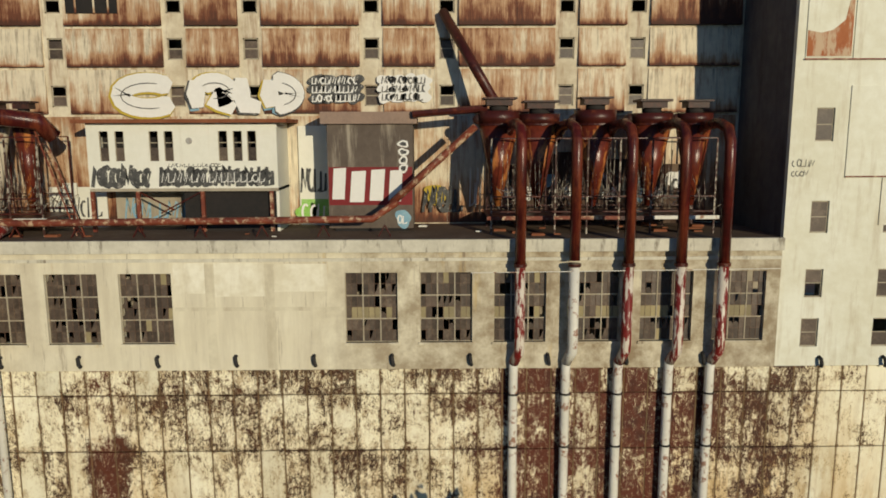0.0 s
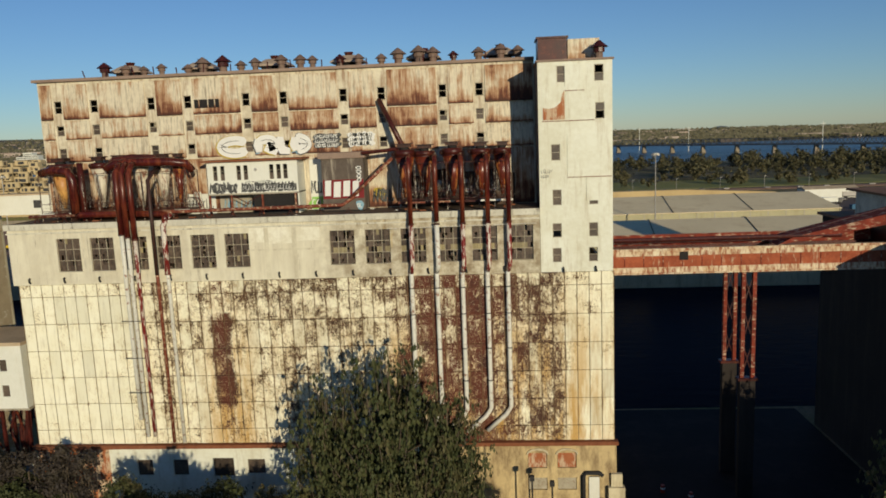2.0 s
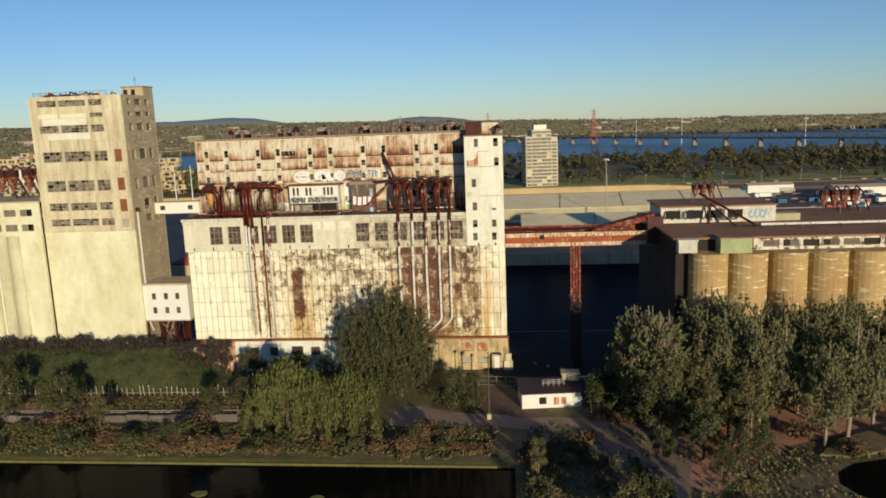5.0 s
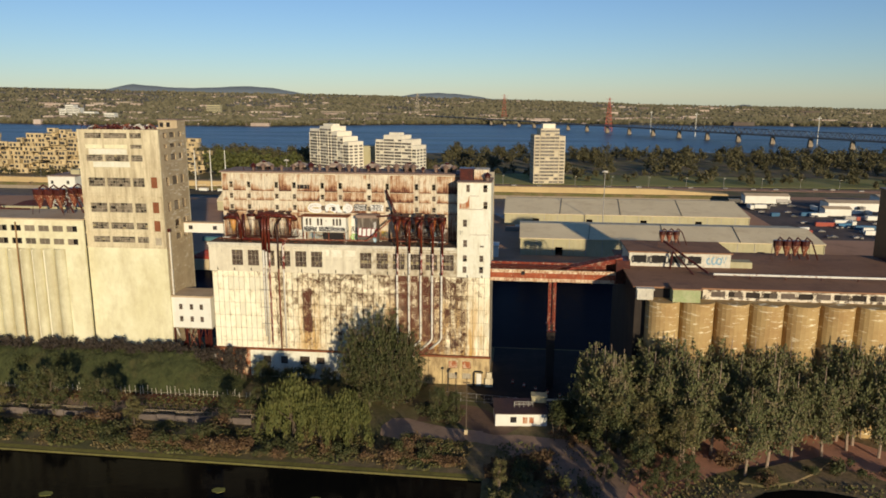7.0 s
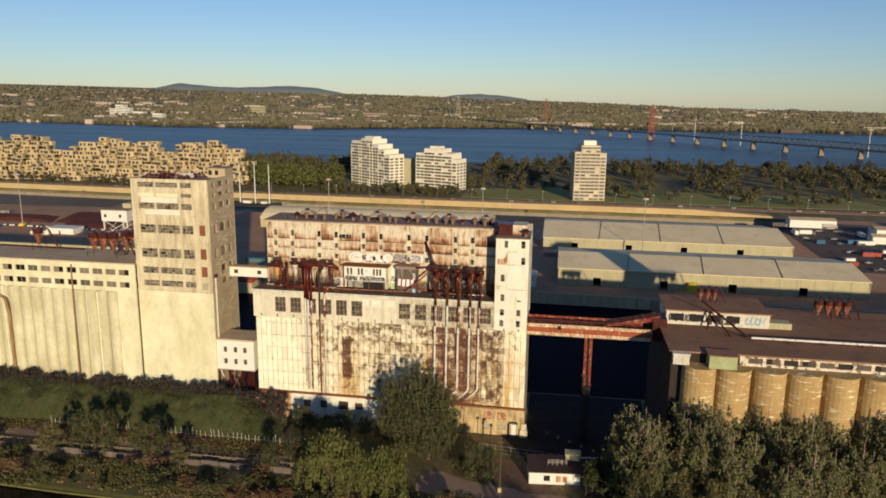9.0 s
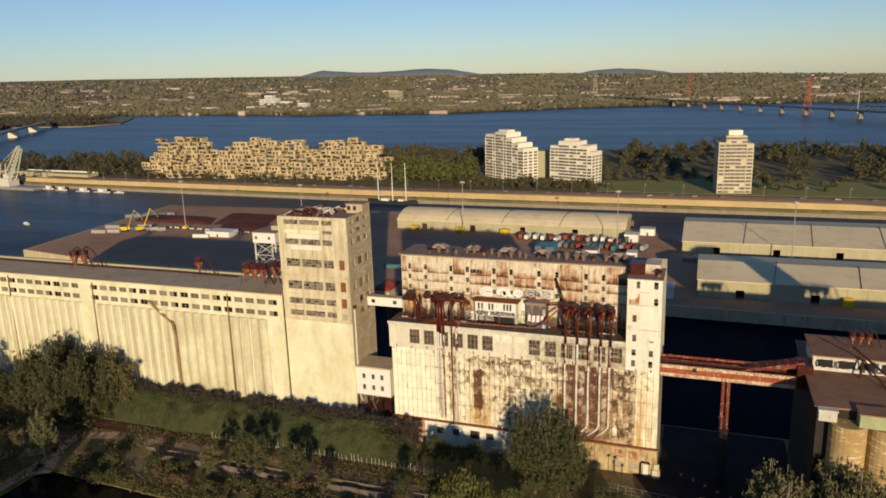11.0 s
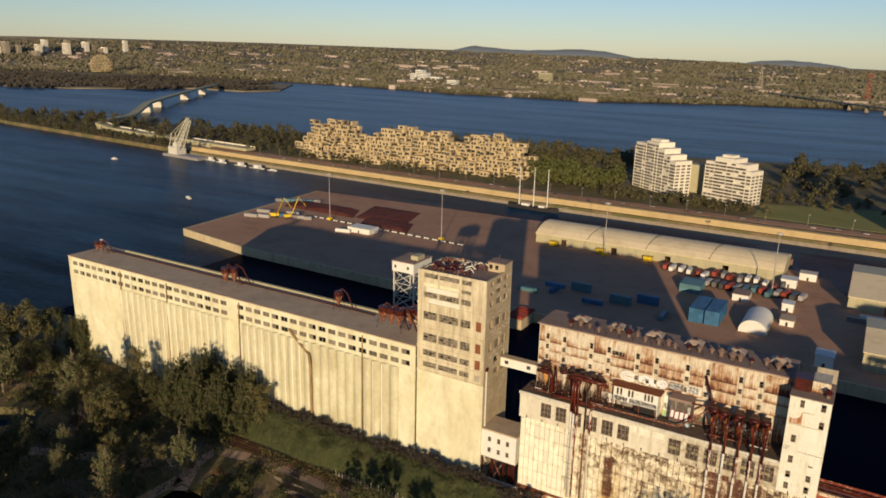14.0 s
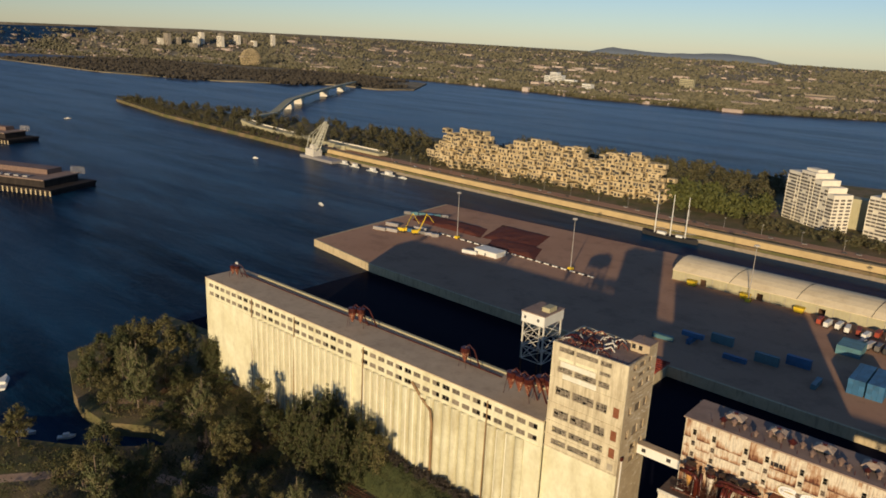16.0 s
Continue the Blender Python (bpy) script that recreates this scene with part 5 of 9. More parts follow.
    part("lower_run", Geo().pipe([(x - 0.28, FRONT - 0.45, elbow - 0.85), (x - 0.3, FRONT - 0.35, elbow - 1.6), (x - 0.3, FRONT - 0.35, zb), (x - 1.0, FRONT - 0.4, zb - 1.1), (x - 3.6, FRONT - 0.4, zb - 3.4)], 0.30, 12),
         m_pipe_white, p, "peeling white lower pipe", True)
    part("flange", Geo().tube((x, yf, 34.5), (x, yf, 34.7), 0.42, n=12), m_rust, p)
    for z in (25.9, 22.3, 17.5, 13.0):
        part("band", Geo().tube((x - 0.3, FRONT - 0.35, z), (x - 0.3, FRONT - 0.35, z + 0.12), 0.36, n=12), m_black, p)
solo("tie_wire", Geo().tube((-0.5, FRONT - 1.35, 34.2), (19.0, FRONT - 1.0, 34.3), 0.03, n=4), m_pipe_white, "thin tie bar across the downpipes", "wire")
# left-hand bank
m_palecone = surface("peeling_cream_cone", (0.70, 0.64, 0.50), (0.55, 0.47, 0.35), (0.20, 0.06, 0.03), 0.9, 0.6, 3.0, (1.8, 1.8, 0.6), 0.5, cut=(0.52, 0.60))
m_amber = surface("amber_rust_cone", (0.62, 0.34, 0.10), (0.45, 0.20, 0.06), (0.18, 0.06, 0.02), 0.8, 0.6, 3.0, (1.5, 1.5, 0.7), 0.4, cut=(0.54, 0.64))
for k, (x, rr, mm) in enumerate(((-47.4, 1.6, m_amber), (-41.7, 1.2, m_palecone), (-38.9, 1.0, m_rustdark), (-35.8, 1.15, m_palecone), (-32.6, 1.15, m_palecone), (-30.3, 0.85, m_cone))):
    hopper(x, 49.8, TZ, rr, k + 7, mm)
frame_rack(-49.5, -28.5, 47.6, 51.8, 37.6, 42.6, 11, 6)
head = thing("dust_header", "thick dark red header pipes bending over the terrace edge", "pipe")
yf = FRONT - 1.0
part("header", Geo().pipe([(-27.9, 48.6, 42.6), (-28.4, 47.9, 43.6), (-30.5, 47.2, 43.9), (-34.6, 46.9, 44.0), (-37.8, 46.9, 43.9), (-39.2, 46.9, 43.2)], 0.58, 14), m_blood, head, smooth=True)
part("header", Geo().pipe([(-31.4, 48.2, 43.4), (-33.0, 47.9, 44.55), (-36.0, 47.8, 44.7), (-38.4, 47.6, 44.4), (-39.6, 47.4, 43.0)], 0.42, 12), m_rust, head, smooth=True)
part("header", Geo().pipe([(-49.4, 48.3, 42.9), (-47.0, 47.4, 43.3), (-44.9, 47.2, 43.0), (-44.4, 47.2, 41.8), (-44.4, 47.2, 37.2)], 0.62, 14), m_blood, head, smooth=True)
part("riser", Geo().tube((-45.4, 48.4, TZ), (-45.4, 48.4, 43.8), 0.5, n=12), m_rustdark, head, smooth=True)
part("riser", Geo().tube((-43.5, 47.9, TZ), (-43.5, 47.9, 44.2), 0.42, n=12), m_rust, head, smooth=True)
part("low_header", Geo().pipe([(-43.6, 46.2, 36.9), (-42.8, 46.0, 37.2), (-36.0, 45.9, 37.1), (-31.6, 45.9, 36.95), (-30.9, 45.6, 36.7), (-30.8, 45.0, 36.0)], 0.46, 12), m_blood, head, "dark low header on the terrace edge", True)
for k, x in enumerate((-36.7, -35.9, -34.9)):
    part("drop", Geo().pipe([(x - 0.2, 47.0, 43.9), (x - 0.1, 45.6, 43.6), (x, yf, 42.6), (x, yf, 34.4 - 0.35 * k)], 0.40, 14), m_blood, head, smooth=True)
    part("drop_collar", Geo().tube((x, yf, 34.3 - 0.35 * k), (x, yf, 34.5 - 0.35 * k), 0.45, n=12), m_rust, head)
    part("drop_lower", Geo().pipe([(x, yf, 34.4 - 0.35 * k), (x, yf, 29.4), (x - 0.3, FRONT - 0.5, 28.0), (x - 0.3, FRONT - 0.4, 5.5 if k else 8)], 0.29, 10), m_peel if k == 2 else m_pipe_white, head, "peeling white lower pipe", True)
for k, x in enumerate((-32.3, -30.8)):
    part("drop", Geo().pipe([(x, 48.0, 43.0 - 6.1 * k), (x, 46.2, 42.6 - 6.1 * k), (x, yf, 41.6 - 6.1 * k), (x, yf, 28.8)], 0.26 + 0.12 * k, 12), m_peel if k else m_rustdark, head, smooth=True)
    part("drop_lower", Geo().pipe([(x, yf, 28.8), (x - 0.2, FRONT - 0.5, 27.6), (x - 0.2, FRONT - 0.4, 4.6)], 0.25, 10), m_rust_light if k == 0 else m_pipe_white, head, smooth=True)
ladder = thing("terrace_ladder", "leaning rusty steel ladder beside the hut", "ladder")
for o in (-0.25, 0.25):
    part("rail", Geo().beam((-28.6 + o, 48.2, 43.0), (-26.1 + o, 47.6, TZ + 0.02), 0.08), m_rust_light, ladder)
for k in range(12):
    f = (k + 0.5) / 12
    part("rung", Geo().beam((-28.85 + 2.5 * f, 48.2 - 0.6 * f, 43.0 - 6.87 * f), (-28.35 + 2.5 * f, 48.2 - 0.6 * f, 43.0 - 6.87 * f), 0.05), m_rust_light, ladder)
pale = thing("white_boarding", "white painted boards with black sprayed tags beside the hut", "boarding")
for k in range(4):
    part("board", Geo().bevelbox(-30.6 + 1.05 * k, -29.6 + 1.05 * k, 52.6, 52.7, TZ, 39.0 + 0.3 * (k % 2), 0.02), m_white, pale)
scribble(pale, -30.4, -26.6, 36.8, 38.4, 52.585, 431, m_ink, 0.08, 0.55)
for z in (22.3, 17.0, 12.0):
    part("band", Geo().box(-38.2, -35.3, FRONT - 0.75, FRONT - 0.7, z, z + 0.1), m_black, head)
# diagonal spouts and the low main along the terrace
spout = thing("grain_spout", "long dark rusted diagonal spout", "spout", (0, 0, 0), "grain spouts")
part("tube", Geo().tube((1.4, 49.4, 44.7), (-2.1, UPPER - 0.6, 51.2), 0.36, n=10), m_rust, spout, smooth=True)
spout = thing("grain_spout", "speckled diagonal spout running down to the terrace", "spout", (0, 0, 0), "grain spouts")
part("tube", Geo().tube((0.0, 48.6, 43.2), (-5.6, 47.6, 38.2), 0.25, n=10), m_rust_light, spout, smooth=True)
part("tube", Geo().tube((-4.2, 49.0, 44.0), (0.8, 49.4, 44.4), 0.25, n=8), m_rust, spout)
main = thing("terrace_main", "rusty horizontal main pipe on low trestles", "pipe")
part("tube", Geo().pipe([(-51, 46.9, 37.0), (-28, 46.8, 37.1), (-12, 46.9, 37.2), (-6.8, 47.0, 37.25), (-5.2, 47.5, 38.3)], 0.24, 10), m_rust_light, main, smooth=True)
for x in range(-50, -5, 4):
    part("trestle", Geo().beam((x - 0.4, 46.9, TZ), (x, 46.9, 36.85), 0.08).beam((x + 0.4, 46.9, TZ), (x, 46.9, 36.85), 0.08), m_rust, main)
for k in range(26):
    x, y = rnd.uniform(-50, 17), rnd.uniform(46.2, 52)
    s = rnd.uniform(0.15, 0.5)
    solo("debris", Geo().bevelbox(x - s, x + s, y - s * 0.6, y + s * 0.6, TZ, TZ + s * 0.35, 0.04), m_white if k % 7 == 0 else m_brownboard, "scrap board lying on the terrace", "debris", "terrace debris")

# ---- concrete workhouse tower and the long silo row ----
tower = thing("workhouse_tower", "tall cream concrete elevator tower with bands of broken windows", "building")
CY = 45.6
X0, X1, YR, TOP = -91.2, -66.5, 63.0, 68.3
rowsz = [(65.8, 67.3), (62.9, 64.0), (59.2, 61.0), (51.8, 54.4), (44.2, 47.0), (39.2, 41.2), (35.2, 37.0)]
colsx = [(-89.0, -83.9), (-83.2, -76.1), (-75.3, -71.8)]
holes = [(a, b, c, d) for c, d in rowsz for a, b in colsx]
red = [(-69.8, -67.9, z, z + 3.2) for z in (51.5, 44.2, 38.7)] + [(-69.8, -67.9, 34.6, 36.8)]
sidey = [(48.4, 50.2), (52.3, 55.6), (57.6, 59.7)]
sholes = [(a, b, c, d) for k, (c, d) in enumerate(rowsz) for a, b in (sidey[1:] if k > 4 else sidey)]
part("lower_wall", Geo().wall(X0, X1, GROUND, 33.6, CY, CY + 0.6), m_silo, tower, "smooth sunlit cream concrete")
part("front_wall", Geo().wall(X0, X1, 33.6, TOP, CY, CY + 0.6, holes + red), m_concrete, tower, "sunlit cream concrete front")
part("side_wall", Geo().wall(CY + 0.6, YR - 0.6, GROUND, TOP, X1, X1 - 0.6, sholes, axis="x"), m_peeling, tower, "brown side wall with flaking pale render")
part("side_wall", Geo().wall(CY + 0.6, YR - 0.6, GROUND, TOP, X0, X0 + 0.6, axis="x"), m_concrete, tower)
part("rear_wall", Geo().wall(X0, X1, GROUND, TOP, YR - 0.6, YR), m_concrete, tower)
part("roof", Geo().box(X0 + 0.6, X1 - 0.6, CY + 0.6, YR - 0.6, TOP - 1.0, TOP - 0.6), m_roof_grey, tower)
for z in (33.6, 37.9, 42.4, 48.6, 57.0):
    part("string_course", Geo().box(X0 - 0.15, X1 + 0.15, CY - 0.18, CY, z, z + 0.35), m_concrete, tower)
for k, (a, b, c, d) in enumerate(holes):
    if 3 <= k < 5:
        part("infill", Geo().box(a, b, CY + 0.1, CY + 0.3, c, d), m_silo, tower, "blocked-up window")
        continue
    broken_window(tower, a, b, c, d, CY + 0.2, max(3, round((b - a) / 0.9)), 3, 300 + k, 0.07, dust=True)
for k, (a, b, c, d) in enumerate(sholes):
    w = part("window", Geo().box(X1 - 0.35, X1 - 0.25, a, a + 0.12, c, d).box(X1 - 0.35, X1 - 0.25, b - 0.12, b, c, d).box(X1 - 0.35, X1 - 0.25, a, b, c, c + 0.12)
             .box(X1 - 0.35, X1 - 0.25, (a + b) / 2 - 0.05, (a + b) / 2 + 0.05, c, d), m_bar, tower, "side window")
    if k % 3:
        part("pane", Geo().box(X1 - 0.32, X1 - 0.28, a + 0.12, b - 0.12, c + 0.12, d - 0.3), m_pane_dust, w)
for q in red:
    part("red_shutter", Geo().box(q[0], q[1], CY + 0.1, CY + 0.2, q[2], q[3]), m_brownboard if q[2] > 37 else m_frame, tower, "rust red sheet shutter")
# solid dark box paints the unlit floors
part("interior", Geo().box(X0 + 2.0, X1 - 2.0, CY + 2.0, YR - 2.0, 33.8, TOP - 1.2), m_dark, tower, "dark box standing in for unlit floors behind the windows")
for x0, x1, z0, z1 in ((-88.0, -76.4, 61.2, 62.75), (-87.0, -75.8, 57.5, 59.05)):
    part("render_patch", Geo().bevelbox(x0, x1, CY - 0.06, CY, z0, z1, 0.02), m_towerwhite, tower, "fresh white render between the windows")
part("stair_house", Geo().box(-72.4, X1 - 0.01, 57.6, YR - 0.02, TOP - 0.6, TOP + 2.3), m_peeling, tower, "stair house on the rear corner of the roof")
part("stair_roof", Geo().box(-72.7, X1 + 0.15, 57.3, YR + 0.15, TOP + 2.3, TOP + 2.55), m_roof_grey, tower)
for x in (-71.4, -69.3):
    part("stair_window", Geo().box(x - 0.55, x + 0.55, 57.54, 57.6, TOP + 0.3, TOP + 1.7), m_dark, tower, "dark stair house window")
part("aerial", Geo().tube((-69.0, 58.6, TOP + 2.5), (-69.0, 58.6, TOP + 5.2), 0.06, n=5).box(-69.5, -68.5, 58.57, 58.63, TOP + 4.2, TOP + 4.28), m_bar, tower, "thin roof aerial")
for z in (33.4, 57.6):
    part("ledge", Geo().box(X1, X1 + 0.14, CY, YR, z, z + 0.3), m_peeling, tower)
# patches where the render of the side wall still clings
chip = random.Random(57)
for k in range(90):
    y, z = chip.uniform(50.0, YR - 0.8), chip.choice((chip.uniform(34, 50), chip.uniform(50, 67)))
    w, h = chip.uniform(0.5, 2.6), chip.uniform(0.16, 0.5)
    if any(a < y + w and y < b and c < z + h and z < d for a, b, c, d in sholes) or y + w > YR:
        continue
    part("render_flake", Geo().box(X1, X1 + 0.035, y, y + w, z, z + h), m_cling, tower)
part("downpipe", Geo().pipe([(X1 + 0.32, CY + 1.6, 38.6), (X1 + 0.34, CY + 1.6, 20), (X1 + 0.34, CY + 1.6, 9.0), (X1 + 0.6, CY + 3.0, 6.0)], 0.3, 10), m_whitesteel, tower, "long pale downpipe")
part("pipe_head", Geo().bevelbox(X1 + 0.02, X1 + 0.75, CY + 1.1, CY + 2.1, 38.4, 39.4, 0.06), m_rust, tower)
# scrap railings on the tower roof
rail = thing("roof_railing", "bent rusty railings and pipework on the tower roof", "railing")
for k in range(13):
    x = X0 + 1.2 + 1.75 * k
    part("post", Geo().beam((x, CY + 0.8, TOP - 0.6), (x + rnd.uniform(-0.2, 0.2), CY + 0.8, TOP + 1.1), 0.07), m_rust, rail)
part("rail", Geo().beam((X0 + 1, CY + 0.8, TOP + 1.0), (X1 - 4, CY + 0.8, TOP + 1.1), 0.07).beam((X0 + 1, CY + 0.8, TOP + 0.5), (X1 - 6, CY + 0.8, TOP + 0.5), 0.06), m_rust, rail)
for k in range(40):
    x, y = rnd.uniform(X0 + 2, X1 - 6.5), rnd.uniform(CY + 2, 60.5)
    a = thing("roof_scrap", "bent rusty pipe and duct on the tower roof", "scrap", (x, y, TOP - 0.6), "roof scrap", rnd.uniform(0, 180))
    part("duct", Geo().pipe([(-1.8, 0, 0.2), (-1.2, 0, 1.0), (0.6, 0.3, rnd.uniform(0.9, 1.9)), (1.8, 0.2, 0.4)], rnd.uniform(0.12, 0.3), 8), (m_blood, m_whitesteel, m_rust_light, m_rust)[k % 4], a)
    part("stand", Geo().beam((0, 0, 0), (0, 0.2, 1.1), 0.1), m_rust, a)

silos = thing("silo_row", "long row of fluted cream concrete silos with a two-row window gallery", "building")
SX0, SX1, SY, STOP = -277.0, -91.2, 44.4, 41.8
gal = []
for k in range(41):
    x = -274.6 + 4.45 * k
    if abs(x + 176) < 3:
        continue
    gal += [(x, x + 3.3, 38.2, 40.0), (x, x + 3.3, 34.3, 36.1)]
gal = [q for q in gal if q[1] < SX1 - 0.5]
part("gallery_wall", Geo().wall(SX0, SX1, 33.0, STOP, SY, SY + 0.5, gal), m_silo, silos, "gallery wall with two rows of windows")
for q in gal:
    w = part("window", Geo().box(q[0], q[1], SY + 0.15, SY + 0.25, q[2], q[2] + 0.1).box((q[0] + q[1]) / 2 - 0.06, (q[0] + q[1]) / 2 + 0.06, SY + 0.15, SY + 0.25, q[2], q[3]), m_frame, silos, "low gallery window")
    n = int(abs(q[0]) * 7) % 5
    if n:
        part("pane", Geo().box(q[0], (q[0] + q[1]) / 2 - 0.06 if n == 1 else q[1], SY + 0.19, SY + 0.22, q[2] + 0.1, q[3]), m_pane_dust, w)
part("end_wall", Geo().wall(SY, 64.0, GROUND, STOP, SX0, SX0 - 0.5, axis="x"), m_silo, silos)
part("rear_wall", Geo().wall(SX0, SX1, GROUND, STOP, 63.5, 64.0), m_concrete, silos)
part("roof", Geo().box(SX0 - 0.6, SX1, SY - 0.25, 64.2, STOP, STOP + 0.35), m_roof_pale, silos, "long pale gravel roof")
part("roof_kerb", Geo().box(-262, SX1, 62.4, 63.6, STOP + 0.35, STOP + 1.0), m_shedwall, silos, "pale conveyor casing along the roof")
part("roof_pipe", Geo().pipe([(-270, 59, STOP + 0.8), (-200, 58.8, STOP + 0.7), (-150, 59.2, STOP + 0.8), (-118, 59, STOP + 0.7)], 0.25, 8), m_rust, silos)


def flutes(x0, x1):
    n = max(1, round((x1 - x0) / 3.75))
    w = (x1 - x0) / n
    for i in range(n):
        vs, fs = [], []
        m = 8
        for j in range(m + 1):
            t = math.pi * j / m
            for z in (GROUND, 32.4, 33.0):
                r = 1.0 if z < 33 else 0.55
                vs.append((x0 + w * (i + 0.5) - math.cos(t) * (w / 2 - 0.12), SY + 0.45 - math.sin(t) * 1.5 * r, z))
        for j in range(m):
            for q in range(2):
                a = 3 * j + q
                fs.append((a, a + 3, a + 4, a + 1))
        part("silo_bin", Geo().add(vs, fs), m_flute, silos, smooth=True)


def ribs_between(x0, x1):
    n = max(1, round((x1 - x0) / 3.75))
    for i in range(n + 1):
        x = x0 + (x1 - x0) * i / n
        part("rib", Geo().box(x - 0.17, x + 0.17, SY - 0.95, SY + 0.4, GROUND, 32.7), m_rib, silos)


m_flute = surface("stained_flute_concrete", (0.65, 0.62, 0.42), (0.52, 0.485, 0.305), (0.34, 0.27, 0.15), 0.6, 0.09, 0.7, (0.3, 0.3, 0.05), cut=(0.44, 0.7))
m_rib = surface("pale_rib_paint", (0.92, 0.88, 0.68), (0.84, 0.79, 0.58), (0.56, 0.48, 0.3), 0.4, 0.2, 1.5, (0.6, 0.6, 0.08))
ribs_between(-241, -177)
ribs_between(-170, -104)
flutes(-241, -177)
flutes(-170, -97.5)
part("plain_bay", Geo().box(SX0, -241, SY - 0.2, SY + 0.5, GROUND, 33), m_silo, silos)
part("plain_bay", Geo().box(-177, -170, SY - 0.2, SY + 0.5, GROUND, 33), m_silo, silos)
part("plain_bay", Geo().box(-97.5, SX1, SY - 0.2, SY + 0.5, GROUND, 33), m_silo, silos)
# another dark box, for the unlit gallery
part("interior", Geo().box(SX0 + 1, SX1 - 1, SY + 2.2, 62.5, 33.2, STOP - 0.3), m_dark, silos, "dark box standing in for the unlit gallery")
part("backing", Geo().box(-241, -104, SY + 0.4, SY + 0.6, GROUND, 33), m_silo, silos)
m_pipebrown = surface("brown_stained_pipe", (0.34, 0.22, 0.11), (0.24, 0.15, 0.08), (0.12, 0.07, 0.04), 0.5, 0.3, 2.0)
for x in (-241.2, -212, -171, -112.5):
    part("downpipe", Geo().pipe([(x, SY - 0.3, 41), (x, SY - 0.55, 33), (x, SY - 1.2, -4)], 0.22, 8), m_pipebrown, silos)
part("stain_pipe", Geo().pipe([(-146, SY - 0.3, 36), (-141, SY - 0.6, 31.8), (-136, SY - 1.3, 29), (-135, SY - 1.4, 24), (-135, SY - 1.4, -4)], 0.5, 8), m_pipebrown, silos, "old dust pipe down the silos")


def roof_cyclone(x, y, z, s, n, turn=0):
    c = thing("roof_cyclone", "small rusty cyclone cluster on spindly legs", "cyclone", (x, y, z), "silo roof cyclones", turn)
    for k in range(n):
        dx = (k - (n - 1) / 2) * 2.6 * s
        part("cone", Geo().tube((dx, 0, 1.4 * s), (dx, 0, 4.6 * s), 0.2 * s, 1.3 * s, n=10), m_rust_light, c)
        part("drum", Geo().tube((dx, 0, 4.6 * s), (dx, 0, 6.0 * s), 1.3 * s, n=10), m_rust, c)
        part("pipe", Geo().pipe([(dx, 0, 6.0 * s), (dx + 0.7 * s, 0.8 * s, 6.8 * s), (dx + 2.4 * s, 1.2 * s, 5.4 * s), (dx + 4.6 * s, 1.6 * s, 0.2)], 0.22 * s, 8), m_rust, c)
    for dx in (-1.3 * s * n, 1.3 * s * n):
        for dy in (-1.2 * s, 1.2 * s):
            part("leg", Geo().beam((dx, dy, 0), (dx * 0.8, dy * 0.8, 5.2 * s), 0.1), m_rust, c)
    return c


roof_cyclone(-268, 54, STOP + 0.35, 0.95, 2, 20)
roof_cyclone(-185.5, 54, STOP + 0.35, 1.3, 2, 30)
roof_cyclone(-132.9, 57, STOP + 0.35, 1.2, 1)
roof_cyclone(-106, 52, STOP + 0.35, 1.3, 3)
roof_cyclone(-99, 56, STOP + 0.35, 1.3, 2)
mast = thing("roof_mast", "thin pole with a small white box on the silo roof end", "mast", (-275.5, 60, STOP + 0.35))
part("pole", Geo().tube((0, 0, 0), (0, 0, 4), 0.12, n=6), m_steel, mast)
part("box", Geo().box(-0.5, 0.5, -0.4, 0.4, 3.2, 4.4), m_white, mast)

# white head house on a lattice tower standing behind the silos
hh = thing("lattice_head_house", "white sheet head house on a white lattice tower", "tower", (-137.6, 113.4, WATER))
ZH = 43.1 - WATER
for dx in (-5.0, 5.0):
    for dy in (-6.4, 6.4):
        part("leg", Geo().box(dx - 0.28, dx + 0.28, dy - 0.28, dy + 0.28, ZH - 16.5, ZH), m_whitesteel, hh)
        # white legs turn dark from here down: shade put into the colour
        part("leg", Geo().box(dx - 0.3, dx + 0.3, dy - 0.3, dy + 0.3, -2, ZH - 16.5), m_rustdark, hh, "lower leg darkened for shade")
for n in range(3):
    z = ZH - 5.5 * (n + 1)
    for dy in (-6.4, 6.4):
        for p, q in (((-5, dy, z), (5, dy, z + 5.5)), ((5, dy, z), (-5, dy, z + 5.5)), ((-5, dy, z), (5, dy, z))):
            part("brace", Geo().beam(p, q, 0.22), m_whitesteel, hh)
    for dx in (-5.0, 5.0):
        for p, q in (((dx, -6.4, z), (dx, 6.4, z + 5.5)), ((dx, 6.4, z), (dx, -6.4, z + 5.5)), ((dx, -6.4, z), (dx, 6.4, z))):
            part("brace", Geo().beam(p, q, 0.22), m_whitesteel, hh)
part("house", Geo().wall(-5.5, 5.5, ZH, ZH + 4.4, -7.2, -6.95, [(-4.4, -3.3, ZH + 1.5, ZH + 2.8), (2.0, 3.1, ZH + 1.5, ZH + 2.8)])
     .box(-5.5, -5.25, -6.95, 7.2, ZH, ZH + 4.4).box(5.25, 5.5, -6.95, 7.2, ZH, ZH + 4.4).box(-5.25, 5.25, 6.95, 7.2, ZH, ZH + 4.4).box(-5.25, 5.25, -6.95, 6.95, ZH, ZH + 0.3), m_white, hh)
for x in (-4.4, 2.0):
    part("window", Geo().box(x, x + 1.1, -7.1, -7.02, ZH + 1.5, ZH + 2.8), m_window_far, hh)
part("roof", Geo().bevelbox(-5.8, 5.8, -7.5, 7.5, ZH + 4.4, ZH + 4.75, 0.1), m_roof_grey, hh)
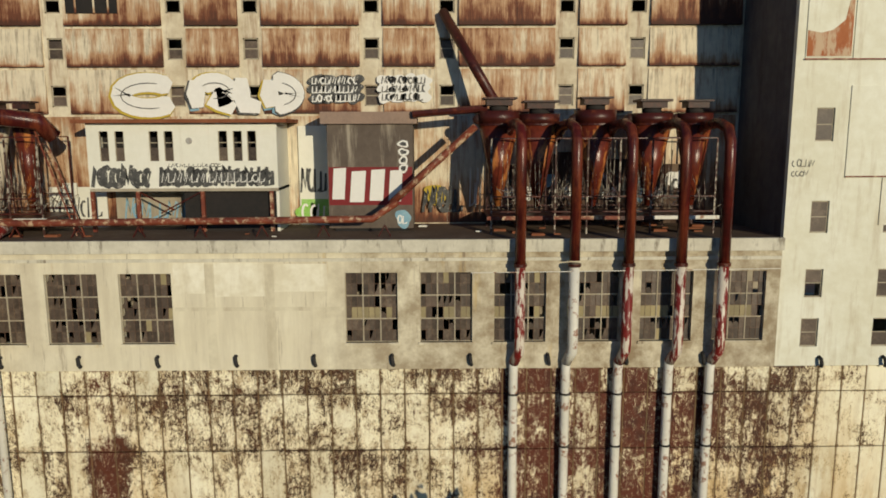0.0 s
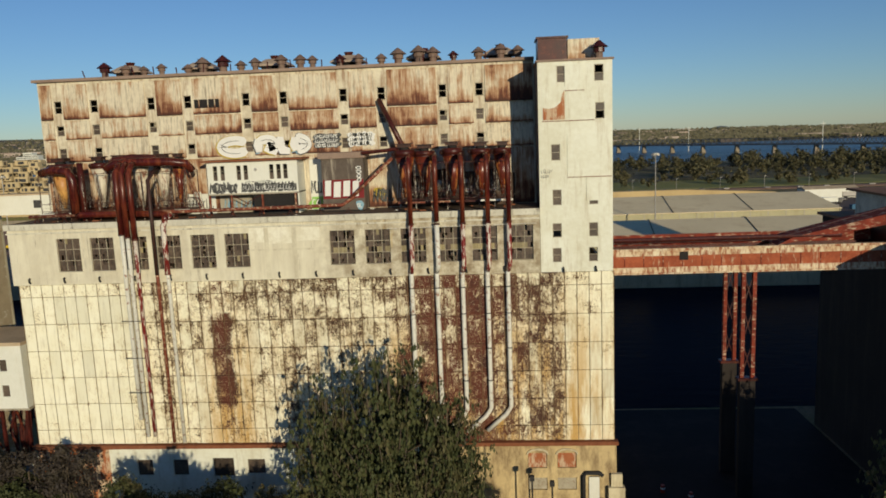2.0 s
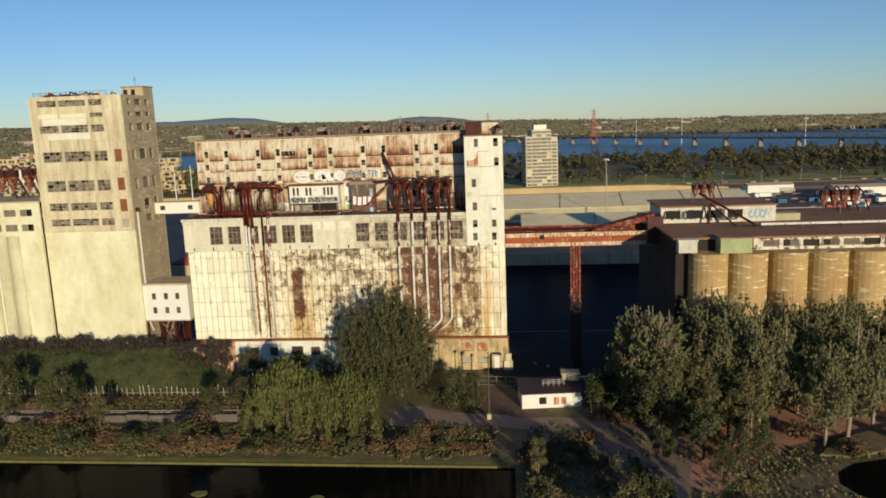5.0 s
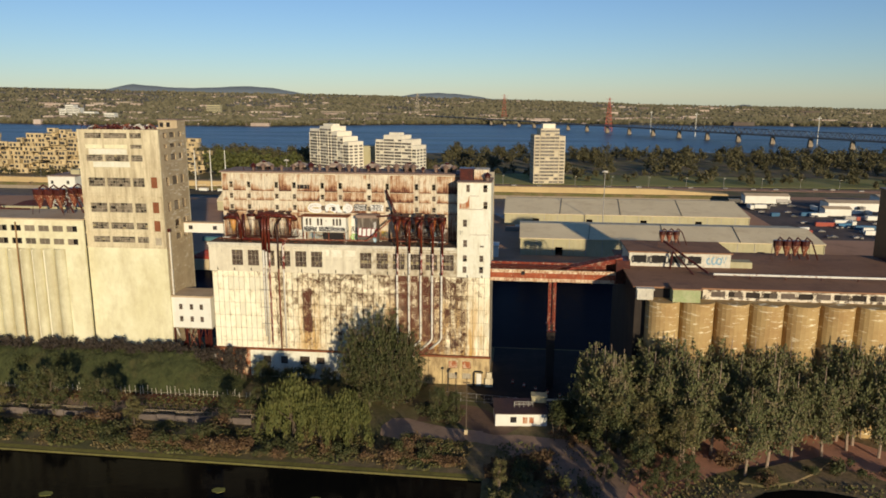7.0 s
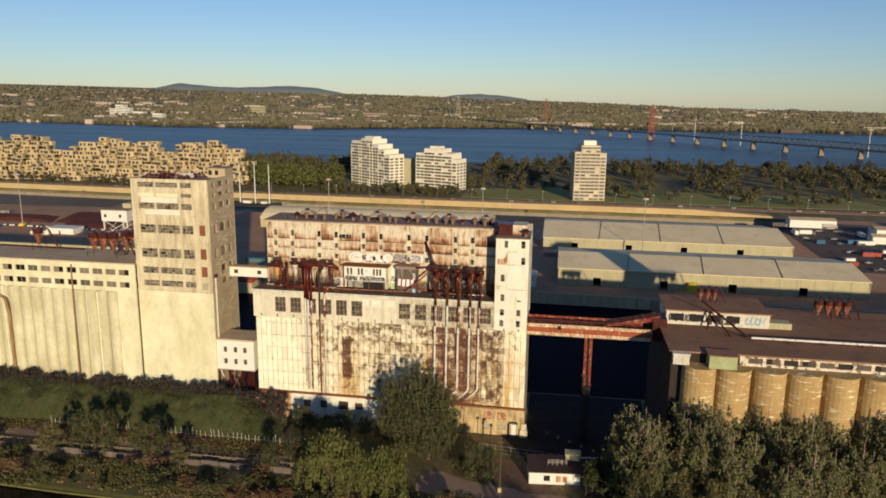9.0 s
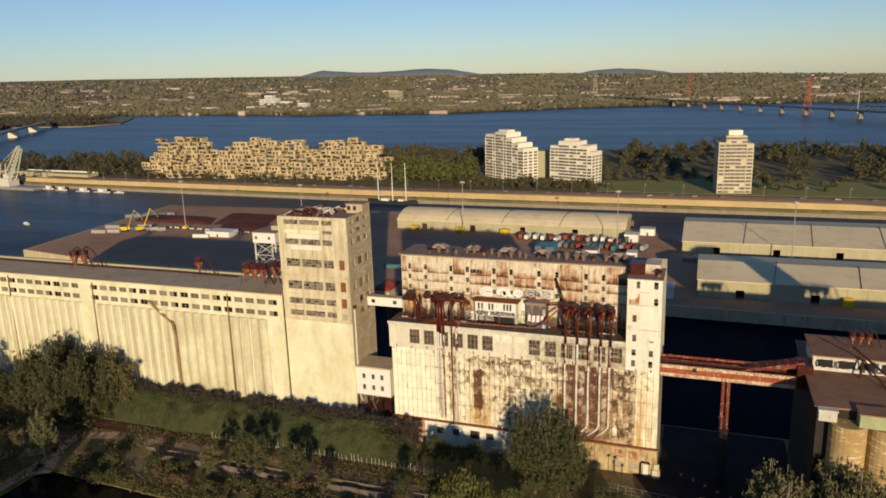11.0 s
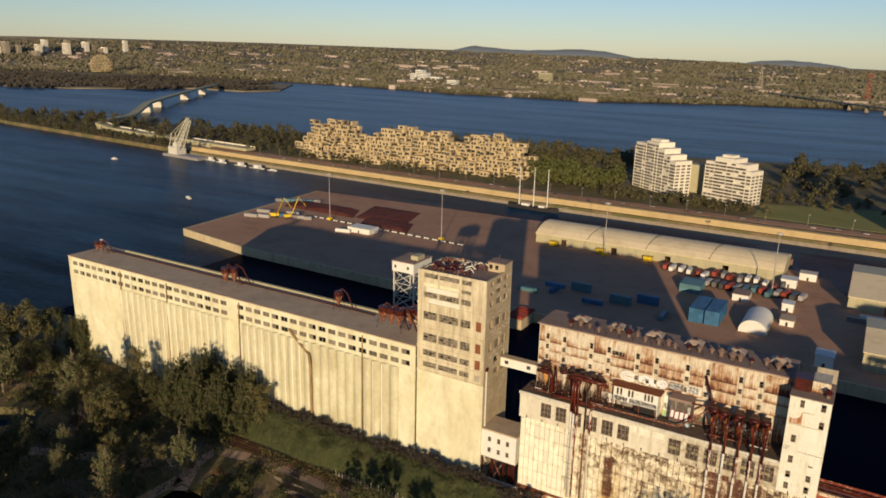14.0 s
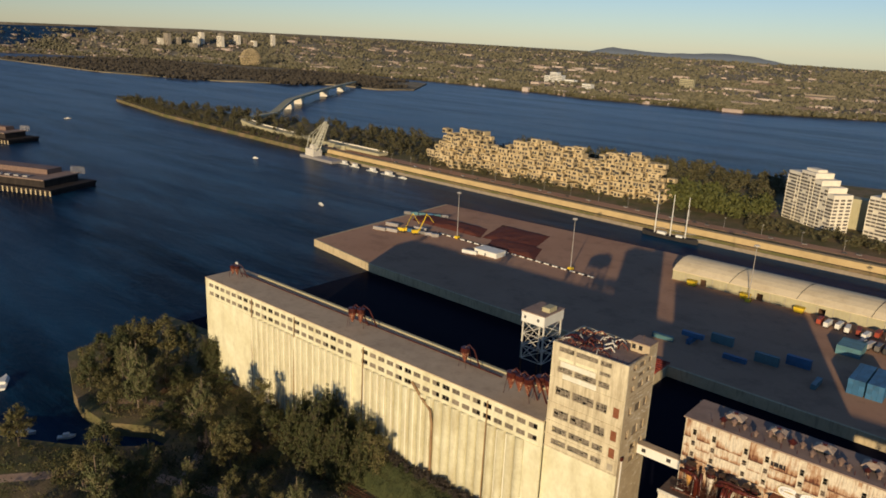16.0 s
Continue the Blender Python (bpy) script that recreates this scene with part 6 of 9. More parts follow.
part("roof_box", Geo().bevelbox(1.0, 4.6, -2.5, 3.0, ZH + 4.75, ZH + 6.6, 0.1), m_shedwall, hh)

# small white house on stilts in the gap
gap = thing("gantry_house", "small white house on steel legs between tower and elevator", "house", (0, 0, 0))
gh = [(x, x + 1.1, z, z + 1.7) for x in (-64.3, -61.0, -57.9) for z in (11.2, 15.0)]
part("wall", Geo().wall(-66.6, -54.4, 9.4, 18.8, 46.2, 46.5, gh), m_white, gap)
part("side", Geo().box(-54.7, -54.4, 46.5, 55.0, 9.4, 18.8), m_white, gap)
part("side", Geo().box(-66.6, -66.3, 46.5, 55, 9.4, 18.8), m_white, gap)
part("floor", Geo().box(-66.6, -54.4, 46.5, 55, 9.0, 9.4), m_grey_conc, gap)
part("back", Geo().box(-66.3, -54.7, 54.7, 55, 9.4, 18.8), m_grey_conc, gap)
part("roof", Geo().box(-66.9, -54.1, 45.9, 55.3, 18.8, 19.3), m_roof_pale, gap)
for q in gh:
    part("window", Geo().box(q[0], q[1], 46.35, 46.4, q[2], q[3]), m_pane, gap)
for x in (-66.2, -62.4, -58.6, -54.8):
    for y in (46.5, 54):
        part("leg", Geo().box(x - 0.2, x + 0.2, y - 0.2, y + 0.2, GROUND, 9.0), m_rust, gap)
part("brace", Geo().beam((-62.4, 46.5, 9), (-58.6, 46.5, 2), 0.18).beam((-58.6, 46.5, 9), (-62.4, 46.5, 2), 0.18), m_rust_light, gap)
for k in range(10):
    x = rnd.uniform(-64, -56)
    part("pipework", Geo().pipe([(x, rnd.uniform(47, 53), 9), (x + rnd.uniform(-1, 1), 49, 5), (x + rnd.uniform(-2, 2), 48, 0)], 0.2, 6), m_rust, gap)
part("plinth", Geo().box(-67, -53.4, 45.6, 46.1, GROUND, 2.2), m_white, gap)
walkway = thing("link_bridge", "white enclosed walkway between tower and elevator", "walkway", (0, 0, 0))
part("casing", Geo().box(-67.4, -51.8, 57.6, 60.0, 36.4, 39.4), m_white, walkway)
part("roof", Geo().box(-67.4, -51.8, 57.4, 60.2, 39.4, 39.6), m_roof_pale, walkway)
for x in (-65.0, -57.2):
    part("window", Geo().box(x, x + 1.3, 57.55, 57.6, 37.4, 38.6), m_window_far, walkway)

# ---- conveyor bridge and the low silo block beside it ----
m_conveyor = surface("red_conveyor_paint_flaking", (0.24, 0.045, 0.026), (0.13, 0.028, 0.018), (0.62, 0.5, 0.35), 0.75, 0.5, 2.5, (0.9, 0.9, 2.4), cut=(0.53, 0.66))
m_brownroof = surface("brown_gravel_roof", (0.33, 0.18, 0.105), (0.25, 0.135, 0.08), (0.13, 0.075, 0.05), 0.6, 0.06, 2.0)
# Near-black concrete; on the low block its colour carries the wall's shade.
m_dark_shaded = surface("dark_and_shaded_concrete", (0.04, 0.032, 0.027), (0.028, 0.023, 0.02), (0.08, 0.06, 0.045), 0.5, 0.15, 1.5, (0.6, 0.6, 0.06))
conv = thing("conveyor_bridge", "rusty red and white conveyor bridge on a tall steel trestle", "conveyor")
m_flake = surface("cream_flaking_girder_paint", (0.74, 0.64, 0.46), (0.55, 0.38, 0.22), (0.28, 0.085, 0.04), 0.95, 0.5, 3.5, (2.2, 2.2, 0.5), cut=(0.46, 0.60))
m_orange = surface("orange_red_girder_paint", (0.40, 0.11, 0.05), (0.24, 0.06, 0.03), (0.55, 0.40, 0.26), 0.8, 0.5, 3.0, (1.8, 1.8, 0.5), cut=(0.56, 0.68))
part("lower_girder", Geo().box(28.9, 64.5, 46.4, 46.7, 27.7, 29.2), m_orange, conv, "orange red girder web")
part("cover_strip", Geo().box(28.9, 64.5, 46.36, 46.7, 29.2, 29.9), m_flake, conv, "cream strip flaking to rust")
part("cover_strip", Geo().box(28.9, 64.5, 46.36, 46.7, 27.0, 27.7), m_flake, conv, "cream strip flaking to rust")
part("hatch", Geo().box(37.6, 38.7, 46.3, 46.36, 28.6, 29.7), m_dark, conv)
part("back_parapet", Geo().box(28.9, 64.5, 50.9, 51.0, 29.9, 31.4), m_conveyor, conv)
part("flange", Geo().box(28.9, 64.5, 46.1, 46.75, 29.9, 30.2).box(28.9, 64.5, 46.1, 46.75, 26.8, 27.0), m_flake, conv, "flaking white flange")
part("far_girder", Geo().box(28.9, 64.5, 50.6, 50.9, 27.0, 29.9), m_rust, conv)
part("deck", Geo().box(28.9, 64.5, 46.7, 50.6, 29.2, 29.6), m_conveyor, conv)
part("pipe", Geo().tube((28.9, 46.6, 31.3), (58.0, 46.6, 31.3), 0.3, n=8), m_rust, conv)
part("incline", Geo().add([(50, 46.35, 30.2), (65.5, 46.35, 32.8), (65.5, 46.35, 34.3), (52, 46.35, 31.2)] + [(50, 50.8, 30.2), (65.5, 50.8, 32.8), (65.5, 50.8, 34.3), (52, 50.8, 31.2)],
                          [(0, 1, 2, 3), (7, 6, 5, 4), (0, 4, 5, 1), (3, 2, 6, 7), (1, 5, 6, 2), (0, 3, 7, 4)]), m_conveyor, conv, "rising red and white end section")
for k in range(14):
    x = 30.5 + 2.5 * k
    part("stiffener", Geo().box(x - 0.05, x + 0.05, 46.34, 46.4, 27.7, 29.2), m_conveyor, conv)
for y in (46.9, 54.6):
    for x in (46.0, 47.4):
        part("leg", Geo().box(x - 0.24, x + 0.24, y - 0.28, y + 0.28, 12.3, 26.8), m_conveyor, conv)
    for n in range(3):
        z = 12.5 + 4.7 * n
        part("brace", Geo().beam((46.0, y, z), (47.4, y, z + 4.7), 0.12).beam((47.4, y, z), (46.0, y, z + 4.7), 0.12), m_rust, conv)
    part("foot", Geo().bevelbox(45.4, 48.0, y - 0.6, y + 0.6, 11.9, 12.3, 0.08), m_rust, conv)
    # pier added below the legs, the shade there put into its colour
    part("pier", Geo().box(45.7, 47.7, y - 0.5, y + 0.5, GROUND, 11.9), m_dark_shaded, conv, "added concrete pier under the trestle, dark with painted shade")
part("cross_beam", Geo().box(45.9, 47.5, 50.6, 55.0, 26.2, 27.0), m_rust, conv)
part("handrail", Geo().beam((29, 46.2, 31.0), (50, 46.2, 31.0), 0.06).beam((50, 46.2, 31.2), (65, 46.2, 35.2), 0.06), m_rust, conv)

m_hutpaint = surface("green_sprayed_block", (0.40, 0.42, 0.24), (0.30, 0.33, 0.17), (0.2, 0.34, 0.1), 0.6, 0.5, 2.0)
m_gallery = surface("broken_gallery_paint", (0.74, 0.68, 0.54), (0.58, 0.5, 0.38), (0.07, 0.045, 0.03), 0.95, 0.4, 2.0, (0.7, 0.7, 0.9), cut=(0.5, 0.56))
low = thing("low_silo_block", "brown concrete silo block with round bins and a flat roof", "building")
part("body", Geo().box(66.5, 330, 27.5, 72.0, GROUND, 30.9), m_dark_shaded, low, "concrete block behind the bins darkened for shade")
part("roof", Geo().box(65.8, 330, 26.8, 72.4, 30.9, 31.3), m_brownroof, low, "brown gravel roof with puddle stains")
m_bin = surface("tan_bin_concrete", (0.46, 0.33, 0.15), (0.36, 0.23, 0.10), (0.80, 0.72, 0.5), 0.95, 0.12, 1.2, (0.3, 0.3, 1.5), cut=(0.57, 0.64))
bin_mesh = Geo().tube((0, 0, GROUND), (0, 0, 28.0), 4.15, n=24)
bin_mesh.tube((0, 0, 28.0), (0, 0, 28.3), 4.3, n=24)
bin_mesh = bin_mesh.mesh("silo_bin")
bin_mesh.materials.append(m_bin)
for k in range(14):
    part("silo_bin", bin_mesh, None, low, "round tan bin with flaking pale patches", loc=(73.2 + 8.35 * k, 26.4, 0))
gh = [(68.2 + 4.2 * k, 71.6 + 4.2 * k, 28.9, 30.4) for k in range(42)]
part("gallery_wall", Geo().wall(83.0, 330, 28.3, 30.9, 27.2, 27.5, [q for q in gh if q[0] > 83.5]), m_gallery, low, "flaking white gallery wall")
for k, q in enumerate(gh):
    if q[0] > 83.5 and k % 3:
        w = part("window", Geo().box(q[0], q[1], 27.32, 27.4, q[2], q[2] + 0.1), m_frame, low)
        part("pane", Geo().box(q[0] + (k % 2) * 1.5, q[1], 27.34, 27.38, q[2] + 0.1, q[3]), m_pane, w)
part("parapet_hut", Geo().box(75.0, 81.6, 23.6, 28.5, 28.3, 31.5), m_hutpaint, low, "small block hut with green spray paint")
part("parapet_hut_roof", Geo().box(74.7, 81.9, 23.3, 28.8, 31.5, 31.8), m_brownroof, low)
part("parapet_hut", Geo().box(66.6, 70.5, 25.0, 27.5, 28.3, 30.8).box(66.4, 70.7, 24.8, 27.6, 30.8, 31.2), m_cornice, low)
part("penthouse", Geo().box(67.8, 95.5, 50.0, 64.0, 31.3, 35.2), m_cornice, low, "long roof penthouse with sprayed writing")
part("penthouse_roof", Geo().box(67.4, 95.9, 49.6, 66.4, 35.2, 35.55), m_brownroof, low)
part("penthouse", Geo().box(63.8, 67.6, 45.8, 52.5, 27.0, 33.6), m_rust, low, "dark head house where the conveyor ends")
part("penthouse", Geo().box(95.5, 101.5, 50.3, 54.0, 31.3, 33.0), m_shedwall, low)
scribble(low, 68.5, 79, 32.2, 34.6, 49.97, 400, m_ink, 0.25, 1.3)
scribble(low, 79, 88, 31.9, 34.8, 49.97, 401, m_ink, 0.4, 2.0)
scribble(low, 89, 95, 32.2, 34.6, 49.97, 402, m_graf_blue, 0.22, 1.5)
for k in range(4):
    part("opening", Geo().box(69 + 5.0 * k, 72.6 + 5.0 * k, 49.9, 49.96, 32.4, 34.4), m_dark, low)
part("roof_pipe", Geo().tube((88, 38, 32.3), (300, 38, 32.3), 0.3, n=8), m_pipe_white, low, "pale pipe along the roof")
for k in range(22):
    part("pipe_stand", Geo().box(88.2 + 9 * k, 88.5 + 9 * k, 37.85, 38.15, 31.3, 32.05), m_rust, low)
sp = thing("roof_spout", "long rusty spout leaning over the roof", "spout", (0, 0, 0), "low block spouts")
part("tube", Geo().tube((77, 50.0, 38.6), (87.0, 39.5, 32.2), 0.3, n=8), m_rust, sp)
part("leg", Geo().tube((78.6, 47, 31.3), (79.2, 47.6, 36.2), 0.25, n=6).tube((79.2, 47.6, 36.2), (83.6, 41, 31.3), 0.2, n=6), m_rust, sp)
roof_cyclone(80, 58, 35.55, 0.75, 3)
for x in (113, 118, 160, 166):
    roof_cyclone(x, 62, 31.3, 1.0 if x < 140 else 1.3, 2)
solo("dark_gallery_tower", Geo().box(143, 153.5, 61.3, 72.2, 31.3, 51.5).box(142.6, 153.9, 60.9, 72.4, 51.5, 52.0), m_rust, "dark rust sheeted gallery tower on the low block", "tower")

# ---- quay sheds ----
def shed(name, x0, x1, y0, y1, eave, ridge, label, arc=True, panels=18):
    s = thing(name, label, "shed", (0, 0, 0), "quay sheds")
    yc = (y0 + y1) / 2
    prof = [(y0 - 0.6, eave)]
    n = 8
    for i in range(1, n):
        t = i / n
        y = y0 + (y1 - y0) * t
        z = eave + (ridge - eave) * (math.sin(math.pi * t) ** 0.75 if arc else 1 - abs(2 * t - 1))
        prof.append((y, z))
    prof.append((y1 + 0.6, eave))
    under = [(y, z - 0.3) for y, z in prof[::-1]]
    part("roof", Geo().extrude_x(prof + under, x0 - 0.5, x1 + 0.5), m_shedroof, s, "dusty khaki sheet roof")
    part("gable_wall", Geo().extrude_x([(y0, GROUND), (y1, GROUND)] + [(y, z - 0.3) for y, z in prof[::-1]], x0, x0 + 0.3), m_shedwall, s)
    part("gable_wall", Geo().extrude_x([(y0, GROUND), (y1, GROUND)] + [(y, z - 0.3) for y, z in prof[::-1]], x1 - 0.3, x1), m_shedwall, s)
    doors = []
    step = (x1 - x0) / panels
    for k in range(panels):
        if k % 4 == 2:
            doors.append((x0 + step * k + 1.2, x0 + step * k + 5.2, GROUND, GROUND + 4.6))
    part("front_wall", Geo().wall(x0, x1, GROUND, eave, y0, y0 + 0.3, doors), m_shedwall, s, "dull yellow-green sheet wall")
    part("rear_wall", Geo().wall(x0, x1, GROUND, eave, y1 - 0.3, y1), m_shedwall, s)
    for k in range(panels + 1):
        part("pilaster", Geo().box(x0 + step * k - 0.12, x0 + step * k + 0.12, y0 - 0.2, y0, GROUND, eave - 0.3), m_steel, s)
    for k in range(1, 4):
        x = x0 + (x1 - x0) * k / 4
        gq = Geo()
        for (a, b), (c, d) in zip(prof[:6], prof[1:6]):
            gq.beam((x + 6 * (a - y0) / (y1 - y0) - 3, a, b + 0.15), (x + 6 * (c - y0) / (y1 - y0) - 3, c, d + 0.15), 0.22)
        part("cable_run", gq, m_black, s, "dark cable run over the roof")
    return s


shed("quay_shed", -184, -12, 357, 398, 2.2, 8.0, "long khaki arched quay shed with sheet walls")
shed("quay_shed", 27, 182, 322, 400, 3.0, 8.0, "long khaki gabled quay shed behind the first", False)
shed("quay_shed", 37.5, 192, 229, 283, 4.5, 8.0, "broad khaki gabled quay shed at the basin edge", False)

# ---- things on the quay ----
def light_mast(x, y, h=38):
    m = thing("light_mast", "tall slender quay floodlight mast on a yellow base", "light mast", (x, y, GROUND), "quay light masts")
    part("pole", Geo().tube((0, 0, 0), (0, 0, h), 0.38, 0.18, n=8), m_steel, m)
    part("crown", Geo().tube((0, 0, h), (0, 0, h + 0.5), 1.6, n=10), m_whitesteel, m)
    for k in range(6):
        t = k * math.pi / 3
        part("lamp", Geo().box(1.5 * math.cos(t) - 0.35, 1.5 * math.cos(t) + 0.35, 1.5 * math.sin(t) - 0.35, 1.5 * math.sin(t) + 0.35, h - 0.6, h), m_steel, m)
    part("base", Geo().bevelbox(-1.6, 1.6, -1.6, 1.6, 0, 2.0, 0.1), m_yellow, m)


for x, y in ((-355, 322), (-245, 319), (-128, 349), (-14, 325), (88, 300)):
    light_mast(x, y)

cont_mesh = {}


def container(x, y, z, mat, turn=0, length=12.2, label="corrugated steel shipping container on the quay"):
    key = (mat.name, length)
    c = thing("shipping_container", label, "container", (x, y, z), "quay containers", turn)
    if key not in cont_mesh:
        b = Geo()
        n = 20
        prof = []
        for i in range(n + 1):
            prof.append((-length / 2 + length * i / n, 0.06 if i % 2 else 0.0))
        vs = [(px, -1.22 + d, 0.15) for px, d in prof] + [(px, -1.22 + d, 2.55) for px, d in prof]
        b.add(vs, [(i, i + 1, n + 2 + i, n + 1 + i) for i in range(n)])
        b.add([(px, 1.22 - d, zz) for px, d, zz in [(p, d, 0.15) for p, d in prof] + [(p, d, 2.55) for p, d in prof]], [(i + 1, i, n + 1 + i, n + 2 + i) for i in range(n)])
        b.box(-length / 2, length / 2, -1.22, 1.22, 2.5, 2.6).box(-length / 2, length / 2, -1.22, 1.22, 0.0, 0.15)
        b.box(-length / 2 - 0.02, -length / 2 + 0.12, -1.22, 1.22, 0, 2.6).box(length / 2 - 0.12, length / 2 + 0.02, -1.22, 1.22, 0, 2.6)
        me = b.mesh("container_body")
        me.materials.append(mat)
        d = Geo().box(length / 2 + 0.02, length / 2 + 0.08, -1.15, -0.02, 0.1, 2.5).box(length / 2 + 0.02, length / 2 + 0.08, 0.02, 1.15, 0.1, 2.5).mesh("container_door")
        d.materials.append(mat)
        cont_mesh[key] = (me, d)
    part("body", cont_mesh[key][0], None, c)
    part("door", cont_mesh[key][1], None, c)
    return c


def truck(x, y, mat, turn, s=1.0):
    t = thing("lorry", "parked lorry with a box body", "lorry", (x, y, GROUND), "parked lorries", turn)
    part("cab", Geo().bevelbox(3.6, 5.6, -1.2, 1.2, 0.6, 3.0, 0.25), m_mixed, t)
    part("box", Geo().bevelbox(-5.5, 3.2, -1.25, 1.25, 1.1, 3.9, 0.08), mat, t)
    part("chassis", Geo().box(-5.5, 5.4, -1.0, 1.0, 0.55, 1.1), m_black, t)
    for wx in (-4.2, -3.0, 4.4):
        part("axle", Geo().tube((wx, -1.2, 0.5), (wx, -0.9, 0.5), 0.5, n=10).tube((wx, 0.9, 0.5), (wx, 1.2, 0.5), 0.5, n=10).tube((wx, -0.9, 0.5), (wx, 0.9, 0.5), 0.1, n=6), m_black, t, "axle with a pair of black wheels")


def car(x, y, turn):
    c = thing("car", "parked car with dusty paint", "car", (x, y, GROUND), "parked cars", turn)
    part("body", Geo().bevelbox(-2.2, 2.2, -0.88, 0.88, 0.3, 0.95, 0.12), m_mixed, c)
    part("cabin", Geo().add([(-1.4, -0.8, 0.95), (1.2, -0.8, 0.95), (1.2, 0.8, 0.95), (-1.4, 0.8, 0.95), (-1.0, -0.65, 1.45), (0.5, -0.65, 1.45), (0.5, 0.65, 1.45), (-1.0, 0.65, 1.45)],
                            [(4, 5, 6, 7), (0, 1, 5, 4), (1, 2, 6, 5), (2, 3, 7, 6), (3, 0, 4, 7)]), m_window_far, c)
    for wx in (-1.4, 1.4):
        part("axle", Geo().tube((wx, -0.9, 0.32), (wx, -0.7, 0.32), 0.32, n=8).tube((wx, 0.7, 0.32), (wx, 0.9, 0.32), 0.32, n=8).tube((wx, -0.7, 0.32), (wx, 0.7, 0.32), 0.06, n=6), m_black, c, "axle with a pair of black wheels")


# stacked blue units, tent hall, huts at the basin edge
for i in range(6):
    for j in range(4):
        for k in range(3):
            container(-45 + 2.5 * i + (0.8 if i > 2 else 0), 252 + 6.15 * j, GROUND + 2.6 * k, m_blue, 90, 6.06, "blue corrugated shipping container in a stack")
for i in range(6):
    for k in range(2):
        container(-57, 300 + 2.6 * i, GROUND + 2.6 * k, m_teal, 0, 12.2, "teal shipping container in a block")
for i in range(7):
    for k in range(2 if i % 3 else 1):
        container(-140 + 13.5 * i, 246 + (i % 3) * 9, GROUND + 2.6 * k, m_blue if i % 2 else m_teal, rnd.choice((0, 90, 0)), 12.2)
tent = thing("tent_hall", "white round-topped fabric hall", "tent", (-13.5, 262, GROUND))
prof = [(-7 * math.cos(math.pi * i / 12), 7.2 * math.sin(math.pi * i / 12) ** 0.8) for i in range(13)]
gq = Geo()
n = len(prof)
gq.add([(x, -13, z) for x, z in prof] + [(x, 13, z) for x, z in prof], [(i, i + 1, n + i + 1, n + i) for i in range(n - 1)] + [tuple(range(n))[::-1], tuple(range(n, 2 * n))])
part("canopy", gq, m_white, tent)
part("ground_rail", Geo().box(-7.2, -6.8, -13, 13, 0, 0.5).box(6.8, 7.2, -13, 13, 0, 0.5), m_yellow, tent)
for x, y, w, d, h, mm in ((0.5, 276, 7, 10, 3.2, m_roof_pale), (-2, 300, 6, 8, 4.5, m_white), (-28, 306, 9, 12, 4, m_roof_grey), (2, 372, 10, 8, 4.5, m_cornice), (-7, 350, 9, 10, 5, m_white), (22, 226, 8, 9, 6, m_white), (-308, 305, 21, 12, 3.8, m_white)):
    s = thing("quay_hut", "small flat-roofed quay hut", "hut", (x, y, GROUND), "quay huts")
    part("wall", Geo().box(-w / 2, w / 2, -d / 2, d / 2, 0, h), m_white, s)
    part("roof", Geo().box(-w / 2 - 0.3, w / 2 + 0.3, -d / 2 - 0.3, d / 2 + 0.3, h, h + 0.3), mm, s)
    part("door", Geo().box(-0.6, 0.6, -d / 2 - 0.06, -d / 2, 0, 2.2), m_window_far, s)
for x in (-168, -131.5, -97.5):
    b = thing("yellow_skip", "bright yellow steel skip by the shed wall", "skip", (x, 353, GROUND), "yellow skips")
    part("tub", Geo().add([(-2.6, -1.8, 0.2), (2.6, -1.8, 0.2), (2.6, 1.8, 0.2), (-2.6, 1.8, 0.2), (-3.2, -2.2, 3.6), (3.2, -2.2, 3.6), (3.2, 2.2, 3.6), (-3.2, 2.2, 3.6)],
                          [(3, 2, 1, 0), (0, 1, 5, 4), (1, 2, 6, 5), (2, 3, 7, 6), (3, 0, 4, 7), (4, 5, 6, 7)]), m_yellow, b)
    part("skid", Geo().box(-2.5, 2.5, -1.4, -1.1, 0, 0.2).box(-2.5, 2.5, 1.1, 1.4, 0, 0.2), m_black, b)
solo("pallet", Geo().bevelbox(104, 108.6, 225.8, 228.4, GROUND, GROUND + 4.8, 0.1), m_yellow, "bright yellow stack of pallets at the basin edge", "pallet stack")
for k in range(15):
    truck(-82 + 5.2 * k + rnd.uniform(-0.6, 0.6), 340 + rnd.uniform(-4, 5), rnd.choice((m_mixed, m_mixed, m_red, m_white)), 90 + rnd.uniform(-8, 8))
for k in range(14):
    truck(-55 + 4.5 * k, 322 + rnd.uniform(-3, 3), rnd.choice((m_mixed, m_red, m_mixed, m_teal)), 80 + rnd.uniform(-8, 8))
for k in range(10):
    container(34 + 14.5 * k, 300, GROUND, rnd.choice((m_blue, m_mixed, m_red, m_blue)), 0, 12.2)
for k in range(9):
    container(40 + 16 * k, 307, GROUND, rnd.choice((m_mixed, m_white, m_red, m_blue)), 0, 12.2)
for k in range(60):
    car(rnd.uniform(208, 330), rnd.choice((300, 318, 336, 352, 380, 398, 430)) + rnd.uniform(-1, 1), rnd.choice((0, 90)) + rnd.uniform(-4, 4))
for k in range(16):
    truck(rnd.uniform(205, 330), rnd.choice((290, 345, 365, 412, 445)) + rnd.uniform(-2, 2), rnd.choice((m_white, m_mixed, m_red)), rnd.choice((0, 90)))
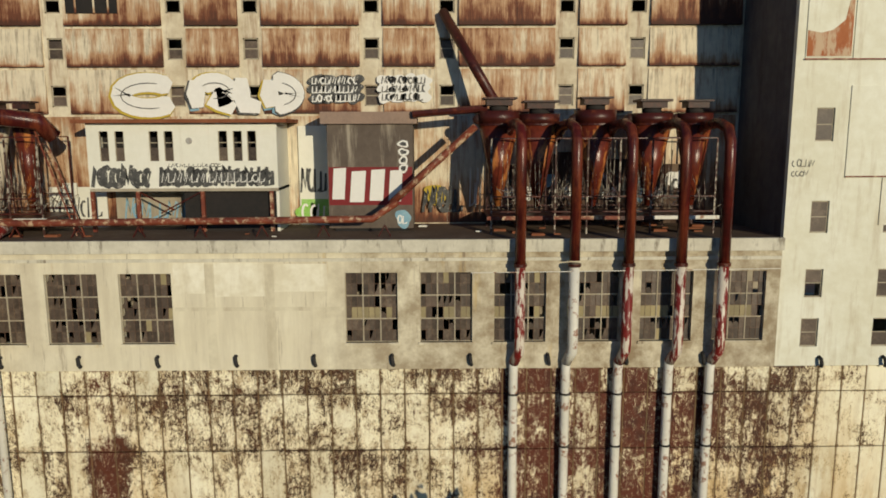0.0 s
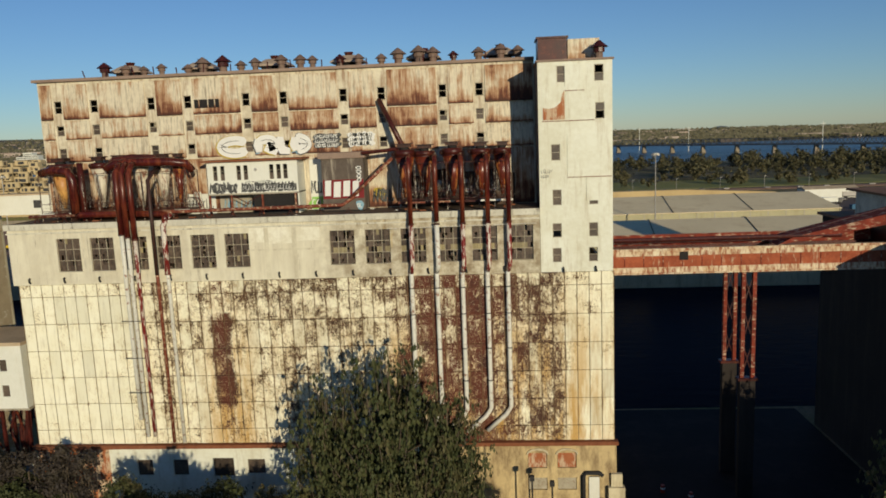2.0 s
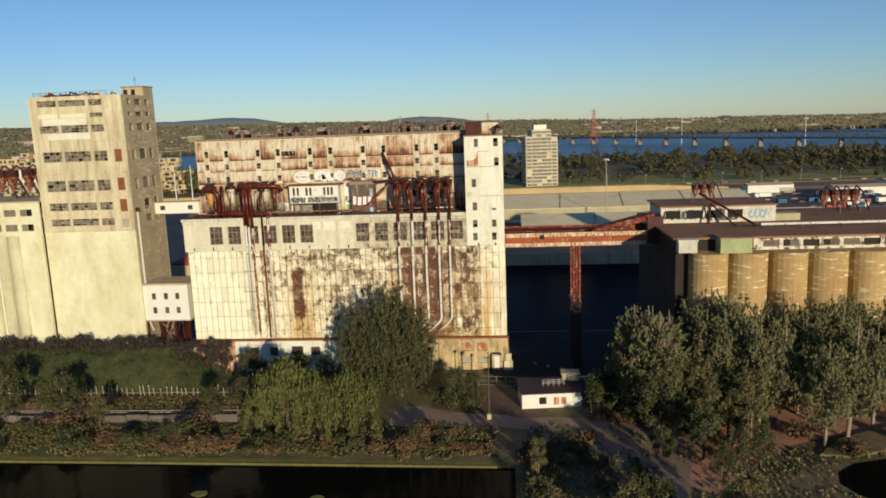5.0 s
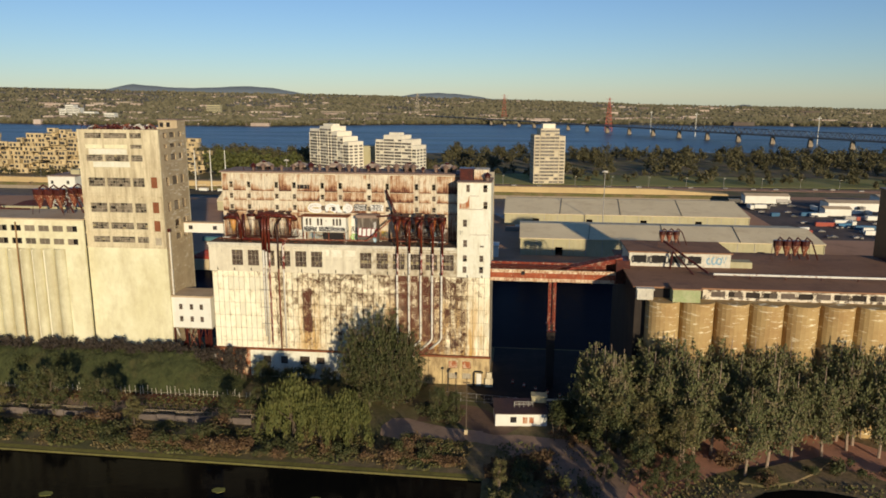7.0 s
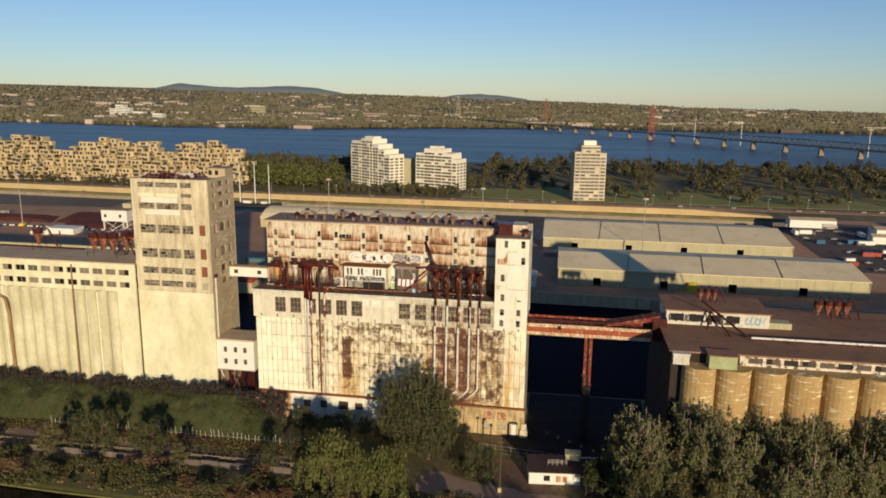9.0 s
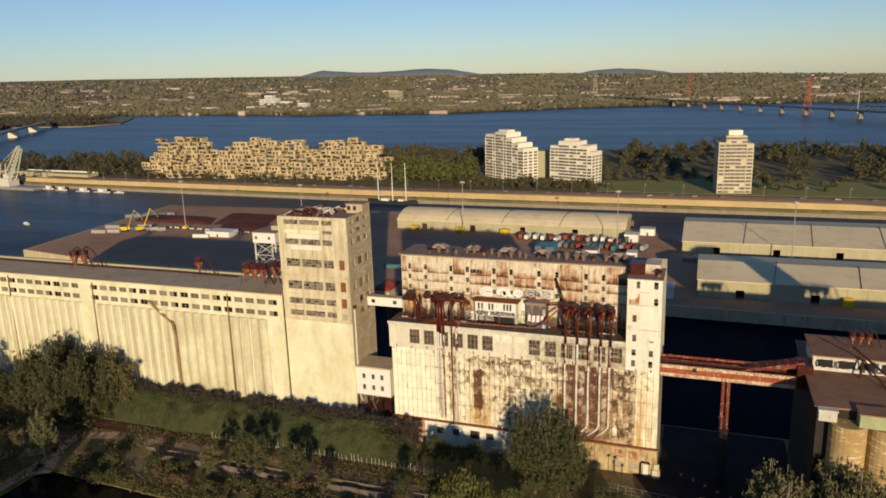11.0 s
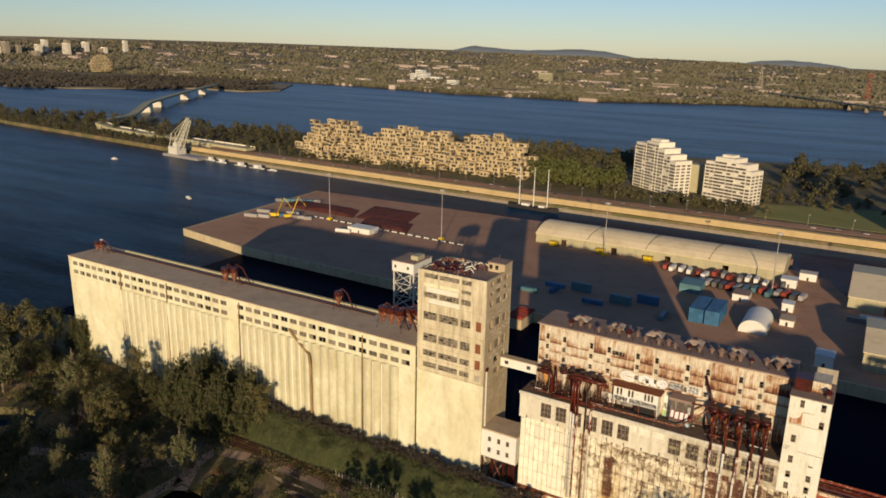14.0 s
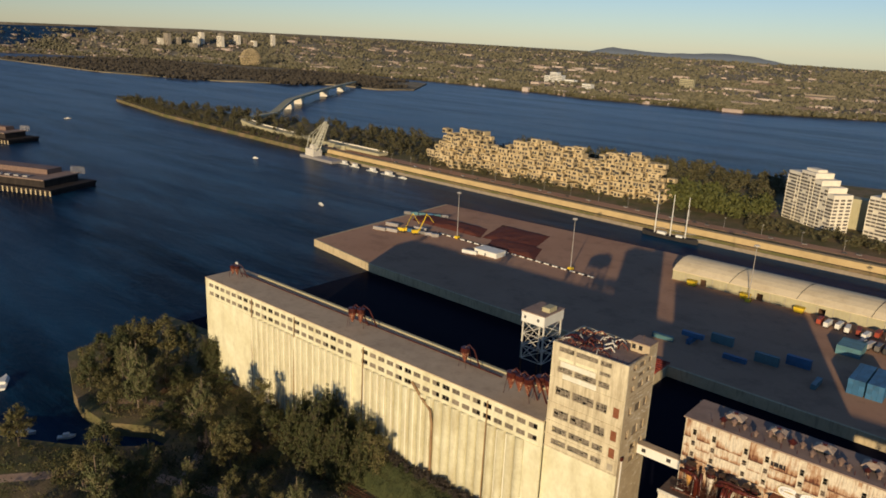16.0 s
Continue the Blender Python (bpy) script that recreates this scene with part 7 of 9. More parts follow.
land("yard", [(200, 292), (340, 292), (340, 470), (232, 470), (205, 420)], GROUND + 0.05, surface("oily_yard_asphalt", (0.15, 0.115, 0.095), (0.10, 0.08, 0.068), (0.24, 0.17, 0.13), 0.5, 0.05, 1.0), "dark oily asphalt lorry yard", bottom=GROUND - 1, category="yard")
for k in range(26):
    container(rnd.uniform(210, 335), rnd.uniform(300, 460), GROUND + 0.05, rnd.choice((m_mixed, m_white, m_white, m_blue, m_red)), rnd.choice((0, 90, 12)), rnd.choice((6.06, 12.2)))
for x, y, w, d, h in ((232, 452, 34, 12, 6), (285, 420, 40, 16, 6), (300, 370, 26, 14, 7), (340, 440, 60, 18, 8), (262, 392, 18, 10, 5)):
    s = thing("yard_shed", "low white industrial shed in the yard", "shed", (x, y, GROUND), "yard sheds")
    part("wall", Geo().box(-w / 2, w / 2, -d / 2, d / 2, 0, h), m_white, s)
    part("roof", Geo().extrude_x([(-d / 2 - 0.4, h), (0, h + 1.6), (d / 2 + 0.4, h)], -w / 2 - 0.4, w / 2 + 0.4), m_roof_pale, s)

# ore beds, barrier rows, cranes on the outer quay
for x0, x1, y0, y1 in ((-428, -350, 338, 366), (-350, -300, 340, 388), (-330, -283, 318, 350)):
    gq = Geo()
    nx, ny = 14, 8
    for i in range(nx + 1):
        for j in range(ny + 1):
            u, v = i / nx, j / ny
            z = GROUND + 0.05 + 2.2 * min(1, 6 * min(u, 1 - u, v, 1 - v)) * (0.85 + 0.3 * noise.noise((i * 0.7, j * 0.7, x0)))
            gq.v.append((x0 + (x1 - x0) * u + 14 * (0.5 - v), y0 + (y1 - y0) * v, z if 0 < i < nx and 0 < j < ny else GROUND))
    for i in range(nx):
        for j in range(ny):
            a = i * (ny + 1) + j
            gq.f.append((a, a + ny + 1, a + ny + 2, a + 1))
    solo("ore_bed", gq, m_red_ore, "flat red-brown bed of ore on the quay", "ore heap", "ore beds")
bar = Geo().bevelbox(-0.9, 0.9, -0.35, 0.35, 0, 0.9, 0.12).mesh("barrier")
bar.materials.append(m_white)
bar2 = bar.copy()
bar2.materials.clear()
bar2.materials.append(m_black)
for k in range(60):
    o = new("concrete_barrier", bar if k % 3 else bar2)
    o.location = (-375 + 2.55 * k, 322 - 0.13 * k, GROUND)
    o.rotation_euler = (0, 0, radians(-3 + rnd.uniform(-6, 6)))
    tagged(o, "white concrete barrier block in a row" if k % 3 else "black rubber barrier block in a row", "barrier", "barrier row")
for x, y, tn in ((-398, 302, 20), (-386, 306, 60)):
    c = thing("crawler_crane", "yellow crawler crane with a folded boom", "crane", (x, y, GROUND), "quay cranes", tn)
    part("track", Geo().bevelbox(-3.2, 3.2, -2.6, -1.6, 0, 1.1, 0.3), m_black, c)
    part("track", Geo().bevelbox(-3.2, 3.2, 1.6, 2.6, 0, 1.1, 0.3), m_black, c)
    part("house", Geo().bevelbox(-3.8, 2.0, -1.7, 1.7, 1.2, 3.6, 0.3), m_yellow, c)
    part("cab", Geo().bevelbox(2.0, 3.6, 0.2, 1.7, 1.2, 3.8, 0.2), m_yellow, c)
    gq = Geo().beam((2, -0.6, 2), (9, -0.6, 17), 0.28).beam((2, 0.6, 2), (9, 0.6, 17), 0.28).beam((9, 0, 17), (15, 0, 9), 0.3)
    for i in range(8):
        gq.beam((2 + 0.87 * i, -0.6, 2 + 1.87 * i), (2.87 + 0.87 * i, 0.6, 3.87 + 1.87 * i), 0.12)
    part("boom", gq, m_yellow, c)
for k, (x, y, l) in enumerate(((-320, 295, 12), (-415, 292, 9), (-405, 296, 9), (-392, 318, 11), (-418, 310, 14))):
    container(x, y, GROUND, m_white if k < 1 else m_mixed, 12, 12.2, "white container on the outer quay")
for k in range(12):
    container(-440 + 4 * k * 1.6, 352 + 3.2 * k if k < 6 else 300 + k, GROUND, rnd.choice((m_mixed, m_teal, m_blue)), 40, 6.06)
# mole head in the basin
mole = thing("mole_head", "tan concrete mooring block with red steel deck", "mooring block", (-127, 208, WATER - 3))
part("block", Geo().bevelbox(-5, 5, -10, 10, 0, 8.6, 0.3), m_quaywall, mole)
part("deck_rack", Geo().box(-4.6, 4.6, -9, 9, 8.6, 9.4), m_red, mole)
for k in range(7):
    part("bar", Geo().box(-4.8, 4.8, -8.6 + 2.6 * k, -8.0 + 2.6 * k, 9.4, 10.0), m_red, mole)

# ---- foreground: canal, paths, cabin, fences ----
solo("canal_water", Geo().add([(-151.6, -700, GROUND - 0.4), (30.2, -700, GROUND - 0.4), (30.2, -8.45, GROUND - 0.4), (-30, -7.25, GROUND - 0.4), (-85, -6.35, GROUND - 0.4), (-151.6, -3.0, GROUND - 0.4)], [(0, 1, 2, 3, 4, 5)]), m_canal,
     "still black canal water", "water", kind="structure")
m_lily = surface("yellow_lily_mat", (0.2, 0.2, 0.06), (0.14, 0.15, 0.04), None)
for x, y in ((-26, -18.5), (-4.5, -20), (-62, -24)):
    vs = [(x + 1.5 * math.cos(t * 0.5236) * (0.8 + 0.3 * rnd.random()), y + 1.1 * math.sin(t * 0.5236) * (0.8 + 0.3 * rnd.random())) for t in range(12)]
    solo("weed_patch", Geo().prism(vs, GROUND - 0.4, GROUND - 0.3), m_lily, "floating yellow-green weed patch on the canal", "weed", "weed patches")

m_redpath = surface("red_brown_dirt", (0.56, 0.28, 0.18), (0.44, 0.215, 0.14), (0.26, 0.15, 0.09), 0.5, 0.08, 1.5)
m_track = surface("trodden_cabin_track", (0.37, 0.255, 0.18), (0.28, 0.19, 0.135), (0.16, 0.115, 0.08), 0.6, 0.1, 2.0)
# Yard asphalt near black: the shade beside the elevator is put into its colour.
m_yard_shade = surface("shade_dark_yard_asphalt", (0.022, 0.019, 0.019), (0.014, 0.0125, 0.013), (0.045, 0.036, 0.03), 0.5, 0.08, 1.0)


def strip(name, pts, w, material, label, category, z=GROUND + 0.03):
    """A flat ribbon of ground along a line."""
    g0 = Geo()
    for k, (x, y) in enumerate(pts):
        a, b = pts[max(k - 1, 0)], pts[min(k + 1, len(pts) - 1)]
        d = Vector((b[0] - a[0], b[1] - a[1])).normalized()
        ww = w * (0.9 + 0.2 * noise.noise((x * 0.1, y * 0.1, 3)))
        g0.v += [(x - d.y * ww / 2, y + d.x * ww / 2, z), (x + d.y * ww / 2, y - d.x * ww / 2, z)]
    g0.f = [(2 * i, 2 * i + 1, 2 * i + 3, 2 * i + 2) for i in range(len(pts) - 1)]
    return solo(name, g0, material, label, category, kind="structure")


strip("path", [(4, 17), (10, 15), (18, 13.5), (26, 13), (34, 10), (40, 3), (46, -6), (50, -20), (52, -60)], 6.5, m_track, "worn dirt path by the cabin", "path")
land("path", [(3.5, 10.5), (3, 16), (5, 20.5), (9, 21), (13, 19), (20, 16.5), (29, 15.5), (29, 9.5), (20, 8.8), (10, 8.6)], GROUND + 0.045, m_track, "bare pinkish dirt clearing by the bank", bottom=GROUND - 0.5, category="path")
land("path", [(30, 13.5), (38, 14.5), (50, 13), (60, 9), (65, 2), (60, -14), (56, -34), (54.5, -58), (50, -58), (47.5, -34), (45, -13), (41.5, 0), (36, 7)][::-1], GROUND + 0.04, m_track, "worn dirt track before the cabin", bottom=GROUND - 0.5, category="path")
land("grass_mound", [(86, -4), (91, -5), (98, -2.5), (105, 3), (110.5, 9), (108, 10), (99, 6), (92, 2.5)], GROUND + 0.5, m_ground, "low grassy rise under the trees", bottom=GROUND - 0.5)
land("pond", [(88 + 15 * math.cos(k * 0.449) + 12, -14.5 + 9.5 * math.sin(k * 0.449)) for k in range(14)], GROUND + 0.06, m_canal, "still black pond at the edge of the wood", bottom=GROUND - 0.5, category="water")
strip("path", [(58, -14), (68, -2), (78, 7), (88, 11), (98, 14), (108, 16.5), (116, 13), (124, 6), (140, -4), (160, -10)], 17.0, m_redpath, "reddish dirt path round the wood", "path")
strip("path", [(-150, -6), (-158, 8), (-158, 18), (-140, 22), (-120, 22.5), (-90, 22), (-60, 20), (-36, 18.5), (-20, 18)], 6.0, m_path, "gravel path along the rail line", "path")
strip("path", [(-158, 8), (-175, -2), (-200, -12), (-218, -20), (-240, -42), (-268, -80)], 6.0, m_path, "dirt path through the wood", "path")
strip("path", [(-206, -10), (-220, 6), (-240, 16), (-262, 12), (-282, -4)], 5.0, m_path, "dirt path through the wood", "path", GROUND + 0.05)
strip("path", [(-155, -1), (-156, -30), (-157, -80), (-157, -300)], 5.0, m_path, "tan dirt path beside the canal basin", "path")
# outline follows the edge of the shade painted dark
land("yard", [(23, 45), (29.5, 33), (34, 23.5), (46, 23.5), (55, 18), (66, 22), (66, 79), (29.5, 79), (29.5, 45)], GROUND + 0.02, m_yard_shade, "dark asphalt yard beside the elevator", bottom=GROUND - 0.5, category="yard")
m_dirt = surface("trodden_brown_dirt", (0.20, 0.125, 0.085), (0.14, 0.09, 0.062), (0.08, 0.055, 0.04), 0.6, 0.12, 1.5)
strip("yard", [(12, 26), (24, 25), (36, 16)], 13, m_dirt, "trodden brown dirt yard in front of the elevator", "yard", GROUND + 0.015)
strip("yard", [(30, 60), (66, 60)], 34, m_yard_shade, "dark asphalt yard beside the elevator", "yard", GROUND + 0.04)
strip("verge", [(-148, -1.6), (-100, -4.3), (-70, -5.4), (-30, -6.0), (28, -7.2)], 1.7, surface("mown_bank_grass", (0.27, 0.24, 0.06), (0.17, 0.15, 0.04), (0.12, 0.09, 0.035), 0.8, 0.35, 2.0), "sunlit grass verge on the canal bank", "verge")
for yy, nm in ((24.2, 0), (27.2, 1)):
    rl = thing("railway_track", "old railway track in weeds", "track", (0, 0, 0), "railway tracks")
    part("rail", Geo().box(-185, -20, yy - 0.72, yy - 0.65, GROUND + 0.15, GROUND + 0.3), m_rust, rl)
    part("rail", Geo().box(-185, -20, yy + 0.65, yy + 0.72, GROUND + 0.15, GROUND + 0.3), m_rust, rl)
    me = Geo().box(-0.13, 0.13, -1.25, 1.25, 0, 0.15).mesh("sleeper")
    me.materials.append(m_brownboard)
    for k in range(110):
        part("sleeper", me, None, rl, loc=(-184.5 + 1.5 * k, yy, GROUND))
# low concrete wall and post fence by the rails
m_soot2 = surface("sooty_stained_concrete", (0.17, 0.14, 0.12), (0.11, 0.09, 0.08), (0.26, 0.2, 0.15), 0.5, 0.3, 2.0)
lw = thing("retaining_wall", "low stained concrete retaining wall", "wall")
for k in range(18):
    part("slab", Geo().bevelbox(-122 + 5.1 * k, -117.1 + 5.1 * k, 12.0 + 0.02 * k, 12.5 + 0.02 * k, GROUND, GROUND + 1.5 + 0.2 * (k % 2), 0.05), m_soot2, lw)
fn = thing("rail_fence", "weathered wooden post and rail fence along the track", "fence")
for k in range(44):
    x = -128 + 2.4 * k
    part("post", Geo().box(x - 0.09, x + 0.09, 15.4, 15.58, GROUND, GROUND + 1.6), m_bark, fn)
for z in (0.6, 1.05, 1.45):
    part("rail", Geo().box(-128, -24.8, 15.36, 15.42, GROUND + z - 0.08, GROUND + z + 0.08), m_stone, fn)
stakes = thing("stake_row", "row of pale stakes under the shrub trees", "stakes")
for k in range(60):
    x = -112 + 1.35 * k + rnd.uniform(-0.4, 0.4)
    part("stake", Geo().beam((x, 27.9, GROUND), (x + rnd.uniform(-0.2, 0.2), 27.9, GROUND + rnd.uniform(1.8, 3.0)), 0.09), m_cornice, stakes)
part("rail", Geo().box(-112, -32, 27.85, 27.95, GROUND + 0.9, GROUND + 1.0), m_stone, stakes)

cabin = thing("site_cabin", "low white cabin with a rusty roof and roof rack", "cabin", (38.2, 22.6, GROUND), "", 6)
wh = [(-2.8, -1.2, 0.9, 2.5), (0.4, 1.6, 0.7, 2.4), (2.0, 3.2, 0.7, 2.4)]
part("front_wall", Geo().wall(-6.6, 6.6, 0, 3.4, -3.0, -2.8, wh), m_white, cabin)
part("side_wall", Geo().box(-6.6, -6.4, -2.8, 4.4, 0, 3.4), m_white, cabin)
part("side_wall", Geo().box(6.4, 6.6, -2.8, 4.4, 0, 3.4), m_white, cabin)
part("rear_wall", Geo().box(-6.4, 6.4, 4.2, 4.4, 0, 3.4), m_white, cabin)
part("roof", Geo().extrude_x([(-3.5, 3.4), (-3.4, 3.6), (4.9, 4.3), (4.9, 4.1)], -6.9, 6.9), m_rustdark, cabin, "shallow dark rust roof")
for q in wh:
    part("shutter", Geo().box(q[0], q[1], -2.9, -2.85, q[2], q[3]), m_rustpatch if q[0] > 0 else m_dark, cabin)
part("interior", Geo().box(-6.4, 6.4, -2.6, -2.5, 0, 3.4), m_dark, cabin)
for x in (-1.5, -0.3, 0.9, 2.1, 3.3):
    part("rack_post", Geo().beam((x, 0, 3.8), (x, 0, 5.4), 0.07), m_whitesteel, cabin)
for z in (4.6, 5.0, 5.4):
    part("rack_rail", Geo().beam((-1.6, 0, z), (3.4, 0, z), 0.06), m_whitesteel, cabin)
solo("machine_cab", Geo().bevelbox(41.2, 45.0, 25.5, 28.2, GROUND, GROUND + 5.6, 0.25).box(41.0, 45.2, 25.3, 28.4, GROUND + 5.6, GROUND + 5.85), m_shedwall, "tan machine cab parked behind the cabin", "machine")
boom = thing("white_boom", "long pale pole boom beside the cabin", "boom", (0, 0, 0))
part("pole", Geo().tube((44.5, 26.8, -0.4), (52, 27.5, -0.2), 0.22, n=6), m_white, boom)
part("stand", Geo().tube((51.5, 27.4, GROUND), (51.5, 27.4, -0.3), 0.15, n=6), m_steel, boom)
fence = thing("mesh_fence", "galvanised mesh fence round the elevator yard", "fence")
for k in range(18):
    x = 13 + 2.2 * k
    if 22 < x < 25:
        continue
    part("post", Geo().tube((x, 34.5 - 0.25 * k, GROUND), (x, 34.5 - 0.25 * k, GROUND + 2.6), 0.06, n=6), m_steel, fence)
part("rail", Geo().tube((13, 34.5, GROUND + 2.5), (50, 30.2, GROUND + 2.5), 0.04, n=5).tube((13, 34.5, GROUND + 0.4), (50, 30.2, GROUND + 0.4), 0.04, n=5).tube((13, 34.5, GROUND + 1.4), (50, 30.2, GROUND + 1.4), 0.03, n=5), m_steel, fence)
pole = thing("utility_pole", "slim utility pole with a concrete foot", "pole", (24.8, 13.5, GROUND))
part("shaft", Geo().tube((0, 0, 0), (0.1, 0, 15), 0.16, 0.1, n=8), m_bark, pole)
part("foot", Geo().bevelbox(-0.45, 0.45, -0.45, 0.45, 0, 1.2, 0.08), m_quaywall, pole)
part("arm", Geo().box(-0.9, 0.9, -0.06, 0.06, 13.6, 13.8), m_bark, pole)
for x, y in ((17.5, 40.5), (20, 39)):
    s = thing("yard_lamp", "old dark lamp post before the elevator", "lamp post", (x, y, GROUND), "yard lamps")
    part("post", Geo().tube((0, 0, 0), (0, 0, 5.6), 0.12, n=6), m_black, s)
    part("head", Geo().bevelbox(-0.3, 0.3, -0.3, 0.3, 5.6, 6.3, 0.1), m_black, s)
for k in range(5):
    cc = thing("traffic_drum", "red and white warning drum in the yard", "drum", (36 + 3.3 * k, 48 - 2.2 * k, GROUND + 0.05), "traffic drums")
    part("body", Geo().tube((0, 0, 0), (0, 0, 1.1), 0.35, 0.28, n=8), m_red, cc)
    part("band", Geo().tube((0, 0, 0.5), (0, 0, 0.75), 0.34, 0.33, n=8), m_white, cc)

# ---- trees and shrubs ----
def leaves(centres, radii, count, size, seed, squash=1.0, droop=0.0):
    """Leaf clumps as small bent quads over a set of lobes; vertices and faces as arrays."""
    r = np.random.RandomState(seed)
    centres, radii = np.array(centres, float), np.array(radii, float)
    vol = radii.prod(axis=1) ** (2 / 3)
    pick = r.choice(len(centres), count, p=vol / vol.sum())
    d = r.normal(size=(count, 3))
    d /= np.linalg.norm(d, axis=1)[:, None]
    rad = np.where(r.uniform(size=count) < 0.8, r.uniform(0.3, 1.0, count), r.uniform(0.9, 1.6, count))
    p = centres[pick] + d * radii[pick] * rad[:, None]
    n = d + r.normal(scale=0.55, size=(count, 3)) + np.array((0, 0, 0.25))
    n /= np.linalg.norm(n, axis=1)[:, None]
    u = np.cross(n, r.normal(size=(count, 3)))
    if droop:
        u = np.tile(np.array((0, 0, 1.0)), (count, 1)) + r.normal(scale=0.12, size=(count, 3))
    u /= np.linalg.norm(u, axis=1)[:, None]
    w = np.cross(n, u)
    w /= np.linalg.norm(w, axis=1)[:, None]
    s = size * r.uniform(0.6, 1.35, (count, 1))
    a = s * (1.0 + droop)
    quad = np.stack([p - u * a, p + w * s * 0.55 + n * s * 0.12, p + u * a, p - w * s * 0.55 + n * s * 0.12], axis=1)
    return quad.reshape(-1, 3)


def leaf_mesh(name, verts, material):
    me = bpy.data.meshes.new(name)
    n = len(verts) // 4
    me.from_pydata([tuple(v) for v in verts], [], [(4 * i, 4 * i + 1, 4 * i + 2, 4 * i + 3) for i in range(n)])
    me.materials.append(material)
    return me


def rising_plume(trunk, cs, rs, r, a, z, reach, rise, fat, lean=0.0):
    """One ascending limb that ends in a tapering plume of leaf clumps."""
    ca, sa = math.cos(a), math.sin(a)
    tip = Vector((lean + reach * ca, reach * sa, z + rise))
    foot = Vector((lean * 0.8, 0, z))
    bend = Vector((lean + reach * 0.72 * ca, reach * 0.72 * sa, z + rise * 0.38))
    trunk.tube(tuple(foot), tuple(bend), 0.11, 0.07, 4, False).tube(tuple(bend), tuple(tip), 0.07, 0.02, 4, False)
    for f in (0.3, 0.62, 1.0):
        c = foot.lerp(bend, f * 1.6) if f < 0.6 else bend.lerp(tip, (f - 0.45) / 0.55)
        q = fat * (1.3 - 0.72 * f) * r.uniform(0.75, 1.25)
        cs.append(tuple(c + Vector((r.uniform(-0.3, 0.3), r.uniform(-0.3, 0.3), 0))))
        rs.append((q, q, q * r.uniform(1.0, 1.5)))


def tree_kind(kind, seed):
    """Trunk and crown of one kind, height about 1 unit = 1 m, root at the origin."""
    r = random.Random(seed)
    trunk = Geo()
    cs, rs = [], []
    if kind == "poplar":
        h, sp = 30.0, 8.2
        trunk.tube((0, 0, -0.3), (0.2, 0, 9), 0.55, 0.38, 8).tube((0.2, 0, 9), (-0.2, 0.2, 25), 0.38, 0.08, 7)
        for k in range(84):
            t = k / 83
            rising_plume(trunk, cs, rs, r, k * 2.4 + r.uniform(-0.4, 0.4), 1.5 + 17.5 * t, 7.9 * (1 - 0.62 * t * t) * r.uniform(0.5, 1.0), r.uniform(4.5, 8.5), 1.15)
        for k in range(7):
            rising_plume(trunk, cs, rs, r, k * 2.4, r.uniform(16.5, 19.5), r.uniform(1.0, 4.2), r.uniform(6.0, 9.0), 0.8)
        return trunk, leaves(cs, rs, 10000, 0.26, seed, droop=0.35), m_leaf
    if kind == "stand":
        lean = r.uniform(-0.8, 0.8)
        trunk.tube((0, 0, -0.3), (lean, 0.2, 12), 0.3, 0.22, 7).tube((lean, 0.2, 12), (lean * 1.3, 0.3, 25), 0.22, 0.05, 6)
        for k in range(30):
            t = k / 29
            rising_plume(trunk, cs, rs, r, k * 2.4 + r.uniform(-0.4, 0.4), 4.5 + 14.0 * t, 5.4 * (1 - 0.6 * t * t) * r.uniform(0.5, 1.0), r.uniform(2.5, 6.0), 1.15, lean)
        return trunk, leaves(cs, rs, 4300, 0.26, seed, droop=0.3), m_leaf_stand
    if kind == "maple":
        trunk.tube((0, 0, -0.3), (0.1, 0.1, 5), 0.4, 0.3, 7)
        for k in range(30):
            a = k * 2.4 + r.uniform(-0.5, 0.5)
            t = k / 29
            d = (1.2 + 3.6 * math.sin(math.pi * (0.22 + 0.72 * t))) * r.uniform(0.45, 1.05)
            c = (d * math.cos(a), d * math.sin(a), 4.6 + 9.4 * t + r.uniform(-0.9, 0.9))
            q = r.uniform(0.8, 1.75)
            cs.append(c)
            rs.append((q, q, q * r.uniform(0.8, 1.15)))
            if k % 2:
                trunk.tube((0, 0, max(2.5, c[2] - 4.5)), c, 0.12, 0.03, 4, False)
        return trunk, leaves(cs, rs, 3400, 0.32, seed), m_leaf
    if kind == "willow":
        trunk.tube((0, 0, -0.3), (0.2, 0, 4.5), 0.6, 0.45, 7)
        for k in range(15):
            a = k * 2.4
            d = 0.6 + 5.2 * (k / 14) + r.uniform(-0.5, 0.5)
            c = (d * math.cos(a), d * math.sin(a), 14.2 - 0.75 * d - r.uniform(0, 2.2))
            cs.append(c); rs.append((1.9, 1.9, 1.5))
            trunk.tube((0, 0, 4), c, 0.18, 0.06, 5, False)
            for n in range(1, 4):
                q = 1 + 0.09 * n
                z = c[2] - 2.1 * n
                if z > 1.5 and r.random() < 0.85:
                    cs.append((c[0] * q + r.uniform(-0.5, 0.5), c[1] * q + r.uniform(-0.5, 0.5), z)); rs.append((1.5 - 0.2 * n, 1.5 - 0.2 * n, 1.7))
        return trunk, leaves(cs, rs, 6500, 0.28, seed, droop=0.75), m_leaf_willow
    if kind == "thin":
        for k in range(3):
            x = r.uniform(-1.2, 1.2)
            trunk.tube((x, r.uniform(-1, 1), -0.3), (x * 2, r.uniform(-1.5, 1.5), 15), 0.2, 0.05, 6)
        for k in range(12):
            a = k * 2.4
            d = r.uniform(0.8, 3.4)
            cs.append((d * math.cos(a), d * math.sin(a), 6.5 + k * 0.95)); rs.append((1.5, 1.5, 1.6))
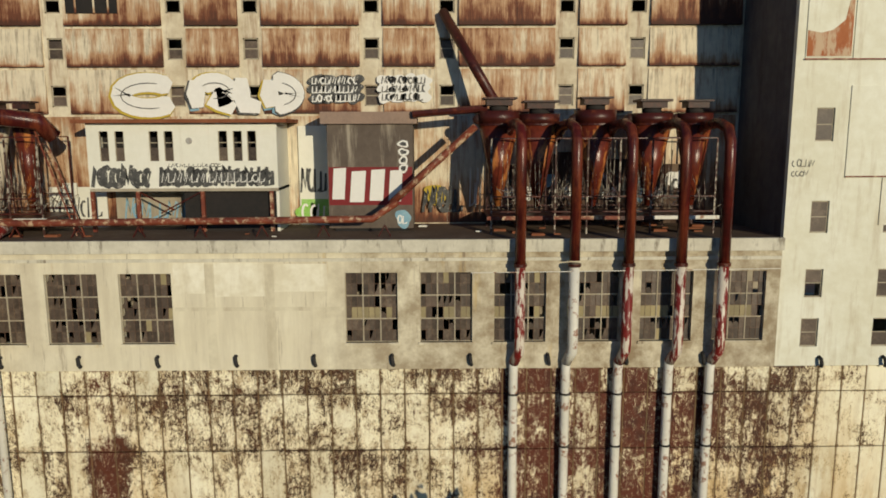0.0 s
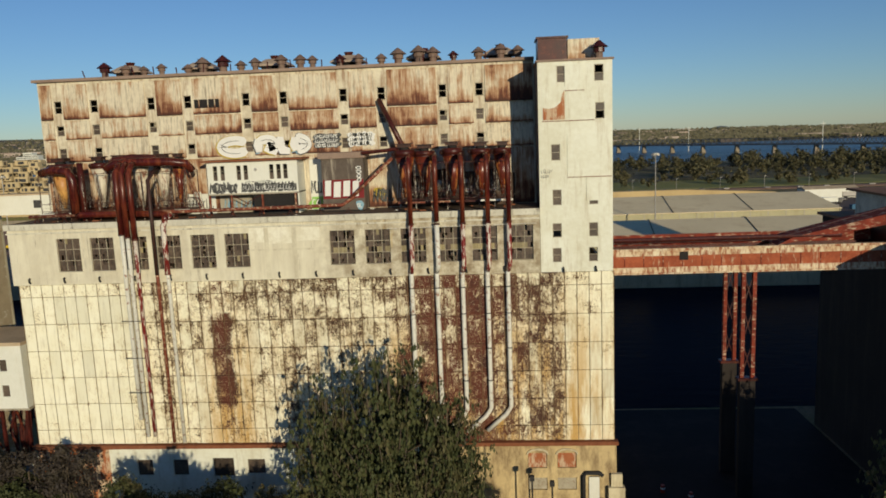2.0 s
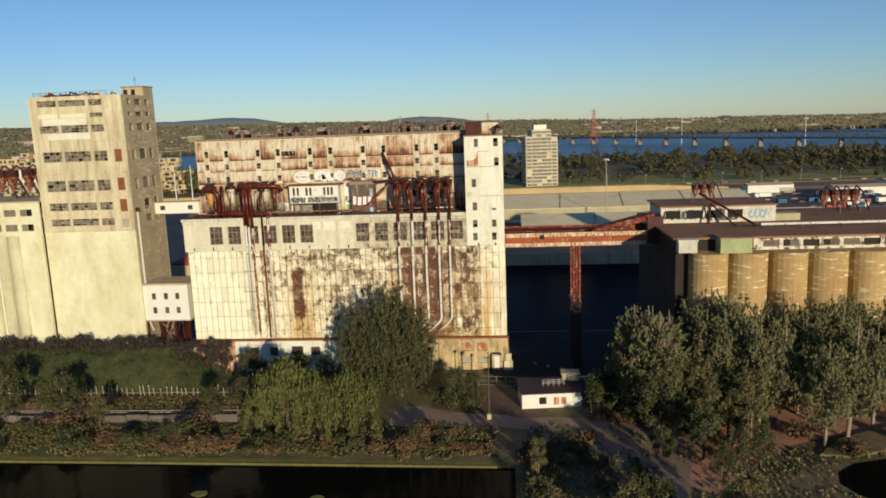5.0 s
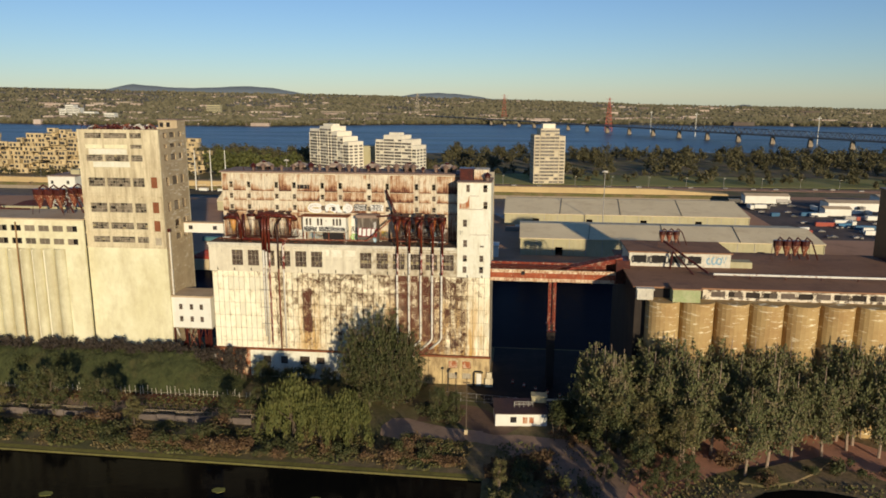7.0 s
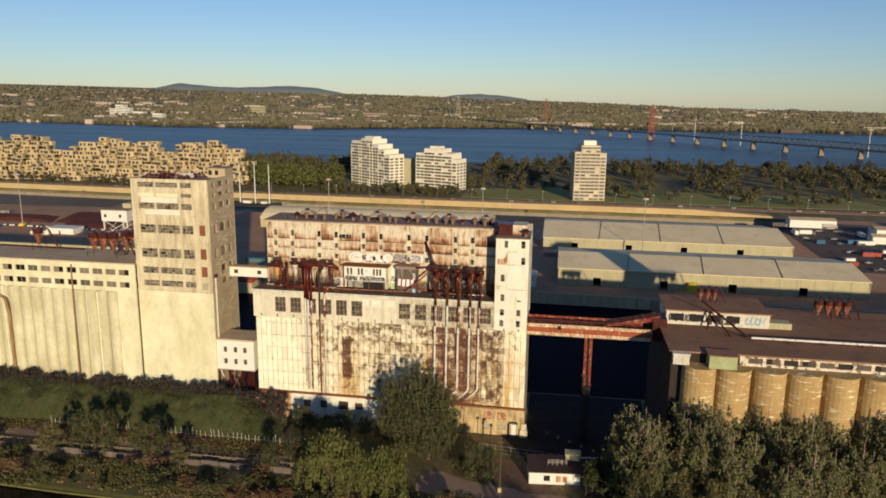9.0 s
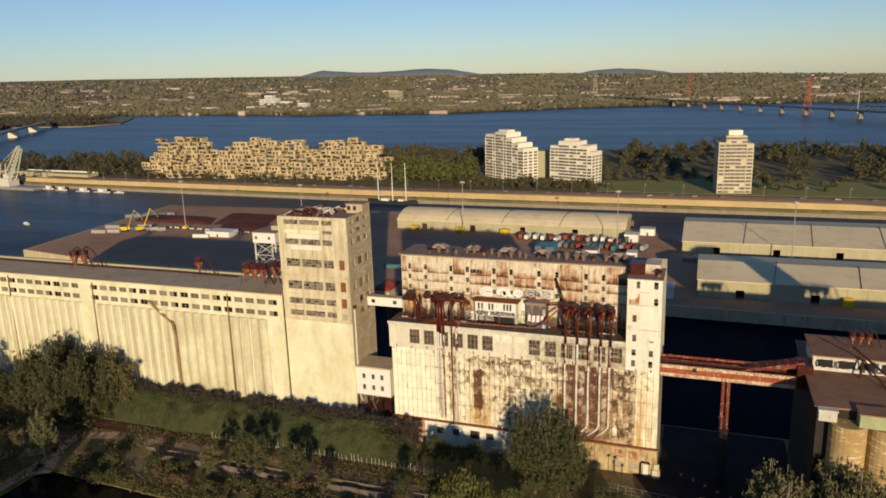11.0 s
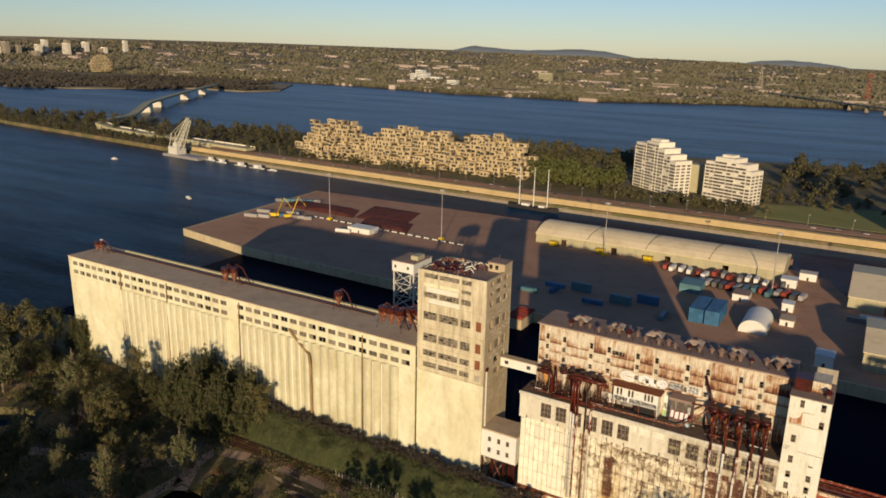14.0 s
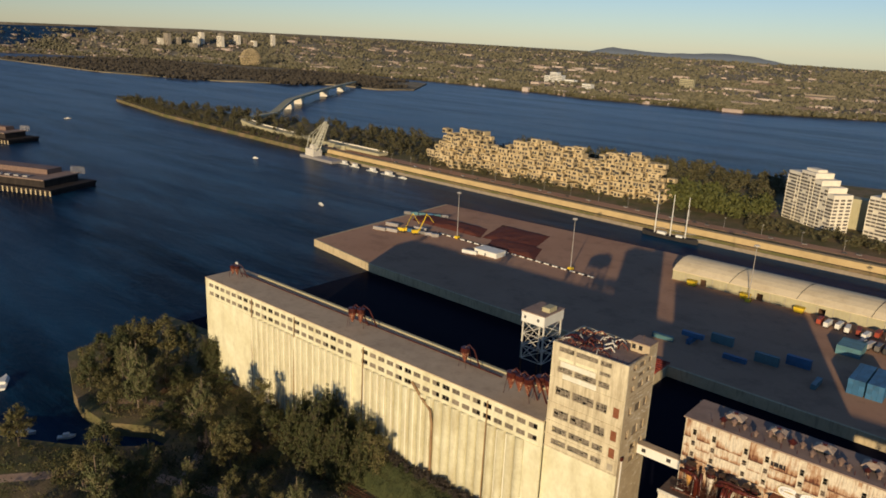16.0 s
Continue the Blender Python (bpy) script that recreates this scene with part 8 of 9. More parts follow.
        return trunk, leaves(cs, rs, 1900, 0.33, seed), m_leaf_olive
    if kind == "hedge":
        for k in range(4):
            x = r.uniform(-3, 3)
            trunk.tube((x, r.uniform(-2, 2), -0.3), (x * 1.1, r.uniform(-2, 2), 7), 0.14, 0.05, 5)
        for k in range(14):
            cs.append((r.uniform(-3.4, 3.4), r.uniform(-3.6, 3.6), r.uniform(4.0, 8.6))); rs.append((1.9, 2.0, 1.6))
        return trunk, leaves(cs, rs, 1750, 0.34, seed), m_leaf_dark
    if kind == "fringe":
        for k in range(4):
            x = r.uniform(-1.4, 1.4)
            trunk.tube((x, r.uniform(-1, 1), -0.3), (x * 1.2, r.uniform(-1, 1), 9), 0.12, 0.04, 5)
        for k in range(13):
            cs.append((r.uniform(-1.6, 1.6), r.uniform(-1.3, 1.3), r.uniform(4.5, 10.6))); rs.append((1.1, 1.1, 1.2))
        return trunk, leaves(cs, rs, 1500, 0.27, seed), m_leaf_plum
    # bush
    for k in range(3):
        trunk.tube((0, 0, -0.2), (r.uniform(-1, 1), r.uniform(-1, 1), 1.8), 0.07, 0.03, 5)
    for k in range(7):
        cs.append((r.uniform(-1.6, 1.6), r.uniform(-1.6, 1.6), r.uniform(0.6, 2.2))); rs.append((1.1, 1.1, 0.9))
    return trunk, leaves(cs, rs, 620, 0.25, seed), m_leaf


LABEL = {"poplar": ("tall leafy green poplar with an uneven crown", "tree"), "maple": ("round broadleaf tree with dull green leaves", "tree"),
         "willow": ("weeping willow with drooping yellow-green strands", "tree"), "stand": ("tall bare-stemmed tree with a feathery olive crown", "tree"), "thin": ("thin multi-stemmed tree with sparse foliage", "tree"),
         "hedge": ("dense dark green shrub tree in the long row", "shrub tree"), "fringe": ("dark purple-brown shrub along the silo wall", "shrub"), "bush": ("low wild bush on rough ground", "bush"), "dry": ("dry russet bush on rough ground", "bush")}
KINDS = {}
for kind, n in (("poplar", 3), ("stand", 4), ("maple", 3), ("willow", 2), ("thin", 2), ("hedge", 3), ("fringe", 3), ("bush", 3), ("dry", 2)):
    KINDS[kind] = []
    for k in range(n):
        tr, lv, mm = tree_kind(kind, 100 * len(kind) + 17 * k + n)
        tm = tr.mesh("trunk")
        tm.materials.append(m_bark_pale if kind in ("stand", "thin") else m_bark)
        KINDS[kind].append((tm, leaf_mesh("crown", lv, m_leaf_brown if kind == "dry" else m_leaf_olive if kind == "maple" and k == 1 else mm)))
TREE_GROUP = {"hedge": "row of shrub trees", "fringe": "row of shrub trees", "bush": "bushes", "dry": "bushes"}


INLET = ((-236, 3), (-252, 1), (-266, -10), (-300, -7), (-344, 8), (-420, 0), (-420, -140), (-345, -132), (-300, -68), (-275, -44), (-254, -32), (-239, -18), (-228, -5))


def in_inlet(x, y):
    hit = False
    for (x0, y0), (x1, y1) in zip(INLET, INLET[1:] + INLET[:1]):
        if (y0 > y) != (y1 > y) and x < x0 + (y - y0) * (x1 - x0) / (y1 - y0):
            hit = not hit
    return hit


def plant(kind, x, y, s=1.0, z=None, sz=None):
    if in_inlet(x, y):
        return None
    lab, cat = LABEL[kind]
    tm, lm = rnd.choice(KINDS[kind])
    name = {"bush": "bush", "dry": "bush", "hedge": "shrub_tree", "fringe": "shrub"}.get(kind, "tree")
    t = thing(name, lab, cat, (x, y, GROUND if z is None else z), TREE_GROUP.get(kind, "trees"), rnd.uniform(0, 360))
    wide = {"poplar": 1.28, "stand": 1.3}.get(kind, 1.0)
    t.scale = (s * wide, s * wide, s if sz is None else sz)
    part("trunk", tm, None, t)
    part("crown", lm, None, t)
    return t


# the big poplar before the elevator, and its neighbours
plant("poplar", 1.0, 29.5, 0.96, sz=0.98)
plant("poplar", 7.2, 31.0, 0.72, sz=0.8)
plant("poplar", -6.6, 30.5, 0.74, sz=0.84)
plant("poplar", -2.5, 27, 0.62)
plant("poplar", 4.0, 27, 0.6)
for x, y, s in ((-17.0, 6, 1.12), (-9.5, 4.0, 0.86), (-3.0, 4.5, 0.92), (-21.5, 9, 0.7)):
    plant("willow", x, y, s)
for x, y, s in ((17, 21, 0.6), (21, 22, 0.5)):
    plant("maple", x, y, s)
for x, y, s in ((14.5, 21.5, 1.4), (16.5, 19.5, 1.3), (19.5, 18.6, 1.1), (13.5, 24.5, 1.2), (22.5, 20.0, 1.1)):
    plant("bush", x, y, s)
# wood in front of the low silos
for k in range(27):
    x = 57 + 2.8 * k + rnd.uniform(-1.5, 1.5)
    plant("thin" if k % 5 == 3 else "stand", x, rnd.uniform(15, 24), rnd.uniform(0.78, 1.1))
for k in range(14):
    plant("stand", 58 + rnd.uniform(0, 21), rnd.uniform(6, 15), rnd.uniform(0.75, 1.0))
for x, y in ((88.4, 0), (108.8, 11), (78.5, 6.6), (94, 3.5), (101, 8.5), (83, 9), (116, 15), (122, 12)):
    plant("stand", x, y, rnd.uniform(0.84, 1.0))
for k in range(5):
    plant("stand", 55.5 + 1.7 * k, 19 + rnd.uniform(-2, 4), rnd.uniform(0.84, 0.92))
for k in range(7):
    plant("thin", 60 + 2.4 * k + rnd.uniform(-1, 1), rnd.uniform(-2, 9), rnd.uniform(0.6, 0.95))
for k in range(5):
    plant("maple", 58 + 4.5 * k, rnd.uniform(0, 8), rnd.uniform(0.6, 0.9))
for k in range(5):
    plant("maple", 60 + 5.0 * k + rnd.uniform(-2, 2), rnd.uniform(13, 19), rnd.uniform(1.0, 1.35))
for x, y, s in ((57, -7, 0.5), (64.5, -6, 0.72), (69.5, -9, 0.55), (74, -8, 0.55), (66, -12, 0.4)):
    plant("maple", x, y, s)
plant("thin", 34, -14, 0.45)
for x, y, s in ((50, 17, 1.5), (53, 15, 1.7), (56, 13, 1.6), (51, 20, 1.3), (39.5, -5, 1.2), (38, -11, 1.3)):
    plant("bush", x, y, s)
for x, y, q in ((48, 15, 0.75), (50.5, 19, 0.85), (53, 13, 0.8), (48, 21.5, 0.7), (57.5, 9, 0.7)):
    plant("hedge", x, y, q)
# unseen trees added on the near bank to throw long shadows over the path
for k in range(6):
    plant("maple", 47 + 4.0 * k + rnd.uniform(-1.5, 1.5), rnd.uniform(-44, -30), rnd.uniform(0.5, 0.75))
for k in range(9):
    plant(rnd.choice(("bush", "dry")), rnd.uniform(80, 128), rnd.uniform(-4, 5), rnd.uniform(0.7, 1.3))
for k in range(20):
    x, y = (48 + rnd.uniform(0, 12), rnd.uniform(9, 17)) if k % 2 else (32 + rnd.uniform(0, 28), rnd.uniform(-30, -6))
    plant(rnd.choice(("bush", "dry", "dry")), x, y, rnd.uniform(0.8, 1.5))
# the long row of shrub trees under the silos
for k in range(57):
    x = -186 + 2.55 * k
    plant("fringe", x + rnd.uniform(-0.6, 0.6), 40.3 + rnd.uniform(-0.5, 0.6), rnd.uniform(0.86, 1.08))
for k in range(12):
    plant("hedge", -176 + 14 * k + rnd.uniform(-5, 5), 36.5 + rnd.uniform(-1, 1), rnd.uniform(0.6, 0.8))
g = Geo()
NX, NY = 340, 22
for i in range(NX + 1):
    for j in range(NY + 1):
        u, v = i / NX, j / NY
        x = -190 + 149 * u
        end = min(1.0, 14 * u, 9 * (1 - u))
        y = 29.6 + 2.2 * noise.noise((x * 0.05, 2, 1)) * (1 - v) + 12.4 * v
        z = 8.6 * end * math.sin(math.pi / 2 * min(1, 1.2 * v)) ** 0.75
        z += (0.9 * noise.noise((x * 0.22, y * 0.3, 4)) + 0.45 * noise.noise((x * 0.8, y * 0.8, 9)) + 0.25 * noise.noise((x * 2.1, y * 2.1, 3))) * min(1, 5 * v) * end
        g.v.append((x, y + 0.3 * noise.noise((x * 0.9, v * 9, 7)), GROUND + max(0.0, z)))
for i in range(NX):
    for j in range(NY):
        a = i * (NY + 1) + j
        g.f.append((a, a + NY + 1, a + NY + 2, a + 1))
solo("creeper_bank", g, m_creeper, "long dark green creeper-covered bank under the silos", "bank", kind="structure", smooth=True)
r = np.random.RandomState(77)
pick = r.choice(len(g.v), 9000)
p = np.array(g.v)[pick] + r.normal(scale=0.15, size=(9000, 3))
nrm = r.normal(scale=0.5, size=(9000, 3)) + np.array((0, -0.5, 0.8))
nrm /= np.linalg.norm(nrm, axis=1)[:, None]
u = np.cross(nrm, r.normal(size=(9000, 3)))
u /= np.linalg.norm(u, axis=1)[:, None]
w = np.cross(nrm, u)
sz = 0.3 * r.uniform(0.5, 1.3, (9000, 1))
tagged(new("creeper_leaves", leaf_mesh("creeper_leaves", np.stack([p - u * sz, p - w * sz * 0.7, p + u * sz, p + w * sz * 0.7], axis=1).reshape(-1, 3), m_leaf_dark)),
       "dark green creeper leaves over the bank", "creeper", kind="stuff")
# bank of the canal
for k in range(56):
    x = -146 + rnd.uniform(0, 172)
    y = rnd.uniform(-4.5, 9) if x < -28 or x > 10 else rnd.uniform(-4.5, 1)
    plant(rnd.choice(("bush", "bush", "dry")), x, y, rnd.uniform(0.6, 1.5))
for x, y, s in ((-92, 14, 0.75), (-84, 12, 0.9), (-70, 13, 0.8), (-76, 16, 0.6), (-97, 8, 0.7), (-60, 9, 0.5), (-121, 52, 0.9), (-117, 50, 0.8), (-36, 12, 0.55), (-30, 17, 0.6), (-27, 33, 0.55), (-35, 34, 0.62), (-16, 35, 0.5)):
    plant("maple", x, y, s)
# left-hand wood
for x, y, s in ((-160, 16, 1.05), (-152, 20, 0.98), (-166, 24, 1.1), (-174, 18, 0.95), (-157, 30, 0.95), (-150, 32, 0.9), (-171, 33, 1.0), (-180, 28, 0.9), (-146, 27, 0.85), (-258, 38, 0.75), (-264, 36, 0.7)):
    plant("poplar", x - 12, y + 5.5, s * 0.8, sz=s * 0.98)
plant("thin", -157, 34, 1.25)
plant("thin", -153, 36, 1.1)
for k in range(18):
    plant(("thin", "maple", "stand")[k % 3], -212 + 3.4 * k + rnd.uniform(-2, 2), rnd.uniform(-26, 9), rnd.uniform(0.5, 0.85))
# tall trees added out of view behind the wood to shade its floor
for k in range(16):
    plant("maple", -205 + 6.4 * k + rnd.uniform(-3, 3), rnd.uniform(-86, -60), rnd.uniform(1.15, 1.5))
for k in range(46):
    plant(rnd.choice(("maple", "stand", "maple", "thin")), -196 - rnd.uniform(0, 110), rnd.uniform(-45, 42), rnd.uniform(0.6, 1.25))
for x, y, s in ((-306, 26, 1.5), (-312, 20, 1.3), (-300, 35, 1.5), (-318, 12, 1.1), (-303, 14, 1.2), (-296, 44, 1.2)):
    plant("maple", x, y, s)
for k in range(42):
    plant(rnd.choice(("bush", "dry", "bush")), -156 - rnd.uniform(0, 160), rnd.uniform(-40, 40), rnd.uniform(0.8, 1.9))


def in_pond(x, y):
    return ((x - 100) / 15.6) ** 2 + ((y + 14.5) / 10.2) ** 2 < 1


def tufts(name, n, areas, seed, size, material, label, wide=1.0):
    """Rough grass and weeds: upright blades in one object."""
    r = np.random.RandomState(seed)
    out = []
    for x0, x1, y0, y1, share in areas:
        m = int(n * share)
        p = np.stack([r.uniform(x0, x1, m), r.uniform(y0, y1, m), np.full(m, GROUND)], axis=1)
        keep = np.array([noise.noise((x * 0.09, y * 0.09, seed)) + 0.35 * noise.noise((x * 0.4, y * 0.4, seed)) > 0.45 - 0.2 * min(3.0, x - x0, x1 - x, y - y0, y1 - y) and not in_inlet(x, y) and not in_pond(x, y) for x, y, _ in p])
        p = p[keep]
        m = len(p)
        a = r.uniform(0, 6.28, m)
        w = np.stack([np.cos(a), np.sin(a), np.zeros(m)], axis=1) * wide
        s = size * r.uniform(0.5, 1.5, (m, 1))
        up = np.stack([r.normal(scale=0.25, size=m), r.normal(scale=0.25, size=m), np.ones(m)], axis=1) * s * 1.5
        out.append(np.stack([p - w * s * 0.5, p + w * s * 0.5, p + w * s * 0.75 + up, p - w * s * 0.75 + up], axis=1).reshape(-1, 3))
    return tagged(new(name, leaf_mesh(name, np.concatenate(out), material)), label, "grass", kind="stuff")


m_straw = leaf("dry_grass", (0.135, 0.105, 0.045), (0.20, 0.15, 0.066), (0.15, 0.095, 0.048), 0.6)
m_weed = leaf("green_weeds", (0.072, 0.08, 0.026), (0.12, 0.12, 0.04), (0.165, 0.125, 0.057), 0.5)
AREAS = ((-148, -20, 11, 30, 0.16), (-148, 28, -6.0, 11, 0.36), (30, 58, -40, 10, 0.05), (58, 150, -30, 0, 0.06), (-320, -150, -45, 40, 0.32))
tufts("dry_grass", 48000, AREAS, 3, 0.24, m_straw, "dry yellow and russet grass on rough ground")
tufts("reeds", 22000, ((4, 27, -4.5, 9, 0.6), (30, 47, -8, 6, 0.25), (-60, -24, -3, 6, 0.3)), 21, 0.42, m_leaf_brown, "tall russet reeds and dead stalks by the path", 0.4)
tufts("weeds", 48000, AREAS, 9, 0.27, m_weed, "green weeds on rough ground")

# ---- woods, modular housing, apartment blocks across the channel ----
def wood(name, spots, seed, per, size, material, label, spread=(4.2, 4.6)):
    """One object of many leafy crowns; spots are (x, y, ground, height)."""
    r = np.random.RandomState(seed)
    out = []
    for x, y, z, h in spots:
        cs = [(x + r.uniform(-1, 1) * spread[0] * 0.55 * h / 12, y + r.uniform(-1, 1) * spread[0] * 0.55 * h / 12, z + h * q) for q in (0.3, 0.48, 0.62, 0.78)]
        rs = [(spread[0] * h / 12 * w, spread[0] * h / 12 * w, h * 0.2) for w in (0.8, 1.0, 0.85, 0.55)]
        out.append(leaves(cs, rs, per, size * (0.6 + 0.4 * h / 14), r.randint(1 << 30)))
    me = leaf_mesh(name, np.concatenate(out), material)
    return tagged(new(name, me), label, "trees", kind="stuff")


def scatter(n, x0, x1, y0, y1, h0, h1, seed, keep=None):
    r = random.Random(seed)
    out = []
    while len(out) < n:
        x, y = r.uniform(x0, x1), r.uniform(y0, y1)
        if keep is None or keep(x, y):
            out.append((x, y, GROUND - 0.1, r.uniform(h0, h1)))
    return out


def in_peninsula(x, y):
    lo = 575 if x > -800 else 565 + (-800 - x) * 0.085
    hi = 780 + max(0, x + 800) * 0.2 if x > -800 else 770 - (-800 - x) * 0.17
    return lo < y < min(hi, 960)


wood("peninsula_trees", scatter(250, -1570, -640, 556, 770, 11, 20, 5, in_peninsula), 6, 115, 1.35, m_leaf_far, "green and olive woods along the narrow peninsula")
def near_bank(x, y):
    s = 526 + max(0, -800 - x) * 0.1 if x > -1270 else 573 + (-1270 - x) * 0.195
    return s - 1 < y < s + 26


wood("bank_trees", scatter(330, -1575, -790, 524, 670, 5, 12, 25, near_bank), 26, 70, 1.1, m_leaf_far, "scrub and trees down to the water along the peninsula")
wood("peninsula_trees", scatter(260, -640, -230, 660, 840, 12, 20, 8), 9, 120, 1.4, m_leaf_far, "woods behind the stacked housing")
wood("lawn_trees", scatter(60, -640, -300, 566, 588, 5, 10, 12), 13, 90, 1.0, m_leaf_far, "small trees lining the road before the housing")
wood("lawn_trees", scatter(46, -300, -205, 575, 660, 16, 29, 14), 15, 190, 1.5, m_leaf_willow, "tall yellow-green trees between housing and apartment blocks")
wood("park_trees", scatter(60, -205, -60, 556, 582, 6, 14, 16), 17, 120, 1.2, m_leaf_far, "trees at the foot of the apartment blocks")
wood("park_trees", scatter(520, -70, 900, 640, 940, 9, 21, 18, lambda x, y: not (90 < x < 300 and y < 730 and (x * 7 + y * 3) % 11 > 3)), 19, 110, 1.5, m_leaf_far, "dense green riverside park woods")
wood("park_trees", scatter(120, -70, 900, 560, 660, 6, 15, 20, lambda x, y: not (-45 < x < 45 and y < 612)), 21, 130, 1.4, m_leaf_far, "scattered park trees above the lawn")
land("lawn", [(-60, 556), (60, 552), (420, 560), (420, 640), (30, 650), (-60, 620)], GROUND + 0.1, surface("park_grass", (0.22, 0.23, 0.065), (0.30, 0.27, 0.10), (0.36, 0.26, 0.13), 0.4, 0.02, 0.5),
     "sunlit park lawn", bottom=GROUND - 1, category="lawn")

def under_wood(x, y):
    return not in_inlet(x, y) and noise.noise((x * 0.06, y * 0.06, 2)) > -0.25


wood("undergrowth", scatter(230, -330, -155, -62, 42, 2.5, 6.5, 61, under_wood), 62, 90, 0.5, m_leaf_olive, "tangled olive undergrowth in the waterside wood", (9.0, 4.6))
wood("undergrowth", scatter(150, -320, -155, -62, 42, 2.5, 6.0, 63, under_wood), 64, 90, 0.5, m_leaf_dark, "dark green undergrowth in the waterside wood", (9.0, 4.6))

# stacked modular housing
habitat = thing("modular_housing", "stacked golden beige concrete modular housing in a rambling heap", "apartment building")


def module(l, w, h, seed):
    r = random.Random(seed)
    g1 = Geo().box(-l / 2, l / 2, -w / 2, w / 2, 0, h)
    g1.box(-l / 2, l / 2, -w / 2 - 0.15, -w / 2, h, h + 0.9).box(-l / 2, -l / 2 + 0.2, -w / 2, w / 2, h, h + 0.9)
    g2 = Geo()
    for x in (-l * 0.3, l * 0.05, l * 0.32)[:r.choice((2, 3))]:
        g2.box(x - 1.3, x + 1.3, -w / 2 - 0.06, -w / 2 - 0.01, 0.9, h - 0.7)
    g2.box(-l / 2 - 0.06, -l / 2 - 0.01, -w * 0.25, w * 0.25, 0.9, h - 0.6).box(l / 2 + 0.01, l / 2 + 0.06, -w * 0.25, w * 0.25, 0.9, h - 0.6)
    a, b = g1.mesh("module"), g2.mesh("glazing")
    a.materials.append(m_habitat)
    b.materials.append(m_window_far)
    return a, b


MODS = [module(12.6, 6.8, 4.5, 1), module(6.8, 13.0, 4.5, 2), module(9.6, 6.8, 4.5, 3)]
SKYLINE = [(-624, 2), (-614, 7), (-602, 11), (-560, 11), (-548, 8.4), (-530, 6.8), (-514, 7.4), (-502, 10), (-462, 9.8), (-453, 8), (-446, 10.2), (-424, 10), (-412, 7.6), (-396, 6.6),
           (-385, 7.4), (-373, 11), (-342, 10), (-325, 9.2), (-311, 6), (-302, 2)]


def skyline(x):
    for (a, b), (c, d) in zip(SKYLINE, SKYLINE[1:]):
        if a <= x <= c:
            return b + (d - b) * (x - a) / (c - a)
    return 0


count = 0
rest, restg = Geo(), Geo()
for row in (0, 1, 2):
    for i in range(32):
        for lv in range(10):
            x = -619 + 10.0 * i + 5.0 * (lv % 2) + rnd.uniform(-2.2, 2.2)
            if lv >= 0.87 * skyline(x) + rnd.uniform(-1.2, 0.6) or rnd.random() < (0.28 if row < 2 else 0.1):
                continue
            y = 591 + 1.9 * lv + 6.5 * row + rnd.uniform(-4.2, 4.2) + 0.05 * (x + 470) + 5 * math.sin(x * 0.09 + lv)
            z = GROUND + 4.52 * lv + (rnd.choice((0, 0, 0, 0, 1.9)) if lv else 0)
            if row == 0 and count < 290:
                a, b = MODS[rnd.randrange(3)]
                ob = part("module", a, None, habitat, loc=(x, y, z))
                tagged(part("glazing", b, None, ob), kind="stuff")
                count += 1
            else:
                w, d = rnd.choice(((5.2, 2.8), (2.8, 5.5), (3.8, 2.8)))
                rest.box(x - w * 1.2, x + w * 1.2, y - d * 1.2, y + d * 1.2, z, z + 4.5)
                restg.box(x - w * 0.6, x + w * 0.5, y - d * 1.2 - 0.1, y - d * 1.2 - 0.02, z + 1.0, z + 3.6)
tagged(part("module", rest, m_habitat, habitat), kind="stuff")
tagged(part("glazing", restg, m_window_far, habitat), kind="stuff")

# white apartment blocks with balconies
m_flatglass = surface("shaded_flat_window", (0.17, 0.15, 0.125), (0.10, 0.09, 0.08), (0.34, 0.3, 0.23), 0.6, 0.3, 2.0, rough=0.4, vary=0.6)
win_far = Geo().box(-2.15, 2.15, -0.05, 0.0, 0.1, 1.85).mesh("window")
win_far.materials.append(m_flatglass)


def block_of_flats(name, label, x, y, steps, depth, turn, material, storey=3.25, bay=4.6):
    """steps: (x0, x1, height) of adjoining slabs, stepped at the top."""
    b = thing(name, label, "apartment building", (x, y, GROUND), "apartment blocks", turn)
    for x0, x1, h in steps:
        part("core", Geo().box(x0, x1, -depth / 2, depth / 2, 0, h), material, b)
        n = int(h / storey)
        bays = max(1, round((x1 - x0) / bay))
        for k in range(1, n + 1):
            z = k * storey - 0.35
            if k < n:
                part("balcony", Geo().box(x0 + 0.05, x1 - 0.05, -depth / 2 - 1.5, -depth / 2, z, z + 0.25).box(x0 + 0.05, x1 - 0.05, -depth / 2 - 1.5, -depth / 2 - 1.38, z + 0.25, z + 1.0), material, b)
            for i in range(bays):
                if rnd.random() < 0.1:
                    continue
                part("window", win_far, None, b, loc=(x0 + (i + 0.5) * (x1 - x0) / bays, -depth / 2 - 0.01, z - 2.35))
            nd = max(1, round(depth / 6))
            for i in range(nd):
                for xx, rz in ((x0, -90), (x1, 90)):
                    if (xx == steps[0][0]) or (xx == steps[-1][1]):
                        w = part("window", win_far, None, b)
                        w.matrix_basis = pose(xx + (-0.01 if xx == x0 else 0.01), -depth / 2 + (i + 0.5) * depth / nd, z - 2.35, 0, 0, rz)
        for i in range(0, bays + 1, 3):
            xx = x0 + i * (x1 - x0) / bays
            part("divider", Geo().box(xx - 0.1, xx + 0.1, -depth / 2 - 0.7, -depth / 2, 0, h - storey), material, b)
        part("parapet", Geo().box(x0, x1, -depth / 2, depth / 2, h, h + 0.6), material, b)
    return b


